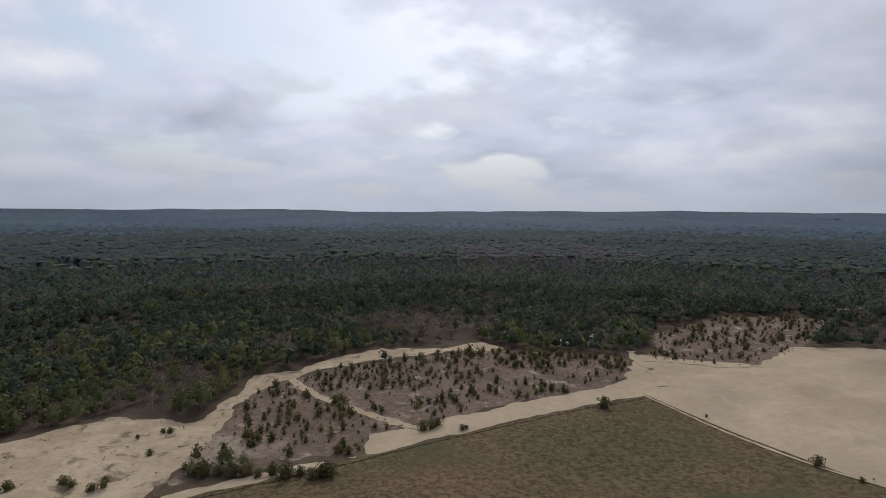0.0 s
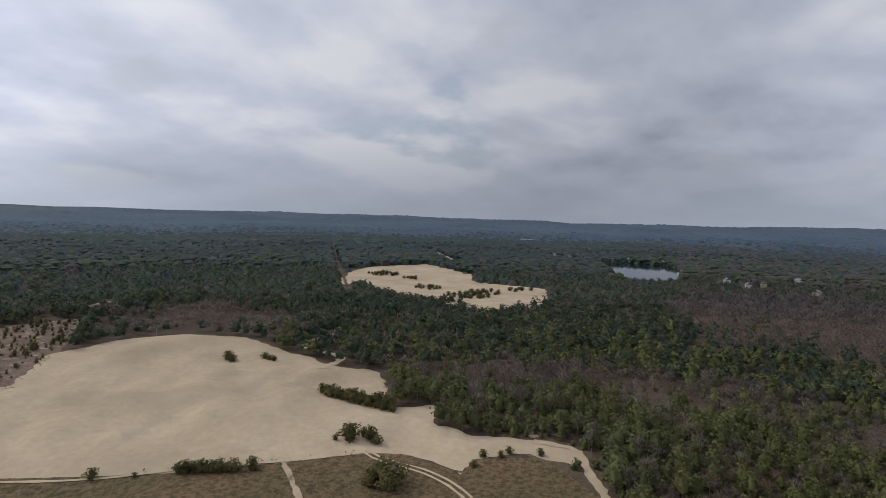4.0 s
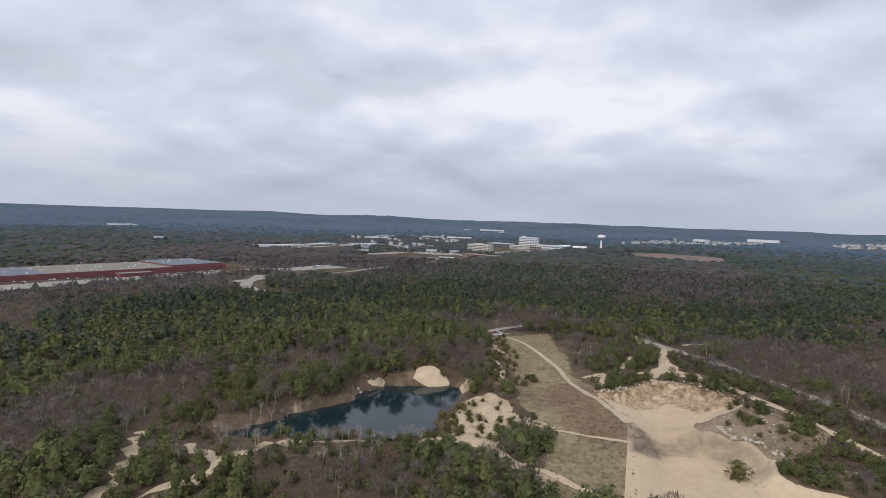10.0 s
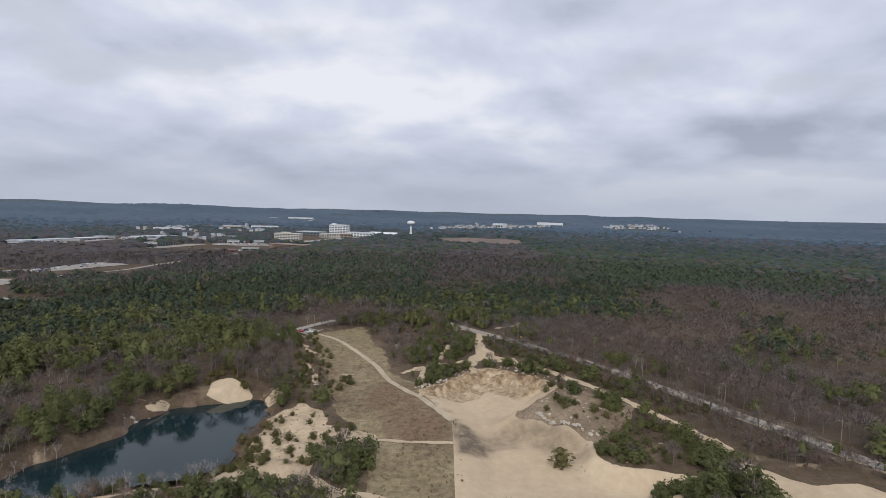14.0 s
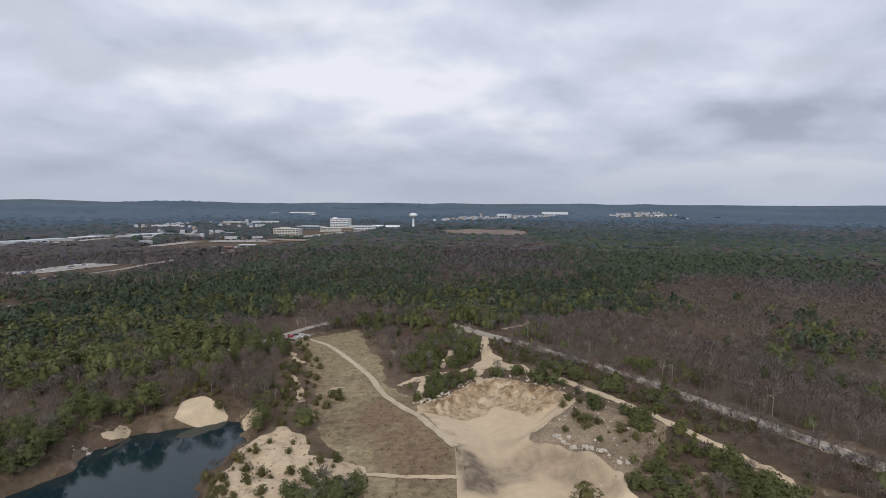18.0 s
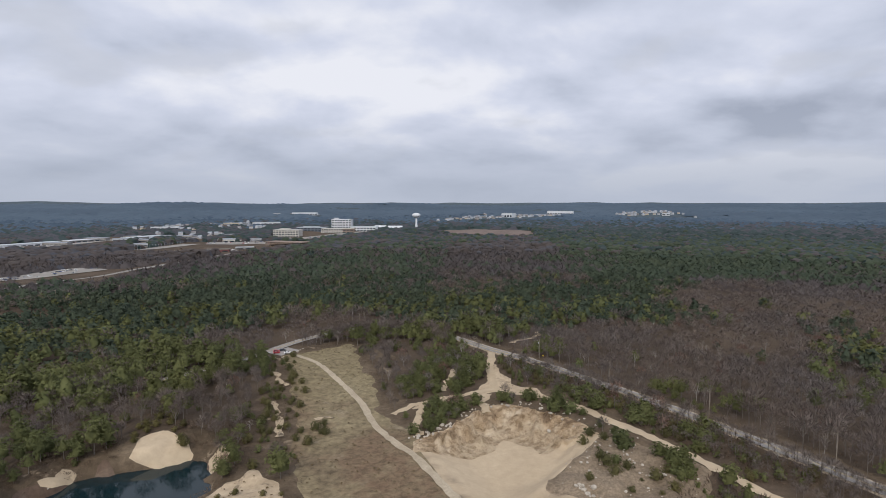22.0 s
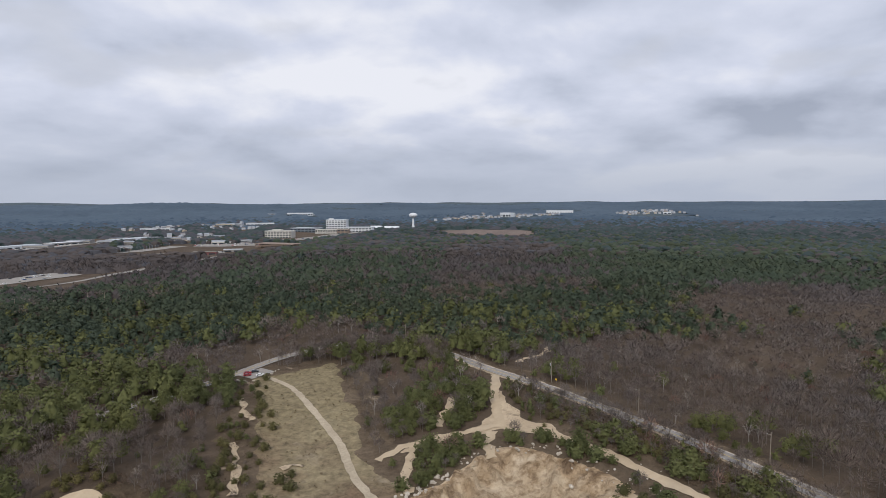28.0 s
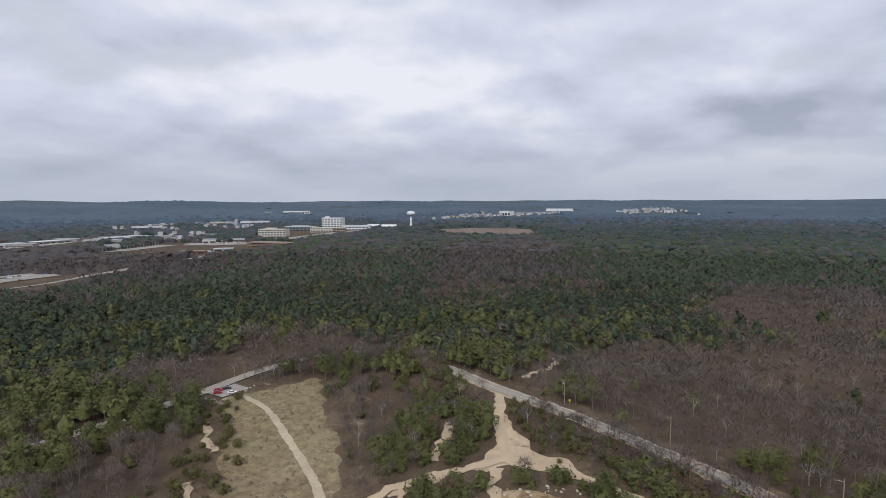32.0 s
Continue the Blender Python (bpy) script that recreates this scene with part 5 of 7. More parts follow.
x, y = scatter(-3200, 3100, -3200, 3200, 21.0, 408)
rng = np.random.default_rng(409)
r0 = np.hypot(x, y)
ok = seen(x, y) & (r0 > 1450 + 400 * rng.random(len(x))) & (r0 < 2600 + 600 * rng.random(len(x)))
x, y = x[ok], y[ok]
keep = free(x, y, 0)
x, y = x[keep], y[keep]
bare = rng.random(len(x)) < bareness(x, y) * 0.85
size = rng.uniform(0.75, 1.2, len(x))
# outermost of these trees take a stronger painted haze tint
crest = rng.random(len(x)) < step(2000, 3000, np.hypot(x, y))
for sel, m, name, label in ((~bare & ~crest, M_HAZEPINE, "distant_pine_wood", "pine woods far off, tinted blue for haze"), (bare & ~crest, M_HAZETWIG, "distant_bare_wood", "leafless woods far off, greyed for haze"), (crest, M_HAZEOUTER, "distant_pine_wood", "pine woods far off, tinted blue for haze")):
    plant(name, OUTER_PINE, x[sel], y[sel], size[sel], [m], label, "woodland")
x, y = scatter(-4500, 4400, -4500, 4500, 38.0, 410)
rng = np.random.default_rng(411)
r0 = np.hypot(x, y)
ok = seen(x, y) & (r0 > 2600 + 500 * rng.random(len(x))) & (r0 < 4700) & ~on_sight_line(x, y)
# horizon trees carry the palest haze colour
plant("ridge_wood", CREST, x[ok], y[ok], rng.uniform(0.75, 1.2, ok.sum()), [M_HAZERIM], "woods on the raised horizon rim, tinted blue for haze", "woodland")
# thin cover to the east, which closes the place
x, y = scatter(100, 1500, -1500, 900, 24.0, 407)
ok = ~seen(x, y) & free(x, y, 2)
plant("east_pine_wood", FAR_PINE, x[ok], y[ok], np.full(ok.sum(), 1.2), [M_PINE], "pine woods east of the field", "woodland")

# ---- building helpers ----


def part(name, bm, mat, parent, label=""):
    """Links a bmesh as one mesh object under a thing or a part."""
    me = bpy.data.meshes.new(name)
    bm.to_mesh(me)
    bm.free()
    me.materials.append(mat)
    ob = new(name, me)
    ob.parent = parent
    return tagged(ob, label)


def box(x0, x1, y0, y1, z0, z1, bm=None, bevel=0.0):
    bm = bm or bmesh.new()
    m = Matrix.Translation(((x0 + x1) / 2, (y0 + y1) / 2, (z0 + z1) / 2)) @ Matrix.Diagonal((abs(x1 - x0), abs(y1 - y0), abs(z1 - z0), 1))
    got = bmesh.ops.create_cube(bm, size=1.0, matrix=m)
    if bevel:
        es = {e for v in got["verts"] for e in v.link_edges}
        bmesh.ops.bevel(bm, geom=list(es), offset=bevel, segments=1, affect="EDGES")
    return bm


def tube(a, b, r0, r1=None, sides=8, bm=None):
    bm = bm or bmesh.new()
    a, b = Vector(a), Vector(b)
    q = (b - a).to_track_quat("Z", "Y").to_matrix().to_4x4()
    bmesh.ops.create_cone(bm, cap_ends=True, segments=sides, radius1=r0, radius2=r0 if r1 is None else r1, depth=(b - a).length, matrix=Matrix.Translation((a + b) / 2) @ q)
    return bm


def lathe(profile, sides=24):
    """Turned body from (radius, height) pairs."""
    bm = bmesh.new()
    rings = [[bm.verts.new((r * math.cos(2 * math.pi * k / sides), r * math.sin(2 * math.pi * k / sides), z)) for k in range(sides)] for r, z in profile]
    for lo, hi in zip(rings[:-1], rings[1:]):
        for k in range(sides):
            bm.faces.new((lo[k], lo[(k + 1) % sides], hi[(k + 1) % sides], hi[k]))
    bm.faces.new(rings[-1])
    bm.faces.new(rings[0][::-1])
    for f in bm.faces:
        f.smooth = True
    return bm


def gable(w, d, z, rise, over=0.4):
    """Pitched roof with eaves, ridge along x, real thickness."""
    bm = bmesh.new()
    pts = []
    for x in (-w / 2 - over, w / 2 + over):
        for yy, zz in ((-d / 2 - over, z), (0, z + rise), (d / 2 + over, z), (d / 2 + over, z + 0.25), (0, z + rise + 0.3), (-d / 2 - over, z + 0.25)):
            pts.append(bm.verts.new((x, yy, zz)))
    a, b = pts[:6], pts[6:]
    for i in range(6):
        j = (i + 1) % 6
        bm.faces.new((a[i], b[i], b[j], a[j]))
    for q in (a, b):
        bm.faces.new((q[0], q[1], q[4], q[5]))
        bm.faces.new((q[1], q[2], q[3], q[4]))
    bmesh.ops.recalc_face_normals(bm, faces=bm.faces[:])
    return bm


def ground_at(px, py):
    return float(height(np.array([px]), np.array([py]))[0])


def root_at(name, px, py, turn, label, category, group="", dz=0.0):
    ob = tagged(new(name), label, category, group)
    ob.matrix_basis = pose(px, py, ground_at(px, py) + dz, 0, 0, turn)
    return ob


M_REDWALL = plain("red_cladding", (0.165, 0.062, 0.062), 0.7, 0, 0.15, 0.05)
M_PALEBASE = plain("pale_dock_wall", (0.26, 0.245, 0.23), 0.8, 0, 0.2, 0.2)
M_TANROOF = plain("tan_gravel_roof", (0.185, 0.17, 0.14), 0.95, 0, 0.16, 0.04)
M_GREYROOF = plain("blue_grey_roof", (0.125, 0.14, 0.165), 0.9, 0, 0.14, 0.05)
M_WHITE = plain("white_paint", (0.56, 0.575, 0.59), 0.6, 0, 0.06, 0.3)
M_CONC = plain("concrete", (0.46, 0.44, 0.40), 0.85, 0, 0.12, 0.15)
M_BROWNCONC = plain("brown_deck", (0.22, 0.165, 0.13), 0.85, 0, 0.15, 0.15)
# wall and roof for distant buildings, dulled in colour to imitate haze
M_FARWALL = plain("haze_dulled_white_wall", (0.40, 0.41, 0.43), 0.8, 0, 0.15, 0.1)
M_FARROOF = plain("haze_dulled_roof", (0.27, 0.29, 0.32), 0.8, 0, 0.2, 0.1)
M_LTROOF = plain("pale_metal_roof", (0.42, 0.45, 0.47), 0.6, 0.1, 0.12, 0.1)
M_SHINGLE = plain("grey_shingle", (0.20, 0.19, 0.19), 0.9, 0, 0.2, 0.4)
M_TANWALL = plain("tan_siding", (0.42, 0.36, 0.28), 0.8, 0, 0.15, 0.3)
M_YELLOW = plain("sign_yellow", (0.75, 0.50, 0.04), 0.5, 0, 0.05, 1.0)
CARPAINT = [plain("car_red", (0.34, 0.02, 0.03), 0.3, 0.1, 0.05, 1.0), plain("car_dark", (0.03, 0.032, 0.04), 0.3, 0.1, 0.05, 1.0), plain("car_white", (0.75, 0.75, 0.74), 0.3, 0, 0.03, 1.0),
            plain("car_silver", (0.45, 0.46, 0.48), 0.3, 0.4, 0.04, 1.0), plain("car_blue", (0.04, 0.08, 0.20), 0.3, 0.1, 0.05, 1.0)]
CARWORD = ["red", "dark grey", "white", "silver", "dark blue"]


def car_kit(paint, word, group, where, wheels=True):
    root = tagged(new("car"), f"{word} parked car {where}", "car", group)
    bm = bmesh.new()
    side = [(-2.2, 0.35), (2.15, 0.35), (2.25, 0.62), (1.95, 0.86), (0.95, 0.95), (-1.9, 0.98), (-2.25, 0.85)]
    lo = [bm.verts.new((x, -0.88, z)) for x, z in side]
    hi = [bm.verts.new((x, 0.88, z)) for x, z in side]
    bm.faces.new(lo)
    bm.faces.new(hi[::-1])
    for i in range(len(side)):
        j = (i + 1) % len(side)
        bm.faces.new((lo[j], lo[i], hi[i], hi[j]))
    part("body", bm, paint, root)
    bm = bmesh.new()
    cab = [(-1.75, 0.97), (0.95, 0.94), (0.35, 1.42), (-1.25, 1.44)]
    lo = [bm.verts.new((x, -0.78 if z < 1.2 else -0.64, z)) for x, z in cab]
    hi = [bm.verts.new((x, 0.78 if z < 1.2 else 0.64, z)) for x, z in cab]
    bm.faces.new(lo)
    bm.faces.new(hi[::-1])
    for i in range(4):
        j = (i + 1) % 4
        bm.faces.new((lo[j], lo[i], hi[i], hi[j]))
    part("windows", bm, M_GLASS, root, "dark tinted glass")
    part("roof", box(-1.22, 0.33, -0.62, 0.62, 1.435, 1.475), paint, root)
    for wx in (-1.38, 1.38) if wheels else ():
        for wy in (-0.83, 0.83):
            part("wheel", tube((wx, wy - 0.1, 0.32), (wx, wy + 0.1, 0.32), 0.33, sides=10), M_TYRE, root)
    return root


def put_cars(spots, group, where, wheels=True):
    kits = {}
    for cx, cy, turn, k, dz in spots:
        m = pose(cx, cy, ground_at(cx, cy) + dz, 0, 0, turn)
        if k in kits:
            copy_thing(kits[k], m)
        else:
            kits[k] = car_kit(CARPAINT[k], CARWORD[k], group, where, wheels)
            kits[k].matrix_basis = m


# ---- trail head by the road ----
v, t = ribbon([(-113, 389), (-108, 397), (-104, 403)], 12.5, 0.62, ragged=0.4, across=4, gap=2.0)
tagged(new("parking_apron", raw_mesh("parking_apron", v, t, [M_PALEROAD], smooth=True)), "small pale gravel parking apron beside the road", "parking lot", kind="structure")
put_cars([(-112.5, 391.5, 20, 0, 0.64), (-110.3, 398, 25, 1, 0.64), (-105.0, 391.5, 15, 2, 0.64), (-113.8, 395.5, 22, 0, 0.64)], "cars at the trail head", "on the pale gravel apron")


def boulder_mesh(seed):
    rng = np.random.default_rng(seed)
    bm = bmesh.new()
    bmesh.ops.create_icosphere(bm, subdivisions=2, radius=1.0)
    k = rng.normal(0, 1, (6, 3))
    for vv in bm.verts:
        d = 1.0
        for q in k:
            d -= 0.13 * max(0.0, float(np.dot(q / np.linalg.norm(q), vv.co)) - 0.3)
        vv.co *= d * (1 + 0.1 * noise.noise(vv.co * 1.7 + Vector((seed, 0, 0))))
    me = bpy.data.meshes.new("boulder")
    bm.to_mesh(me)
    bm.free()
    me.materials.append(M_ROCK)
    return me


ROCKS = [boulder_mesh(k) for k in range(6)]


def rocks(centres, n, spread_xy, smin, smax, seed, label, group):
    rng = np.random.default_rng(seed)
    for k in range(n):
        u = rng.random() * (len(centres) - 1)
        i = int(u)
        f = u - i
        cx = centres[i][0] * (1 - f) + centres[i + 1][0] * f + rng.normal(0, spread_xy)
        cy = centres[i][1] * (1 - f) + centres[i + 1][1] * f + rng.normal(0, spread_xy)
        s = smin + (smax - smin) * rng.random() ** 2
        ob = tagged(new("boulder", ROCKS[rng.integers(0, 6)]), label, "boulder", group)
        ob.location, ob.rotation_euler, ob.scale = (cx, cy, ground_at(cx, cy) + 0.18 * s), (rng.normal(0, .3), rng.normal(0, .3), rng.uniform(0, 6)), (s, s * rng.uniform(.7, 1.1), s * rng.uniform(.55, .8))


rocks([(45, 206), (50, 204), (58, 197), (64, 192), (70, 186)], 70, 1.3, 0.4, 1.3, 1, "pale grey boulder in a row on the rubble bank", "boulders on the rubble bank")
rocks([(58, 202), (64, 188), (56, 170), (70, 160)], 30, 3.5, 0.25, 0.8, 2, "small pale stone lying on the sand pit floor", "stones in the pit")
rocks([(50, 212), (60, 226), (70, 222), (80, 206), (70, 196)], 60, 6.0, 0.25, 0.8, 21, "broken grey stone on the rubble slope", "stones on the rubble slope")
rocks([(-12, 253), (-4, 260), (4, 270)], 34, 1.5, 0.4, 1.2, 3, "pale boulder heaped at the pit's edge", "boulders at the pit's edge")
rocks([(-154, 207), (-149, 213), (-146, 218)], 26, 1.2, 0.4, 1.1, 4, "whitish rock piled on the pond bank", "rocks on the pond bank")
rocks([(-103, 394), (-100, 398), (-97, 404)], 9, 0.8, 0.6, 1.0, 5, "pale boulder edging the parking apron", "boulders round the apron")
rocks([(-117, 385), (-111, 383), (-104, 384)], 9, 0.6, 0.5, 0.9, 6, "grey boulder edging the parking apron", "boulders round the apron")
rocks([(68, 232), (74, 245), (66, 258)], 40, 5.0, 0.25, 0.8, 7, "grey stone scattered on the rubble slope", "stones on the rubble slope")
rocks([(8, 276), (20, 286), (34, 288), (48, 276), (58, 264)], 60, 3.5, 0.3, 1.0, 9, "tan stone fallen on the eroded pit face", "stones on the pit face")
rocks([(60, 338), (74, 318), (90, 294)], 16, 1.0, 0.4, 0.8, 8, "pale rock along the road's shoulder", "rocks along the road")

# posts and a sign where the path enters the pit
for k, (qx, qy, hh) in enumerate(((5.6, 199.5, 1.5), (6.6, 197.0, 1.5))):
    rt = root_at("sign_post", qx, qy, 10, "dark wooden post with a small board beside the track", "post", "posts by the pit")
    part("post", box(-0.12, 0.12, -0.12, 0.12, -0.3, hh), M_BARK, rt)
    part("board", box(-0.35, 0.35, -0.18, -0.13, hh - 0.55, hh), M_BARK, rt)


# ---- utility poles ----
POLES = []


def pole(px, py, turn, h=11.5, label="weathered wooden utility pole with a crossarm", lamp=False, fine=True):
    rt = root_at("utility_pole", px, py, turn, label, "utility pole", "utility poles")
    part("shaft", tube((0, 0, -0.5), (0, 0, h), 0.19, 0.13), M_POLE, rt)
    part("crossarm", box(-1.25, 1.25, -0.07, 0.07, h - 1.0, h - 0.82), M_POLE, rt)
    for dx_ in (-1.1, -0.4, 0.4, 1.1) if fine else ():
        part("insulator", lathe([(0.04, h - 0.82), (0.07, h - 0.76), (0.05, h - 0.66), (0.07, h - 0.6), (0.02, h - 0.54)], 8), M_WHITE, rt)
        rt.children[-1].location.x = dx_
    if lamp:
        part("transformer", tube((0.35, 0.1, h - 2.6), (0.35, 0.1, h - 1.5), 0.27, sides=12), M_METAL, rt)
        part("brace", tube((0.1, 0, h - 3.2), (2.2, -1.2, -0.4), 0.03, sides=5), M_METAL, rt)
    POLES.append((px, py, ground_at(px, py) + h - 0.6))


for args in ((58, 358, -40, 11.5, "wooden utility pole with a transformer and guy wire", True), (31, 400, -40, 11.0), (88, 313, -35, 11.5), (118, 264, -32, 11.5), (145, 221, -30, 11.5), (170, 172, -28, 11.5),
             (6, 436, -40, 11.0), (-26, 470, 0, 11.0), (-70, 474, 20, 11.0), (-108, 415, 35, 10.5), (-128, 372, 35, 10.5)):
    pole(*args)


def cable(a, b, off, sag=0.9, parent=None):
    bm = bmesh.new()
    pts = []
    for k in range(9):
        u = k / 8
        p = Vector(a).lerp(Vector(b), u) - Vector((0, 0, 4 * sag * u * (1 - u)))
        pts.append(p + Vector((off, off * 0.4, 0)))
    side = (pts[-1] - pts[0]).cross(Vector((0, 0, 1))).normalized() * 0.03
    rings = [[bm.verts.new(p + o) for o in (side, Vector((0, 0, 0.03)), -side, Vector((0, 0, -0.03)))] for p in pts]
    for r0, r1 in zip(rings[:-1], rings[1:]):
        for k in range(4):
            bm.faces.new((r0[k], r0[(k + 1) % 4], r1[(k + 1) % 4], r1[k]))
    me = bpy.data.meshes.new("power_cable")
    bm.to_mesh(me)
    bm.free()
    me.materials.append(M_TYRE)
    tagged(new("power_cable", me), "thin dark power cable slung between utility poles", "cable", "power cables")


chain = sorted(POLES[:9], key=lambda p: p[0])
for p, q in zip(chain[:-1], chain[1:]):
    for off in (-1.0, 1.0):
        cable(p, q, off)
rt = root_at("road_sign", 61, 356, -40, "yellow diamond warning sign beside the road", "road sign")
part("post", tube((0, 0, -0.3), (0, 0, 2.4), 0.05, sides=6), M_METAL, rt)
part("plate", box(-0.45, 0.45, -0.06, -0.02, 1.6, 2.5), M_YELLOW, rt)
# poles far off
for px, py in ((-355, 627), (-333, 619), (-318, 641), (-365, 603), (-290, 660), (-400, 590), (-470, 700), (-150, 640), (-120, 655), (-60, 620), (-20, 610)):
    pole(px, py, 30, 12.0, "distant wooden utility pole above the trees")
for k in range(11):
    u = k / 10
    for off in (-16, 16):
        pole(80 + 175 * u + off, 890 + 730 * u, 15, 15.0, "tall pole of a power line through the woods")

# ---- red warehouse ----
wh = tagged(new("warehouse"), "long low red warehouse with tan and grey flat roofs", "warehouse")
wh.matrix_basis = pose(-742, 376, -2.5, 0, 0, 73.2)      # local x runs along the front, y into the depth
part("wall", box(0, 329, 0, 112, 2.6, 11.2), M_REDWALL, wh)
part("dock_base", box(-0.05, 329.05, -0.06, 112, -2.0, 2.6), M_PALEBASE, wh, "pale concrete base with loading docks")
part("roof", box(70, 238, 0.6, 111.4, 11.2, 11.35), M_TANROOF, wh, "tan gravel roof")
part("roof", box(0.6, 69.9, 0.6, 111.4, 11.2, 11.4), M_GREYROOF, wh, "blue-grey roof")
part("raised_hall", box(238.1, 328.6, 8, 111.4, 11.25, 13.6), M_REDWALL, wh)
part("roof", box(238.5, 328.2, 8.4, 111, 13.6, 13.8), M_GREYROOF, wh, "blue-grey roof")
for y0, y1, x0, x1 in ((0, 0.6, 0, 329), (111.4, 112, 0, 329), (0.6, 111.4, 0, 0.6), (0.6, 111.4, 328.4, 329)):
    part("parapet", box(x0, x1, y0, y1, 11.2, 11.75), M_REDWALL, wh)
ent = part("entrance_block", box(150, 196, -16, -0.1, -2, 7.5), M_REDWALL, wh)
part("entrance_roof", box(149.5, 196.5, -16.5, 0, 7.5, 7.9), M_TANROOF, ent)
for k in range(26):
    if not 11 <= k <= 15:
        part("dock_door", box(8 + k * 12.4, 12 + k * 12.4, -0.12, -0.06, -1.0, 2.4), M_WHITE if k % 3 else M_GLASS, wh)
rngw = np.random.default_rng(77)
for k in range(30):
    ux, uy = 8 + 310 * (k + rngw.random()) / 30, rngw.uniform(8, 104)
    part("roof_vent", box(ux, ux + 2.6, uy, uy + 2.2, 11.3 if ux < 236 else 13.7, 12.9 if ux < 236 else 15.2), M_WHITE, wh)
v, t = ribbon([(-716, 352), (-623, 660)], 44, 0.7, across=5, gap=12, off=-16)
tagged(new("warehouse_yard", raw_mesh("warehouse_yard", v, t, [M_ASPHALT], smooth=True)), "grey asphalt yard before the red warehouse", "parking lot", kind="structure")
spots = []
for k in range(70):
    u, w = rngw.random(), rngw.choice([-9, -15, -26, -31])
    qx, qy = -742 + 0.289 * 329 * u - 0.957 * w, 376 + 0.957 * 329 * u + 0.289 * w
    if rngw.random() < 0.85:
        spots.append((qx, qy, 73 + 90 + rngw.normal(0, 2), int(rngw.choice([0, 1, 2, 2, 3, 3, 4])), 0.72))
put_cars(spots, "cars at the warehouse", "in the warehouse yard", wheels=False)
v, t = ribbon([(-612, 700), (-560, 790), (-520, 860)], 46, 0.75, across=4, gap=10)
tagged(new("truck_lot", raw_mesh("truck_lot", v, t, [M_PALEROAD], smooth=True)), "pale paved lot beyond the warehouse", "parking lot", kind="structure")
spots = [(-612 + 92 * u + rngw.normal(0, 10), 700 + 160 * u + rngw.normal(0, 5), 60 + rngw.normal(0, 3), int(rngw.choice([1, 2, 2, 3, 4])), 0.78) for u in rngw.random(45)]
put_cars(spots, "cars in the far lot", "in the pale paved lot", wheels=False)

# mast
ms = root_at("radio_mast", -1003, 520, 0, "slender pale lattice radio mast", "mast")
for k in range(3):
    a = 2 * math.pi * k / 3
    part("leg", tube((1.3 * math.cos(a), 1.3 * math.sin(a), -1), (0.5 * math.cos(a), 0.5 * math.sin(a), 52), 0.28, 0.2, 6), M_METAL, ms)
for k in range(12):
    zz = 2 + k * 4.1
    rr = 1.3 - 0.8 * zz / 52
    bm = bmesh.new()
    for j in range(3):
        a, b = 2 * math.pi * j / 3, 2 * math.pi * (j + 1) / 3
        tube((rr * math.cos(a), rr * math.sin(a), zz), (rr * math.cos(b), rr * math.sin(b), zz + 3.6), 0.12, sides=4, bm=bm)
    part("bracing", bm, M_METAL, ms)
part("antenna", box(-1.5, 1.5, -0.4, 0.4, 46, 49), M_WHITE, ms)
part("equipment_hut", box(4, 12, -4, 3, -1, 4), M_WHITE, ms)

# ---- water tower ----
tw = root_at("water_tower", -98, 1992, 0, "white spheroid water tower on a flared pedestal", "water tower", dz=0)
part("tank", lathe([(2.9, 42.5), (7, 43.8), (11.4, 46.2), (14.0, 49.4), (14.6, 52.2), (13.7, 55.0), (10.7, 57.7), (6.2, 59.3), (1.3, 59.9)], 32), M_WHITE, tw)
part("pedestal", lathe([(7.5, -1), (6.0, 6), (4.4, 14), (3.2, 24), (2.9, 42.6)], 24), M_WHITE, tw)
part("access_door", box(-1.1, 1.1, -6.1, -5.0, 0, 3), M_METAL, tw)


def windows_on(root, w, d, h, storeys, bays, mat=None):
    for s in range(storeys):
        z0 = 1.0 + s * h / storeys
        z1 = z0 + 0.48 * h / storeys
        for b in range(bays):
            x0 = -w / 2 + w * (b + 0.14) / bays
            x1 = -w / 2 + w * (b + 0.86) / bays
            part("window", box(x0, x1, -d / 2 - 0.08, -d / 2 + 0.05, z0, z1), mat or M_GLASS, root)


def block(name, px, py, turn, w, d, h, storeys, bays, wall, roof, label, category="building", group="", extra=None):
    rt = root_at(name, px, py, turn, label, category, group, dz=-0.5)
    part("wall", box(-w / 2, w / 2, -d / 2, d / 2, -1.5, h), wall, rt)
    part("roof", box(-w / 2 - 0.4, w / 2 + 0.4, -d / 2 - 0.4, d / 2 + 0.4, h, h + 0.6), roof, rt)
    windows_on(rt, w, d, h, storeys, bays)
    if extra:
        x0, x1, h1, mat = extra
        part("rooftop_plant", box(x0, x1, -d / 4, d / 4, h + 0.6, h + h1), mat, rt)
    return rt


CG = "office campus"
block("office_building", -440, 1600, -6, 74, 32, 19, 4, 9, M_CONC, M_CONC, "pale concrete four-storey office building with window bays", "office building", CG, (-20, 6, 4, M_CONC))
block("office_building", -425, 1835, -4, 92, 40, 13, 2, 8, M_GREYROOF, M_LTROOF, "long low building with a pale metal roof", "office building", CG, (-30, 20, 2.5, M_LTROOF))
block("office_building", -352, 1965, -3, 68, 36, 36, 6, 7, M_WHITE, M_WHITE, "white six-storey block above the campus", "office building", CG, (-26, -14, 5, M_WHITE))
block("office_building", -345, 1770, -4, 70, 30, 12, 3, 9, M_CONC, M_CONC, "grey low office wing", "office building", CG)
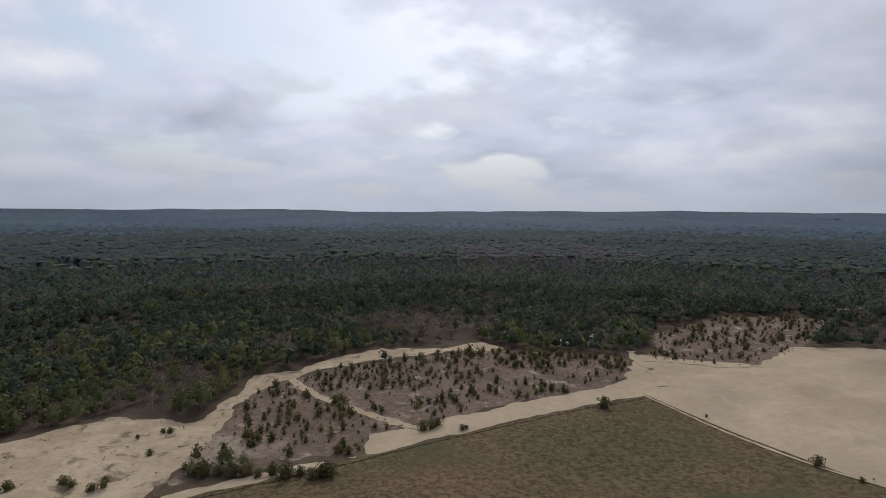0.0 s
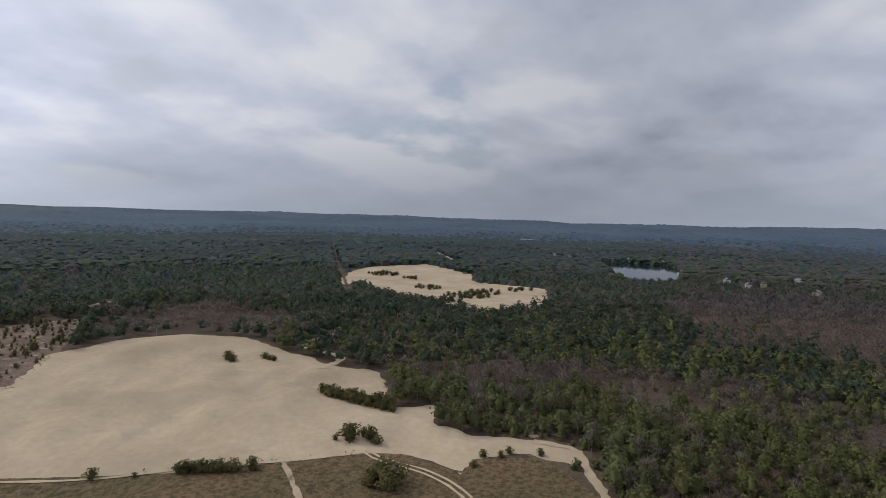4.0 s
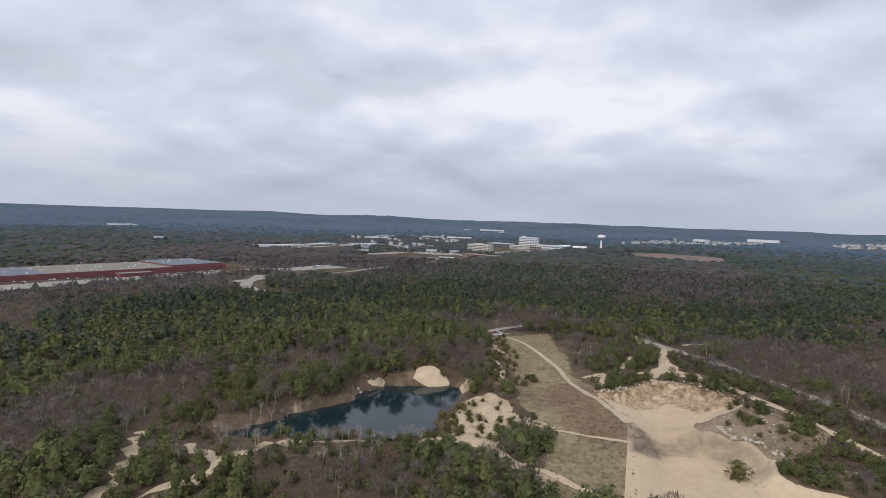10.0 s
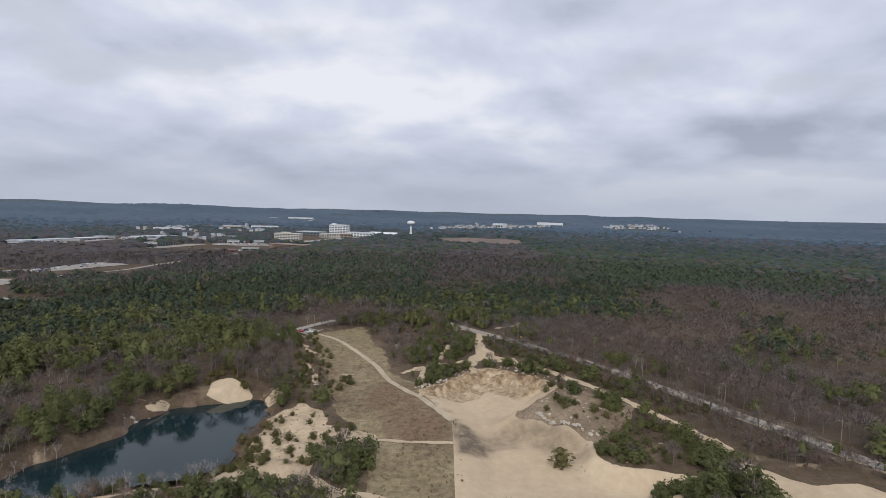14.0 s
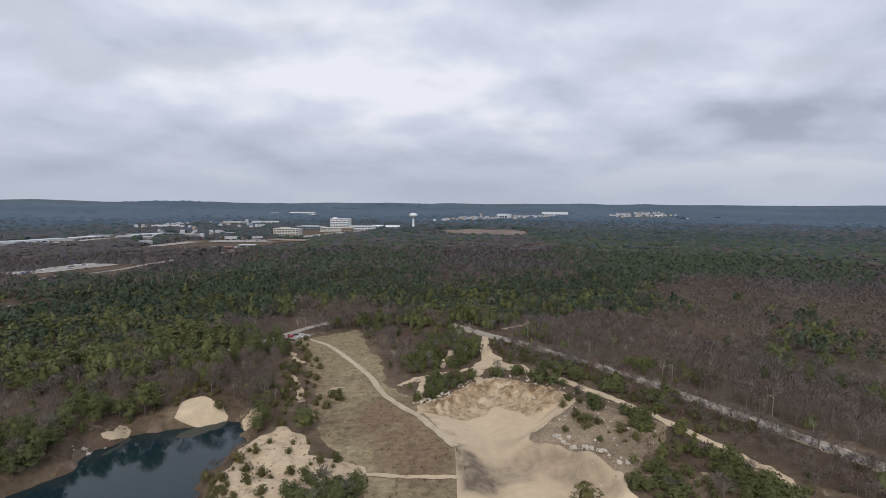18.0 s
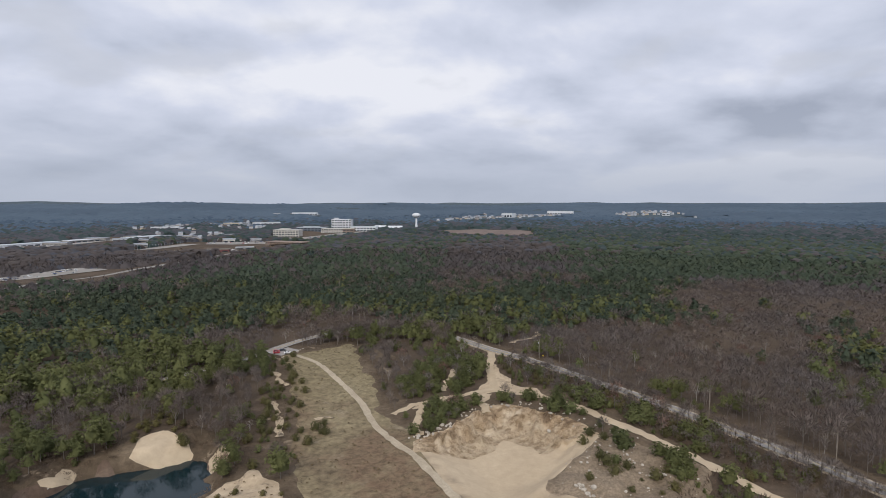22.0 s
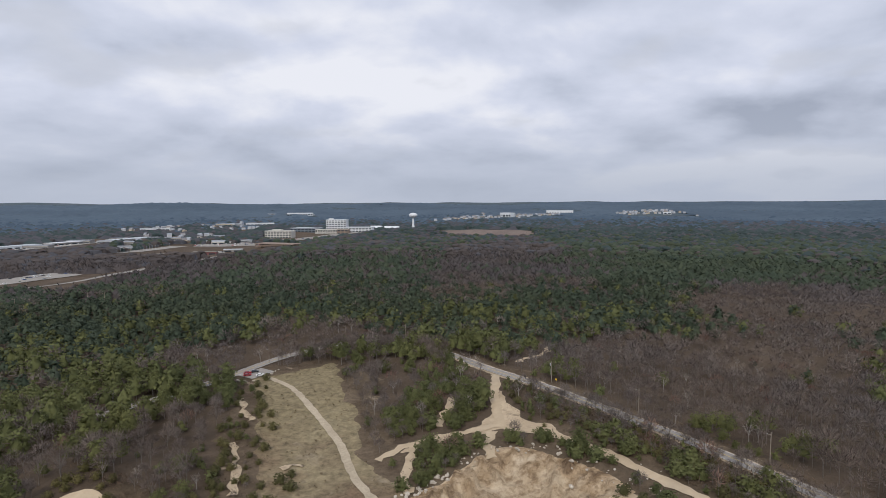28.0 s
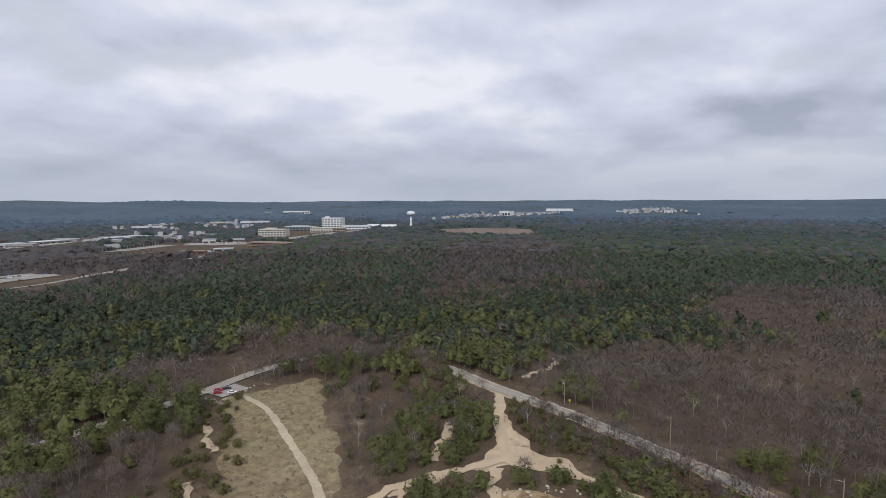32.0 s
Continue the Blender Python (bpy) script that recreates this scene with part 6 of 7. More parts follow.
block("office_building", -268, 1905, -4, 86, 40, 15, 2, 8, M_WHITE, M_LTROOF, "broad white hall with a pale roof", "office building", CG)
block("office_building", -292, 1740, -4, 34, 22, 14, 2, 3, M_BROWNCONC, M_CONC, "dark glazed entrance pavilion", "office building", CG)
for px, w in ((-232, 40), (-178, 52)):
    rt = root_at("arched_hall", px, 2065, -4, "white arched hall at the campus edge", "hall", CG, dz=-0.5)
    bm = bmesh.new()
    prof = [(-15, -1), (-15, 6), (-12, 10), (-6, 12.6), (0, 13.4), (6, 12.6), (12, 10), (15, 6), (15, -1)]
    for x in (-w / 2, w / 2):
        for yy, zz in prof:
            bm.verts.new((x, yy, zz))
    bm.verts.ensure_lookup_table()
    n = len(prof)
    for i in range(n - 1):
        bm.faces.new((bm.verts[i], bm.verts[i + 1], bm.verts[n + i + 1], bm.verts[n + i]))
    bm.faces.new(bm.verts[:n])
    bm.faces.new(bm.verts[n:])
    bmesh.ops.recalc_face_normals(bm, faces=bm.faces[:])
    part("shell", bm, M_WHITE, rt)
    part("door", box(-4, 4, -15.3, -14.8, 0, 6), M_PALEBASE, rt)
pk = root_at("parking_garage", -345, 1260, -20, "brown open parking deck", "parking garage", CG)
for k in range(4):
    part("deck", box(-48, 48, -18, 18, 0.2 + 3.1 * k, 1.4 + 3.1 * k), M_BROWNCONC, pk)
for k in range(9):
    part("column", box(-47 + 11.6 * k, -46 + 11.6 * k, -17, -16, -1, 9.8), M_BROWNCONC, pk)
for name, line, w in (("car_park", [(-560, 1105), (-430, 1175)], 60), ("car_park", [(-640, 1170), (-590, 1330)], 50), ("car_park", [(-480, 1480), (-390, 1500), (-300, 1690), (-180, 1960)], 46), ("car_park", [(-560, 1340), (-400, 1400)], 70),
                      ("car_park", [(-900, 1200), (-870, 1400), (-800, 1560)], 60)):
    v, t = ribbon(line, w, 1.0, across=4, gap=15)
    tagged(new(name, raw_mesh(name, v, t, [M_PALEROAD], smooth=True)), "pale paved car park in the distance", "parking lot", kind="structure")
spots = []
for (ax, ay), (bx, by), w, n in (((-560, 1105), (-430, 1175), 24, 50), ((-560, 1340), (-400, 1400), 28, 45), ((-470, 1485), (-330, 1560), 16, 25), ((-900, 1200), (-860, 1420), 22, 40)):
    for _ in range(n):
        u = rngw.random()
        spots.append((ax + (bx - ax) * u + rngw.uniform(-w, w) * 0.5, ay + (by - ay) * u + rngw.uniform(-w, w), float(rngw.choice([20, 110])), int(rngw.choice([0, 1, 2, 2, 3, 4])), 1.05))
put_cars(spots, "cars in distant lots", "in a distant car park", wheels=False)
for k in range(18):
    u = k / 17
    rt = root_at("lot_lamp", -634 + 30 * u, 1165 + 150 * u, 0, "pale lamp post in a row at the car park", "lamp post", "lamp posts")
    part("post", tube((0, 0, -0.5), (0, 0, 9), 0.14, 0.1, 6), M_METAL, rt)
    part("head", box(-1.0, 1.0, -0.25, 0.25, 8.8, 9.1), M_METAL, rt)
for px, py, tn, w, d, h, wm, rm, lab in (
        (-930, 1275, 70, 120, 30, 7, M_WHITE, M_LTROOF, "long low white warehouse far off"), (-880, 1390, 65, 90, 28, 6, M_PALEBASE, M_WHITE, "white-roofed low warehouse far off"), (-968, 1215, 60, 60, 24, 6, M_WHITE, M_LTROOF, "low white shed by the lot"),
        (-795, 1500, 72, 110, 34, 9, M_PALEBASE, M_LTROOF, "pale-roofed long warehouse far off"), (-452, 1140, 10, 44, 18, 6, M_REDWALL, M_TANROOF, "low red-brown shop by the car park"), (-420, 1200, 12, 36, 16, 5, M_PALEBASE, M_LTROOF, "low pale shop by the car park"),
        (-520, 1420, 8, 60, 20, 6, M_CONC, M_LTROOF, "low pale office by the campus"), (-660, 1450, 12, 40, 22, 7, M_TANWALL, M_SHINGLE, "tan low building among trees"), (-990, 2010, 30, 90, 30, 10, M_WHITE, M_LTROOF, "white building far off"),
        (-740, 2360, 20, 110, 30, 10, M_WHITE, M_LTROOF, "white building far off"), (-880, 2340, 20, 60, 30, 9, M_TANWALL, M_LTROOF, "pale building far off"), (-2200, 1880, 50, 120, 40, 11, M_WHITE, M_LTROOF, "white building far off"),
        (-1285, 1180, 50, 26, 16, 14, M_WHITE, M_LTROOF, "white house far off"), (-1310, 1150, 50, 40, 16, 6, M_WHITE, M_LTROOF, "long white shed far off"), (-1090, 1030, 50, 34, 12, 5, M_WHITE, M_LTROOF, "low white shed far off"),
        (-2460, -330, 80, 60, 20, 9, M_WHITE, M_LTROOF, "white building far off"), (680, 3330, -15, 150, 60, 26, M_WHITE, M_LTROOF, "large white block on the horizon"), (330, 2920, -35, 60, 40, 20, M_WHITE, M_LTROOF, "white block far off"),
        (-800, 3250, 10, 140, 50, 14, M_WHITE, M_LTROOF, "white sheds near the horizon"), (1150, 2950, -20, 40, 20, 10, M_WHITE, M_LTROOF, "white house far off"), (-2350, 2020, 50, 80, 30, 10, M_WHITE, M_LTROOF, "white building far off"),
        (-1390, 1290, 50, 60, 20, 7, M_WHITE, M_LTROOF, "white shed far off"), (-775, 430, 73, 120, 10, 4, M_PALEBASE, M_LTROOF, "low pale outbuilding behind the warehouse")):
    if lab.startswith("low pale outbuilding"):
        px, py = -880, 560
    block("commercial_building", px, py, tn, w, d, h, 1, max(2, int(w / 14)), wm, rm, lab, "building", "distant buildings")


def house_kit(wall, roof, label, detail):
    rt = tagged(new("house"), label, "house", "distant houses")
    part("wall", box(-6, 6, -4.5, 4.5, -2, 5.4), wall, rt)
    part("roof", gable(12, 9, 5.3, 3.4), roof, rt)
    if detail:
        part("chimney", box(2.2, 3.2, -0.5, 0.5, 6.5, 9.8), M_BROWNCONC, rt)
        part("door", box(-0.6, 0.6, -4.58, -4.45, 0, 2.2), M_GLASS, rt)
        for wx in (-4.2, 2.4):
            part("window", box(wx, wx + 1.8, -4.58, -4.45, 1.0, 2.6), M_GLASS, rt)
    return rt


def shed_kit(wall, roof, label, w, d, h):
    rt = tagged(new("commercial_building"), label, "building", "distant buildings")
    part("wall", box(-w / 2, w / 2, -d / 2, d / 2, -2, h), wall, rt)
    part("roof", box(-w / 2 - 0.5, w / 2 + 0.5, -d / 2 - 0.5, d / 2 + 0.5, h, h + 0.7), roof, rt)
    part("window_band", box(-w / 2 + 2, w / 2 - 2, -d / 2 - 0.08, -d / 2 + 0.05, 1.4, 3.0), M_GLASS, rt)
    return rt


def spread_out(kits, spots, rng, swing, pick):
    first = [True] * len(kits)
    for qx, qy in spots:
        j = pick(qx, qy)
        m = pose(qx, qy, ground_at(qx, qy), 0, 0, float(rng.uniform(-swing, swing)))
        if first[j]:
            kits[j].matrix_basis, first[j] = m, False
        else:
            copy_thing(kits[j], m)


rngh = np.random.default_rng(92)
W_G, W_P, T_G = "white gabled house with a grey roof", "white gabled house with a pale roof", "tan gabled house with a grey roof"
spread_out([house_kit(M_WHITE, M_SHINGLE, W_G, True), house_kit(M_TANWALL, M_SHINGLE, T_G, True)], HOUSES[:17], rngh, 40, lambda qx, qy: int(rngh.choice([0, 0, 1])))
spread_out([house_kit(M_FARWALL, M_SHINGLE, W_G, False), house_kit(M_FARWALL, M_FARROOF, W_P, False), house_kit(M_TANWALL, M_SHINGLE, T_G, False)], HOUSES[17:], rngh, 40, lambda qx, qy: int(rngh.choice([0, 1, 1, 2])))
spread_out([shed_kit(M_FARWALL, M_FARROOF, "long low off-white commercial building far off", 46, 16, 6), shed_kit(M_PALEBASE, M_GREYROOF, "low pale building with a grey roof far off", 34, 15, 5), shed_kit(M_PALEBASE, M_FARROOF, "broad grey building with a pale roof far off", 54, 22, 7)],
           SHEDS, rngh, 25, lambda qx, qy: int(rngh.integers(0, 3)))

# ---- bushes and young pines ----
x, y = scatter(-380, 110, -560, -285, 4.4, 501)
d1, d2 = sd(HEATH, x, y), sd(HEATH_FAR, x, y)
clumpy = waves(x, y, 502, (60, 24, 11), (0.45, 0.35, 0.25)) + 0.9 * (blob(x, y, [(62, -340, 26, 18), (20, -405, 60, 16), (-90, -425, 40, 14)]) < 1)
rng = np.random.default_rng(503)
edge = np.where(d1 < 0, np.clip(1 + d1 / 22, 0, 1) * (y < -395), 0)
ok = ((d1 < -1.5) | (d2 < -2)) & (rng.random(len(x)) < 0.36 + 0.45 * clumpy + 0.6 * edge)
for tr in TRACKS[12:15]:
    ok &= line_d(tr[1], x, y) > 3.6
x, y = x[ok], y[ok]
size = (0.40 + 1.35 * rng.random(len(x)) ** 1.9) * np.where(y < -430, 1.2, 1.0)
one = np.argsort(rng.random(len(x)))[:280]
rest = np.setdiff1d(np.arange(len(x)), one)
tree_things("young_pine", YOUNGS, x[one], y[one], size[one], [M_YOUNG, M_BARK], ["small olive-green pine standing on the heath", "stunted young pine among heather"], "young pine", "young pines on the heath")
plant("young_pine_group", YOUNGS_LO, x[rest], y[rest], size[rest], [M_YOUNG, M_BARK], "scattered young pines on the heath", "young pine")

SPOTS = [(-86.5, -346, 6.0), (45, -293, 5.5), (-142, -277, 4.4), (-131, -331, 1.6), (-162, -223, 5.4), (-299, -327, 6.0), (-296, -323, 5.5), (-302, -331, 5.0), (-310, -308, 5.0), (-306, -302, 4.6), (-303, -297, 4.0), (-202, -200, 8.5), (-205, -203, 5.0),
         (-206, -192, 6.5), (-203, -188, 5.0), (-208, -196, 4.6), (-199, -206, 2.5), (-261, -242, 5.0), (-146, -262, 2.2), (-168, -173, 10.0), (-164, -169, 9.0), (-170, -168, 8.5), (-173, -176, 5.5), (-164, -176, 6.0), (-204, -141, 3.4), (-193, -143, 3.2),
         (-211, -131, 3.6), (-206, -134, 3.0), (-213, -118, 3.4), (0, -333, 5.0), (4, -331, 4.6), (-3, -336, 4.2), (41, -369, 6.0), (44, -371, 5.0), (51, 171, 8.5), (134, -298, 4.0), (131, -297, 3.0), (124, -296, 3.4), (121, -298, 3.0), (123, -304, 2.6),
         (114, -322, 2.8), (112, -340, 2.8), (115, -341, 2.4), (124, -337, 2.0), (150, -295, 3.8), (154, -292, 4.0), (40, -313, 4.0), (36, -311, 3.6), (-13, -329, 2.8), (-15, -330, 2.0), (-110, 250, 4.6), (-112, 252, 3.6), (-128, 255, 3.4), (-126, 259, 3.6), (-121, 261, 3.2), (-130, 248, 3.2), (-117, 257, 2.6), (-131, 260, 4.0), (-133, 258, 3.0), (-132, 252, 3.0), (-128, 266, 4.2), (-121, 266, 3.6), (-115, 261, 3.4), (-124, 268, 4.0)]
SPOTS += [(93 - 5 * k, -303 + 1.2 * k + 1.5 * math.sin(3 * k), 5.0 + 1.5 * math.sin(2.1 * k)) for k in range(11)]      # row by the sandy bend
SPOTS += [(-258 + 10 * u, -238 + 41 * u, 6.4 + 1.4 * math.sin(17 * u)) for u in np.linspace(0, 1, 12)]                # belt across the dune
SPOTS += [(-253 + 9 * u, -234 + 39 * u, 5.2 + 1.2 * math.sin(23 * u)) for u in np.linspace(0, 1, 9)]
SPOTS += [(-152.5 - 6.5 * u, -248 + 19 * u, 4.8 + 0.6 * math.sin(20 * u)) for u in np.linspace(0, 1, 9)]              # hedge by the field
sx, sy, sh = (np.array(c, float) for c in zip(*SPOTS))
tree_things("bush", BUSHES, sx, sy, sh / 3.0 * 0.92, [M_YOUNG, M_BARK], ["rounded dark green bush on bare ground", "low bushy pine on open sand"], "bush", "bushes on sand and grass")


fx, fy = scatter(-960, -640, -460, -160, 9.0, 591)
ok = (sd(DUNE_FAR, fx, fy) < -12) & (blob(fx, fy, [(-905, -440, 22, 30), (-770, -320, 20, 20), (-700, -245, 26, 28), (-745, -232, 22, 24), (-780, -186, 16, 20), (-880, -380, 14, 18)]) < 1)
tree_things("bush", BUSHES, fx[ok], fy[ok], np.random.default_rng(592).uniform(1.2, 2.2, ok.sum()), [M_YOUNG, M_BARK], ["olive bush on the distant open sand"], "bush", "bushes on the far dune")


def thicket(name, polys, gap, lo, hi, seed, temps_hi, temps, mats, label, category, group, chance=0.75, clear=None, hi_count=120):
    """Bushes over small outlines: single things first, then the rest joined."""
    xs, ys = [], []
    for k, pol in enumerate(polys):
        bx, by = [p[0] for p in pol], [p[1] for p in pol]
        qx, qy = scatter(min(bx), max(bx), min(by), max(by), gap, seed + k)
        okk = sd(pol, qx, qy) < 0
        for tr in TRACKS[:12]:
            okk &= line_d(tr[1], qx, qy) > tr[2] * 0.5 + 0.9
        okk &= line_d(ROAD, qx, qy) > 6.5
        xs.append(qx[okk])
        ys.append(qy[okk])
    qx, qy = np.concatenate(xs), np.concatenate(ys)
    r = np.random.default_rng(seed + 50)
    k = r.random(len(qx)) < chance
    qx, qy = qx[k], qy[k]
    s = r.uniform(lo, hi, len(qx))
    k1 = np.arange(len(qx)) < hi_count
    tree_things(name, temps_hi, qx[k1], qy[k1], s[k1], mats, [label], category, group)
    if (~k1).any():
        plant(name + "_group", temps, qx[~k1], qy[~k1], s[~k1], mats, label, category)


thicket("bushy_pine", [[(-57, 171), (-50, 177), (-40, 180), (-31, 176), (-28, 160), (-30, 140), (-40, 138), (-51, 150)], [(-98, 128), (-92, 138), (-80, 140), (-70, 142), (-62, 146), (-50, 138), (-46, 128)],
                       [(-8, 294), (17, 298), (18, 288), (4, 272), (-6, 260), (-16, 258)], [(25, 303), (34, 304), (37, 297), (33, 290), (25, 292)], [(40, 296), (48, 288), (60, 276), (66, 266), (58, 264), (46, 280), (38, 290)]],
        4.0, 0.9, 2.0, 601, BUSHES, BUSHES, [M_PINE, M_BARK], "low bushy green pine beside bare sand", "bush", "bushes by the sand", 0.75, hi_count=150)
thicket("bushy_pine", [[(62, 236), (71, 242), (76, 232), (70, 218), (64, 222)], [(77, 222), (88, 228), (98, 212), (88, 205), (78, 210)], [(68, 182), (81, 186), (90, 174), (84, 162), (73, 163), (67, 170)], [(95, 194), (112, 199), (118, 187), (108, 171), (94, 178)], [(100, 166), (115, 171), (123, 162), (117, 157), (101, 157)], [(80, 149), (101, 144), (116, 149), (120, 136), (110, 122), (86, 118), (84, 138)],
                       [(62, 299), (77, 289), (79, 268), (66, 272)], [(86, 270), (98, 257), (92, 244), (80, 254)], [(99, 249), (114, 254), (110, 233), (97, 226)], [(-20, 304), (-4, 304), (16, 312), (22, 330), (20, 350), (8, 372), (-14, 350), (-24, 320)]],
        3.9, 1.0, 2.3, 621, BUSHES, BUSHES, [M_PINE, M_BARK], "bushy green pine on the rough slope", "bush", "bushes below the road", 0.78, hi_count=170)
thicket("shore_bush", [[(-87, 169), (-85, 181), (-78, 182), (-72, 170), (-79, 163)], [(-97, 147), (-97, 154), (-91, 155), (-85, 147)], [(-85, 154), (-77, 163), (-72, 154), (-80, 146)]], 3.6, 0.5, 1.15, 615, BUSHES, BUSHES, [M_YOUNG, M_BARK], "low olive bush on the pond's sandy shore", "bush", "bushes on the shore", 0.7)
qx, qy = scatter(28, 165, 155, 366, 4.0, 616)
ok = np.minimum(sd(STRIP, qx, qy), sd([(70, 184), (97, 216), (121, 172), (150, 170), (146, 201), (160, 176), (166, 160), (130, 160), (110, 158), (85, 161)], qx, qy)) < 0
ok &= (line_d(ROAD, qx, qy) > 6.2) & (sd(SAND_FORK, qx, qy) > 1) & (sd(SAND_EAST, qx, qy) > 1) & (sd(PIT, qx, qy) > 2) & (np.random.default_rng(617).random(len(qx)) < 0.85)
for tr in TRACKS[:8]:
    ok &= line_d(tr[1], qx, qy) > tr[2] * 0.5 + 1.0
qx, qy = qx[ok], qy[ok]
kind_ = np.random.default_rng(618).random(len(qx)) < 0.45
plant("verge_pines", YOUNGS_LO, qx[kind_], qy[kind_], np.random.default_rng(619).uniform(0.6, 1.35, kind_.sum()), [M_PINE, M_BARK], "low pines between the sandy track and the road", "scrub")
plant("verge_brush", SHRUBS, qx[~kind_], qy[~kind_], np.random.default_rng(620).uniform(1.3, 2.5, (~kind_).sum()), [M_SHRUB, M_BARK], "dark leafless brush between the sandy track and the road", "scrub")
# slim leafless trees and brush crowd the slope between the sandy track and the road
VERGE = [(44, 350), (62, 292), (100, 230), (124, 184), (128, 166), (146, 146), (172, 142), (150, 190), (108, 258), (62, 338)]
qx, qy = scatter(40, 175, 135, 352, 3.8, 681)
ok = (sd(VERGE, qx, qy) < 0) & (line_d(ROAD, qx, qy) > 5.8) & (sd(SAND_EAST, qx, qy) > 1) & (line_d(TRACKS[3][1], qx, qy) > 3.4) & (sd(SAND_FORK, qx, qy) > 0)
qx, qy = qx[ok], qy[ok]
tall = np.random.default_rng(682).random(len(qx)) < 0.6
plant("verge_trees", BARES, qx[tall], qy[tall], np.random.default_rng(683).uniform(0.34, 0.62, tall.sum()), [M_TWIG, M_BARK], "slim leafless trees crowding the road's verge", "woodland")
plant("verge_brush", SHRUBS, qx[~tall], qy[~tall], np.random.default_rng(684).uniform(1.2, 2.2, (~tall).sum()), [M_SHRUB, M_BARK], "brown leafless brush on the road's verge", "scrub")
thicket("olive_bush", [LEFT_EDGE, [(-100, 340), (-94, 300), (-84, 260), (-76, 250), (-70, 300), (-88, 345)], STRIP, NEAR_SHORE, [(-150, 40), (-70, 40), (-60, 110), (-120, 96), (-196, 92)]], 6.2, 0.6, 1.5, 626, BUSHES, BUSHES, [M_YOUNG, M_BARK], "low olive-green bush in brown scrub", "bush", "bushes in the scrub", 0.42, hi_count=120)
TUFTS = [far_template(380 + k, 9, 0.5, 0.45, 0.22, 0.6) for k in range(4)]
thicket("low_bush", [SAND_MID, [(64, 262), (84, 214), (78, 194), (60, 202), (40, 212), (58, 244)]], 5.6, 0.3, 1.5, 631, BUSHES, BUSHES, [M_YOUNG, M_BARK], "low olive bush on rutted sand", "bush", "bushes on rutted sand", 0.48, hi_count=110)
# brown scrub on banks, verges and clearings
x, y = scatter(-230, 210, 90, 440, 3.0, 641)
rng = np.random.default_rng(642)
dr, dp, dm = line_d(ROAD, x, y), sd(POND, x, y), sd(MEADOW, x, y)
want = np.where((dr > 6.3) & (dr < 16), 0.45, 0) + np.where((dp > 2) & (dp < 14), 0.30, 0) + np.where((dm > 0) & (dm < 9), 0.4, 0) + 0.10 + 0.3 * (sd(STRIP, x, y) < 0) + 0.3 * (sd(LEFT_EDGE, x, y) < 0) + 0.55 * (sd(NEAR_SHORE, x, y) < 0) + 0.25 * ((dp > 2) & (dp < 20) & (y > 175))
ok = (rng.random(len(x)) < want) & (sd(PIT, x, y) > 2) & (sd(SAND_EAST, x, y) > 2) & (sd(SAND_MID, x, y) > 0) & (dr > 6.3) & (dp > 2) & (dm > -3) & (sd(SCARP, x, y) > 1) & (np.hypot(x + 108, y - 396) > 12)
for tr in TRACKS[:11]:
    ok &= line_d(tr[1], x, y) > tr[2] * 0.5 + 0.6
x, y = x[ok], y[ok]
plant("scrub", SHRUBS, x, y, rng.uniform(0.5, 1.3, len(x)), [M_SHRUB, M_BARK], "brown leafless scrub along banks and verges", "scrub")
x, y = scatter(-215, -60, 100, 300, 2.6, 645)
dp = sd(POND, x, y)
ok = (dp > 2.6) & (dp < 17) & (sd(SCARP, x, y) > 1.5) & (sd(SAND_MID, x, y) > 2) & ((y > 165) | (x < -165)) & (np.random.default_rng(646).random(len(x)) < 0.7)
plant("bank_brush", SHRUBS, x[ok], y[ok], np.random.default_rng(647).uniform(0.9, 1.9, ok.sum()), [M_SHRUB, M_BARK], "reddish leafless brush on the pond's banks", "scrub")
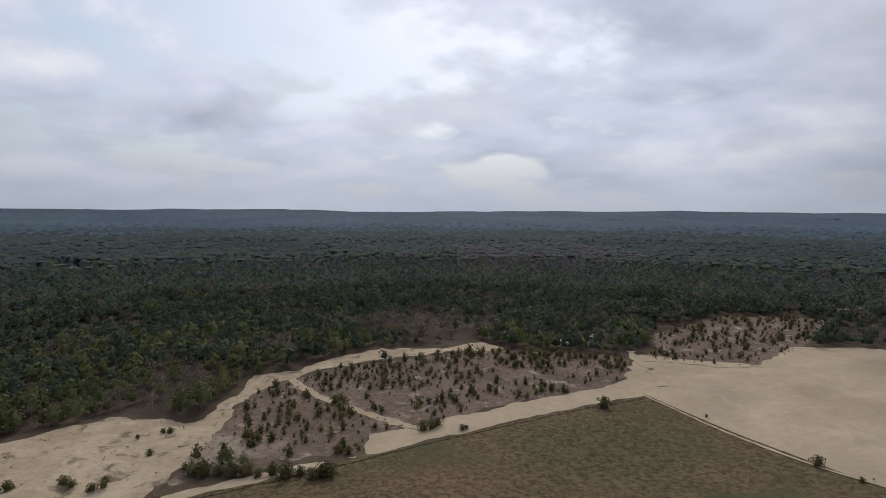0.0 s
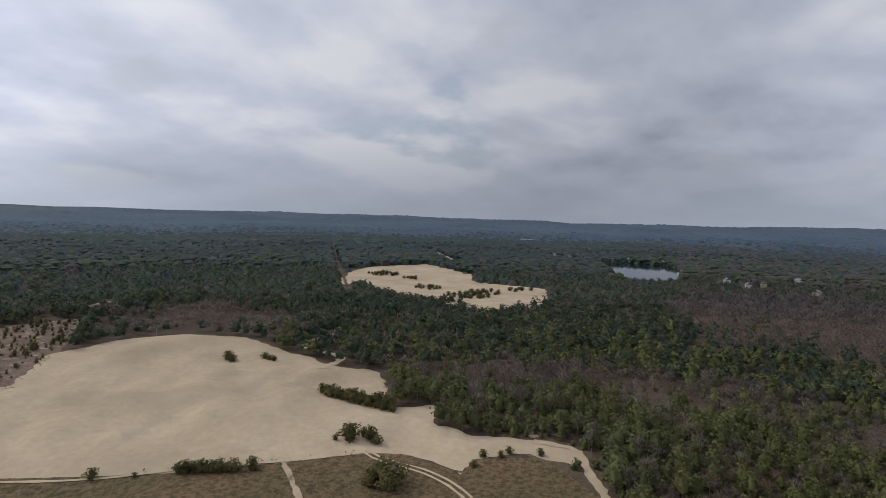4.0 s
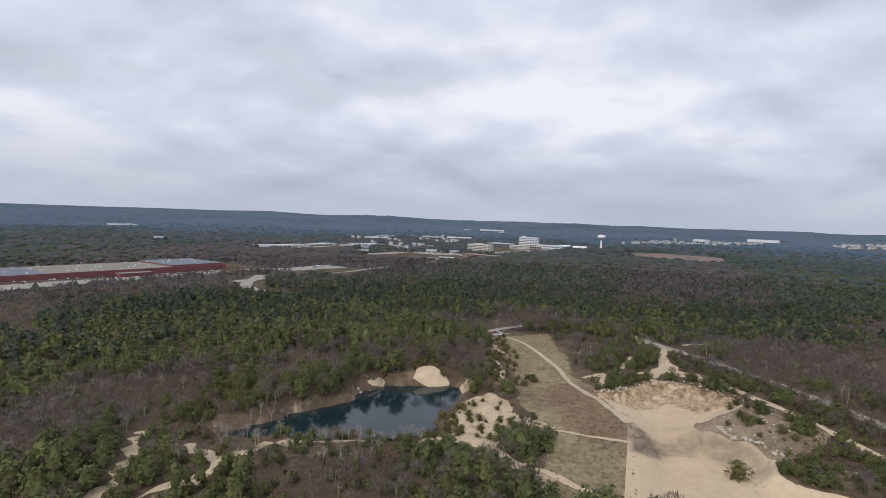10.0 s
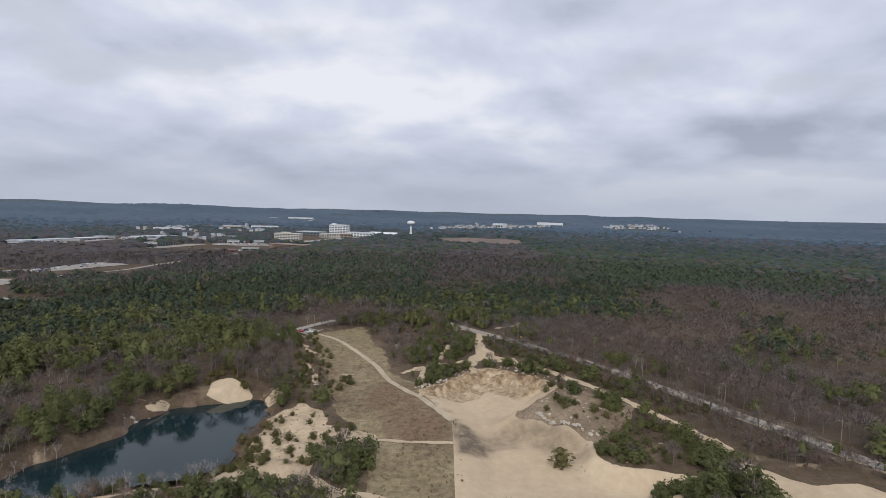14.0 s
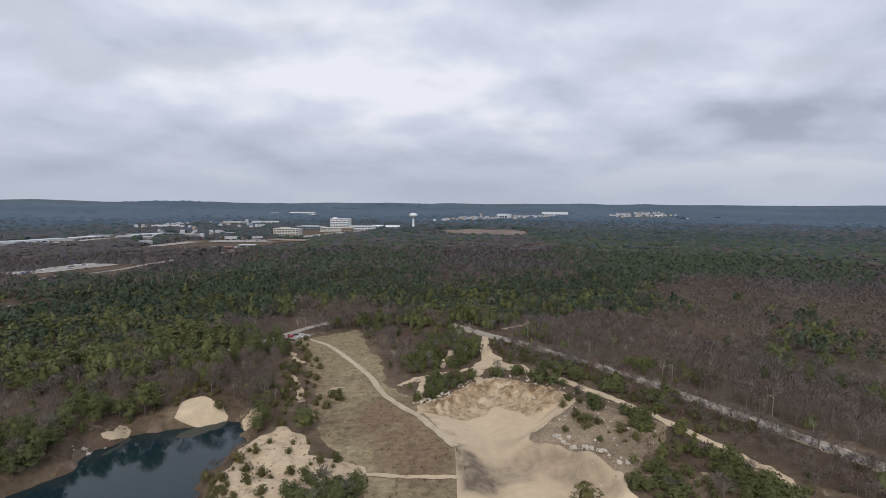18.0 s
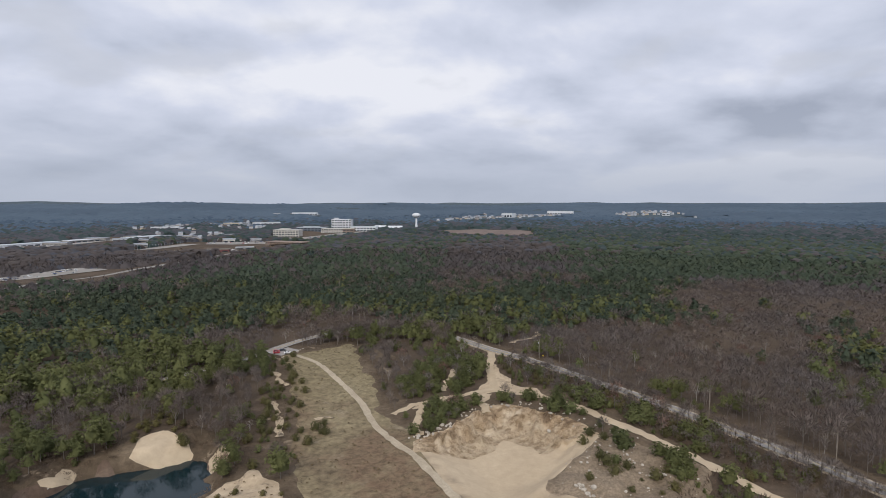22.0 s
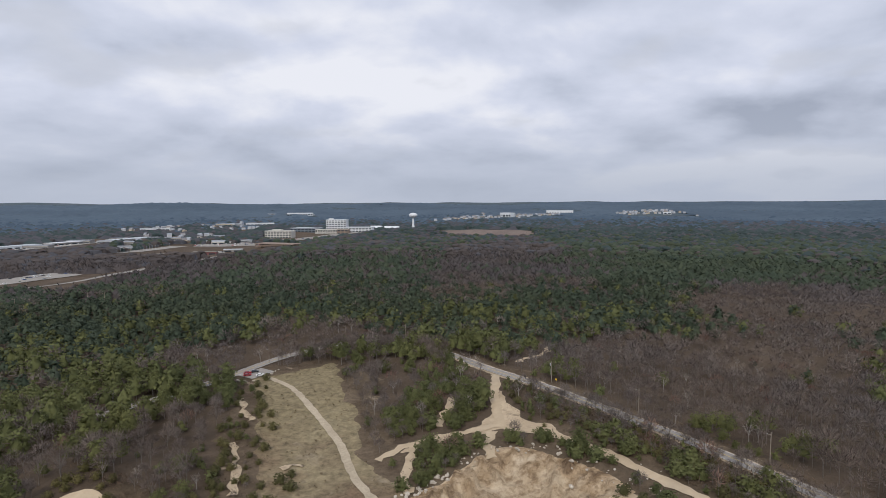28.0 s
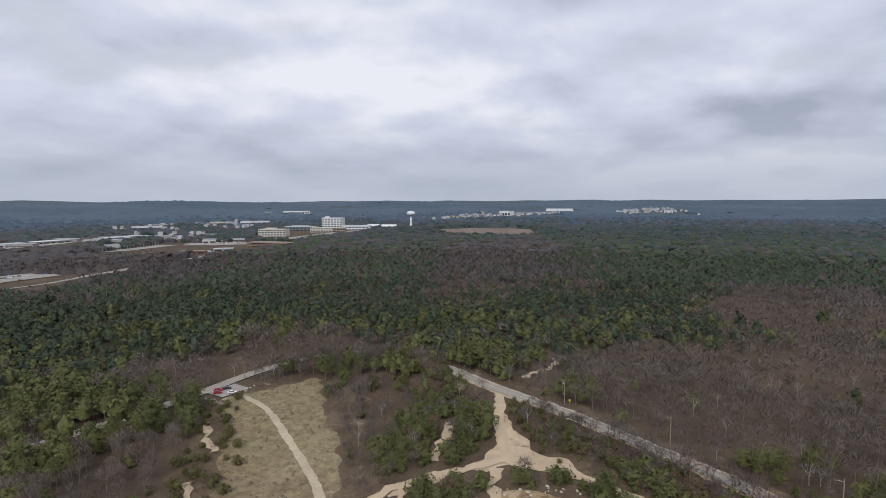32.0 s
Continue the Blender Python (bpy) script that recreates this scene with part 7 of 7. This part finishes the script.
# tufts on sand and field
x, y = scatter(-330, 190, -440, -90, 3.0, 651)
rng = np.random.default_rng(652)
ok = ((sd(SAND_LEFT, x, y) < -2) & (waves(x, y, 653, (22, 9), (0.6, 0.5)) > 0.55) & (rng.random(len(x)) < 0.4)) | ((sd(FIELD, x, y) < 0) & (rng.random(len(x)) < 0.05) & (y < -140)) \
    | ((np.abs(line_d(TRACKS[21][1], x, y) - 1.6) < 1.0) & (rng.random(len(x)) < 0.5) & (sd(FIELD, x, y) > -3)) | (((sd(HEATH, x, y) < 0) | (sd(HEATH_FAR, x, y) < 0)) & (rng.random(len(x)) < 0.4))
x, y = x[ok], y[ok]
plant("heather_tufts", TUFTS, x, y, rng.uniform(0.7, 1.6, len(x)), [M_TUFT], "low brown tufts of heather and dead grass", "scrub")
x, y = scatter(-120, 10, 112, 420, 2.6, 661)
ok = ((sd(MEADOW, x, y) < -1) | (sd(SAND_MID, x, y) < -1)) & (np.random.default_rng(662).random(len(x)) < 0.22)
ok &= line_d(TRACKS[0][1], x, y) > 3
x, y = x[ok], y[ok]
plant("meadow_tufts", TUFTS, x, y, np.random.default_rng(663).uniform(0.7, 1.7, len(x)), [M_TUFT], "dry tufts in the meadow", "scrub")
# bare pale saplings at the pond's near shore
x, y = scatter(-175, -85, 118, 170, 4.5, 671)
dp = sd(POND, x, y)
ok = (dp > -6) & (dp < 12) & (np.random.default_rng(672).random(len(x)) < 0.6)
x, y = x[ok], y[ok]
tree_things("pale_sapling", PALES, x, y, np.random.default_rng(673).uniform(0.45, 0.85, len(x)), [M_PALETWIG, M_PALEBARK], ["pale leafless sapling at the water's edge"], "bare tree", "saplings by the pond")
x, y = scatter(-170, -70, 92, 150, 8.5, 675)
ok = (sd(NEAR_SHORE, x, y) < -2) & (sd(POND, x, y) > 5) & (np.random.default_rng(676).random(len(x)) < 0.6)
x, y = x[ok], y[ok]
tree_things("pale_sapling", PALES, x, y, np.random.default_rng(677).uniform(0.5, 0.95, len(x)), [M_PALETWIG, M_PALEBARK], ["pale leafless sapling in brown scrub"], "bare tree", "saplings in the scrub")
# row of poles beyond the woods, along the bare field
for k in range(14):
    u = k / 13
    pole(71 + 300 * u, 955 + 1000 * u, -70, 13.0, "pale utility pole in a row through far woods", fine=False)
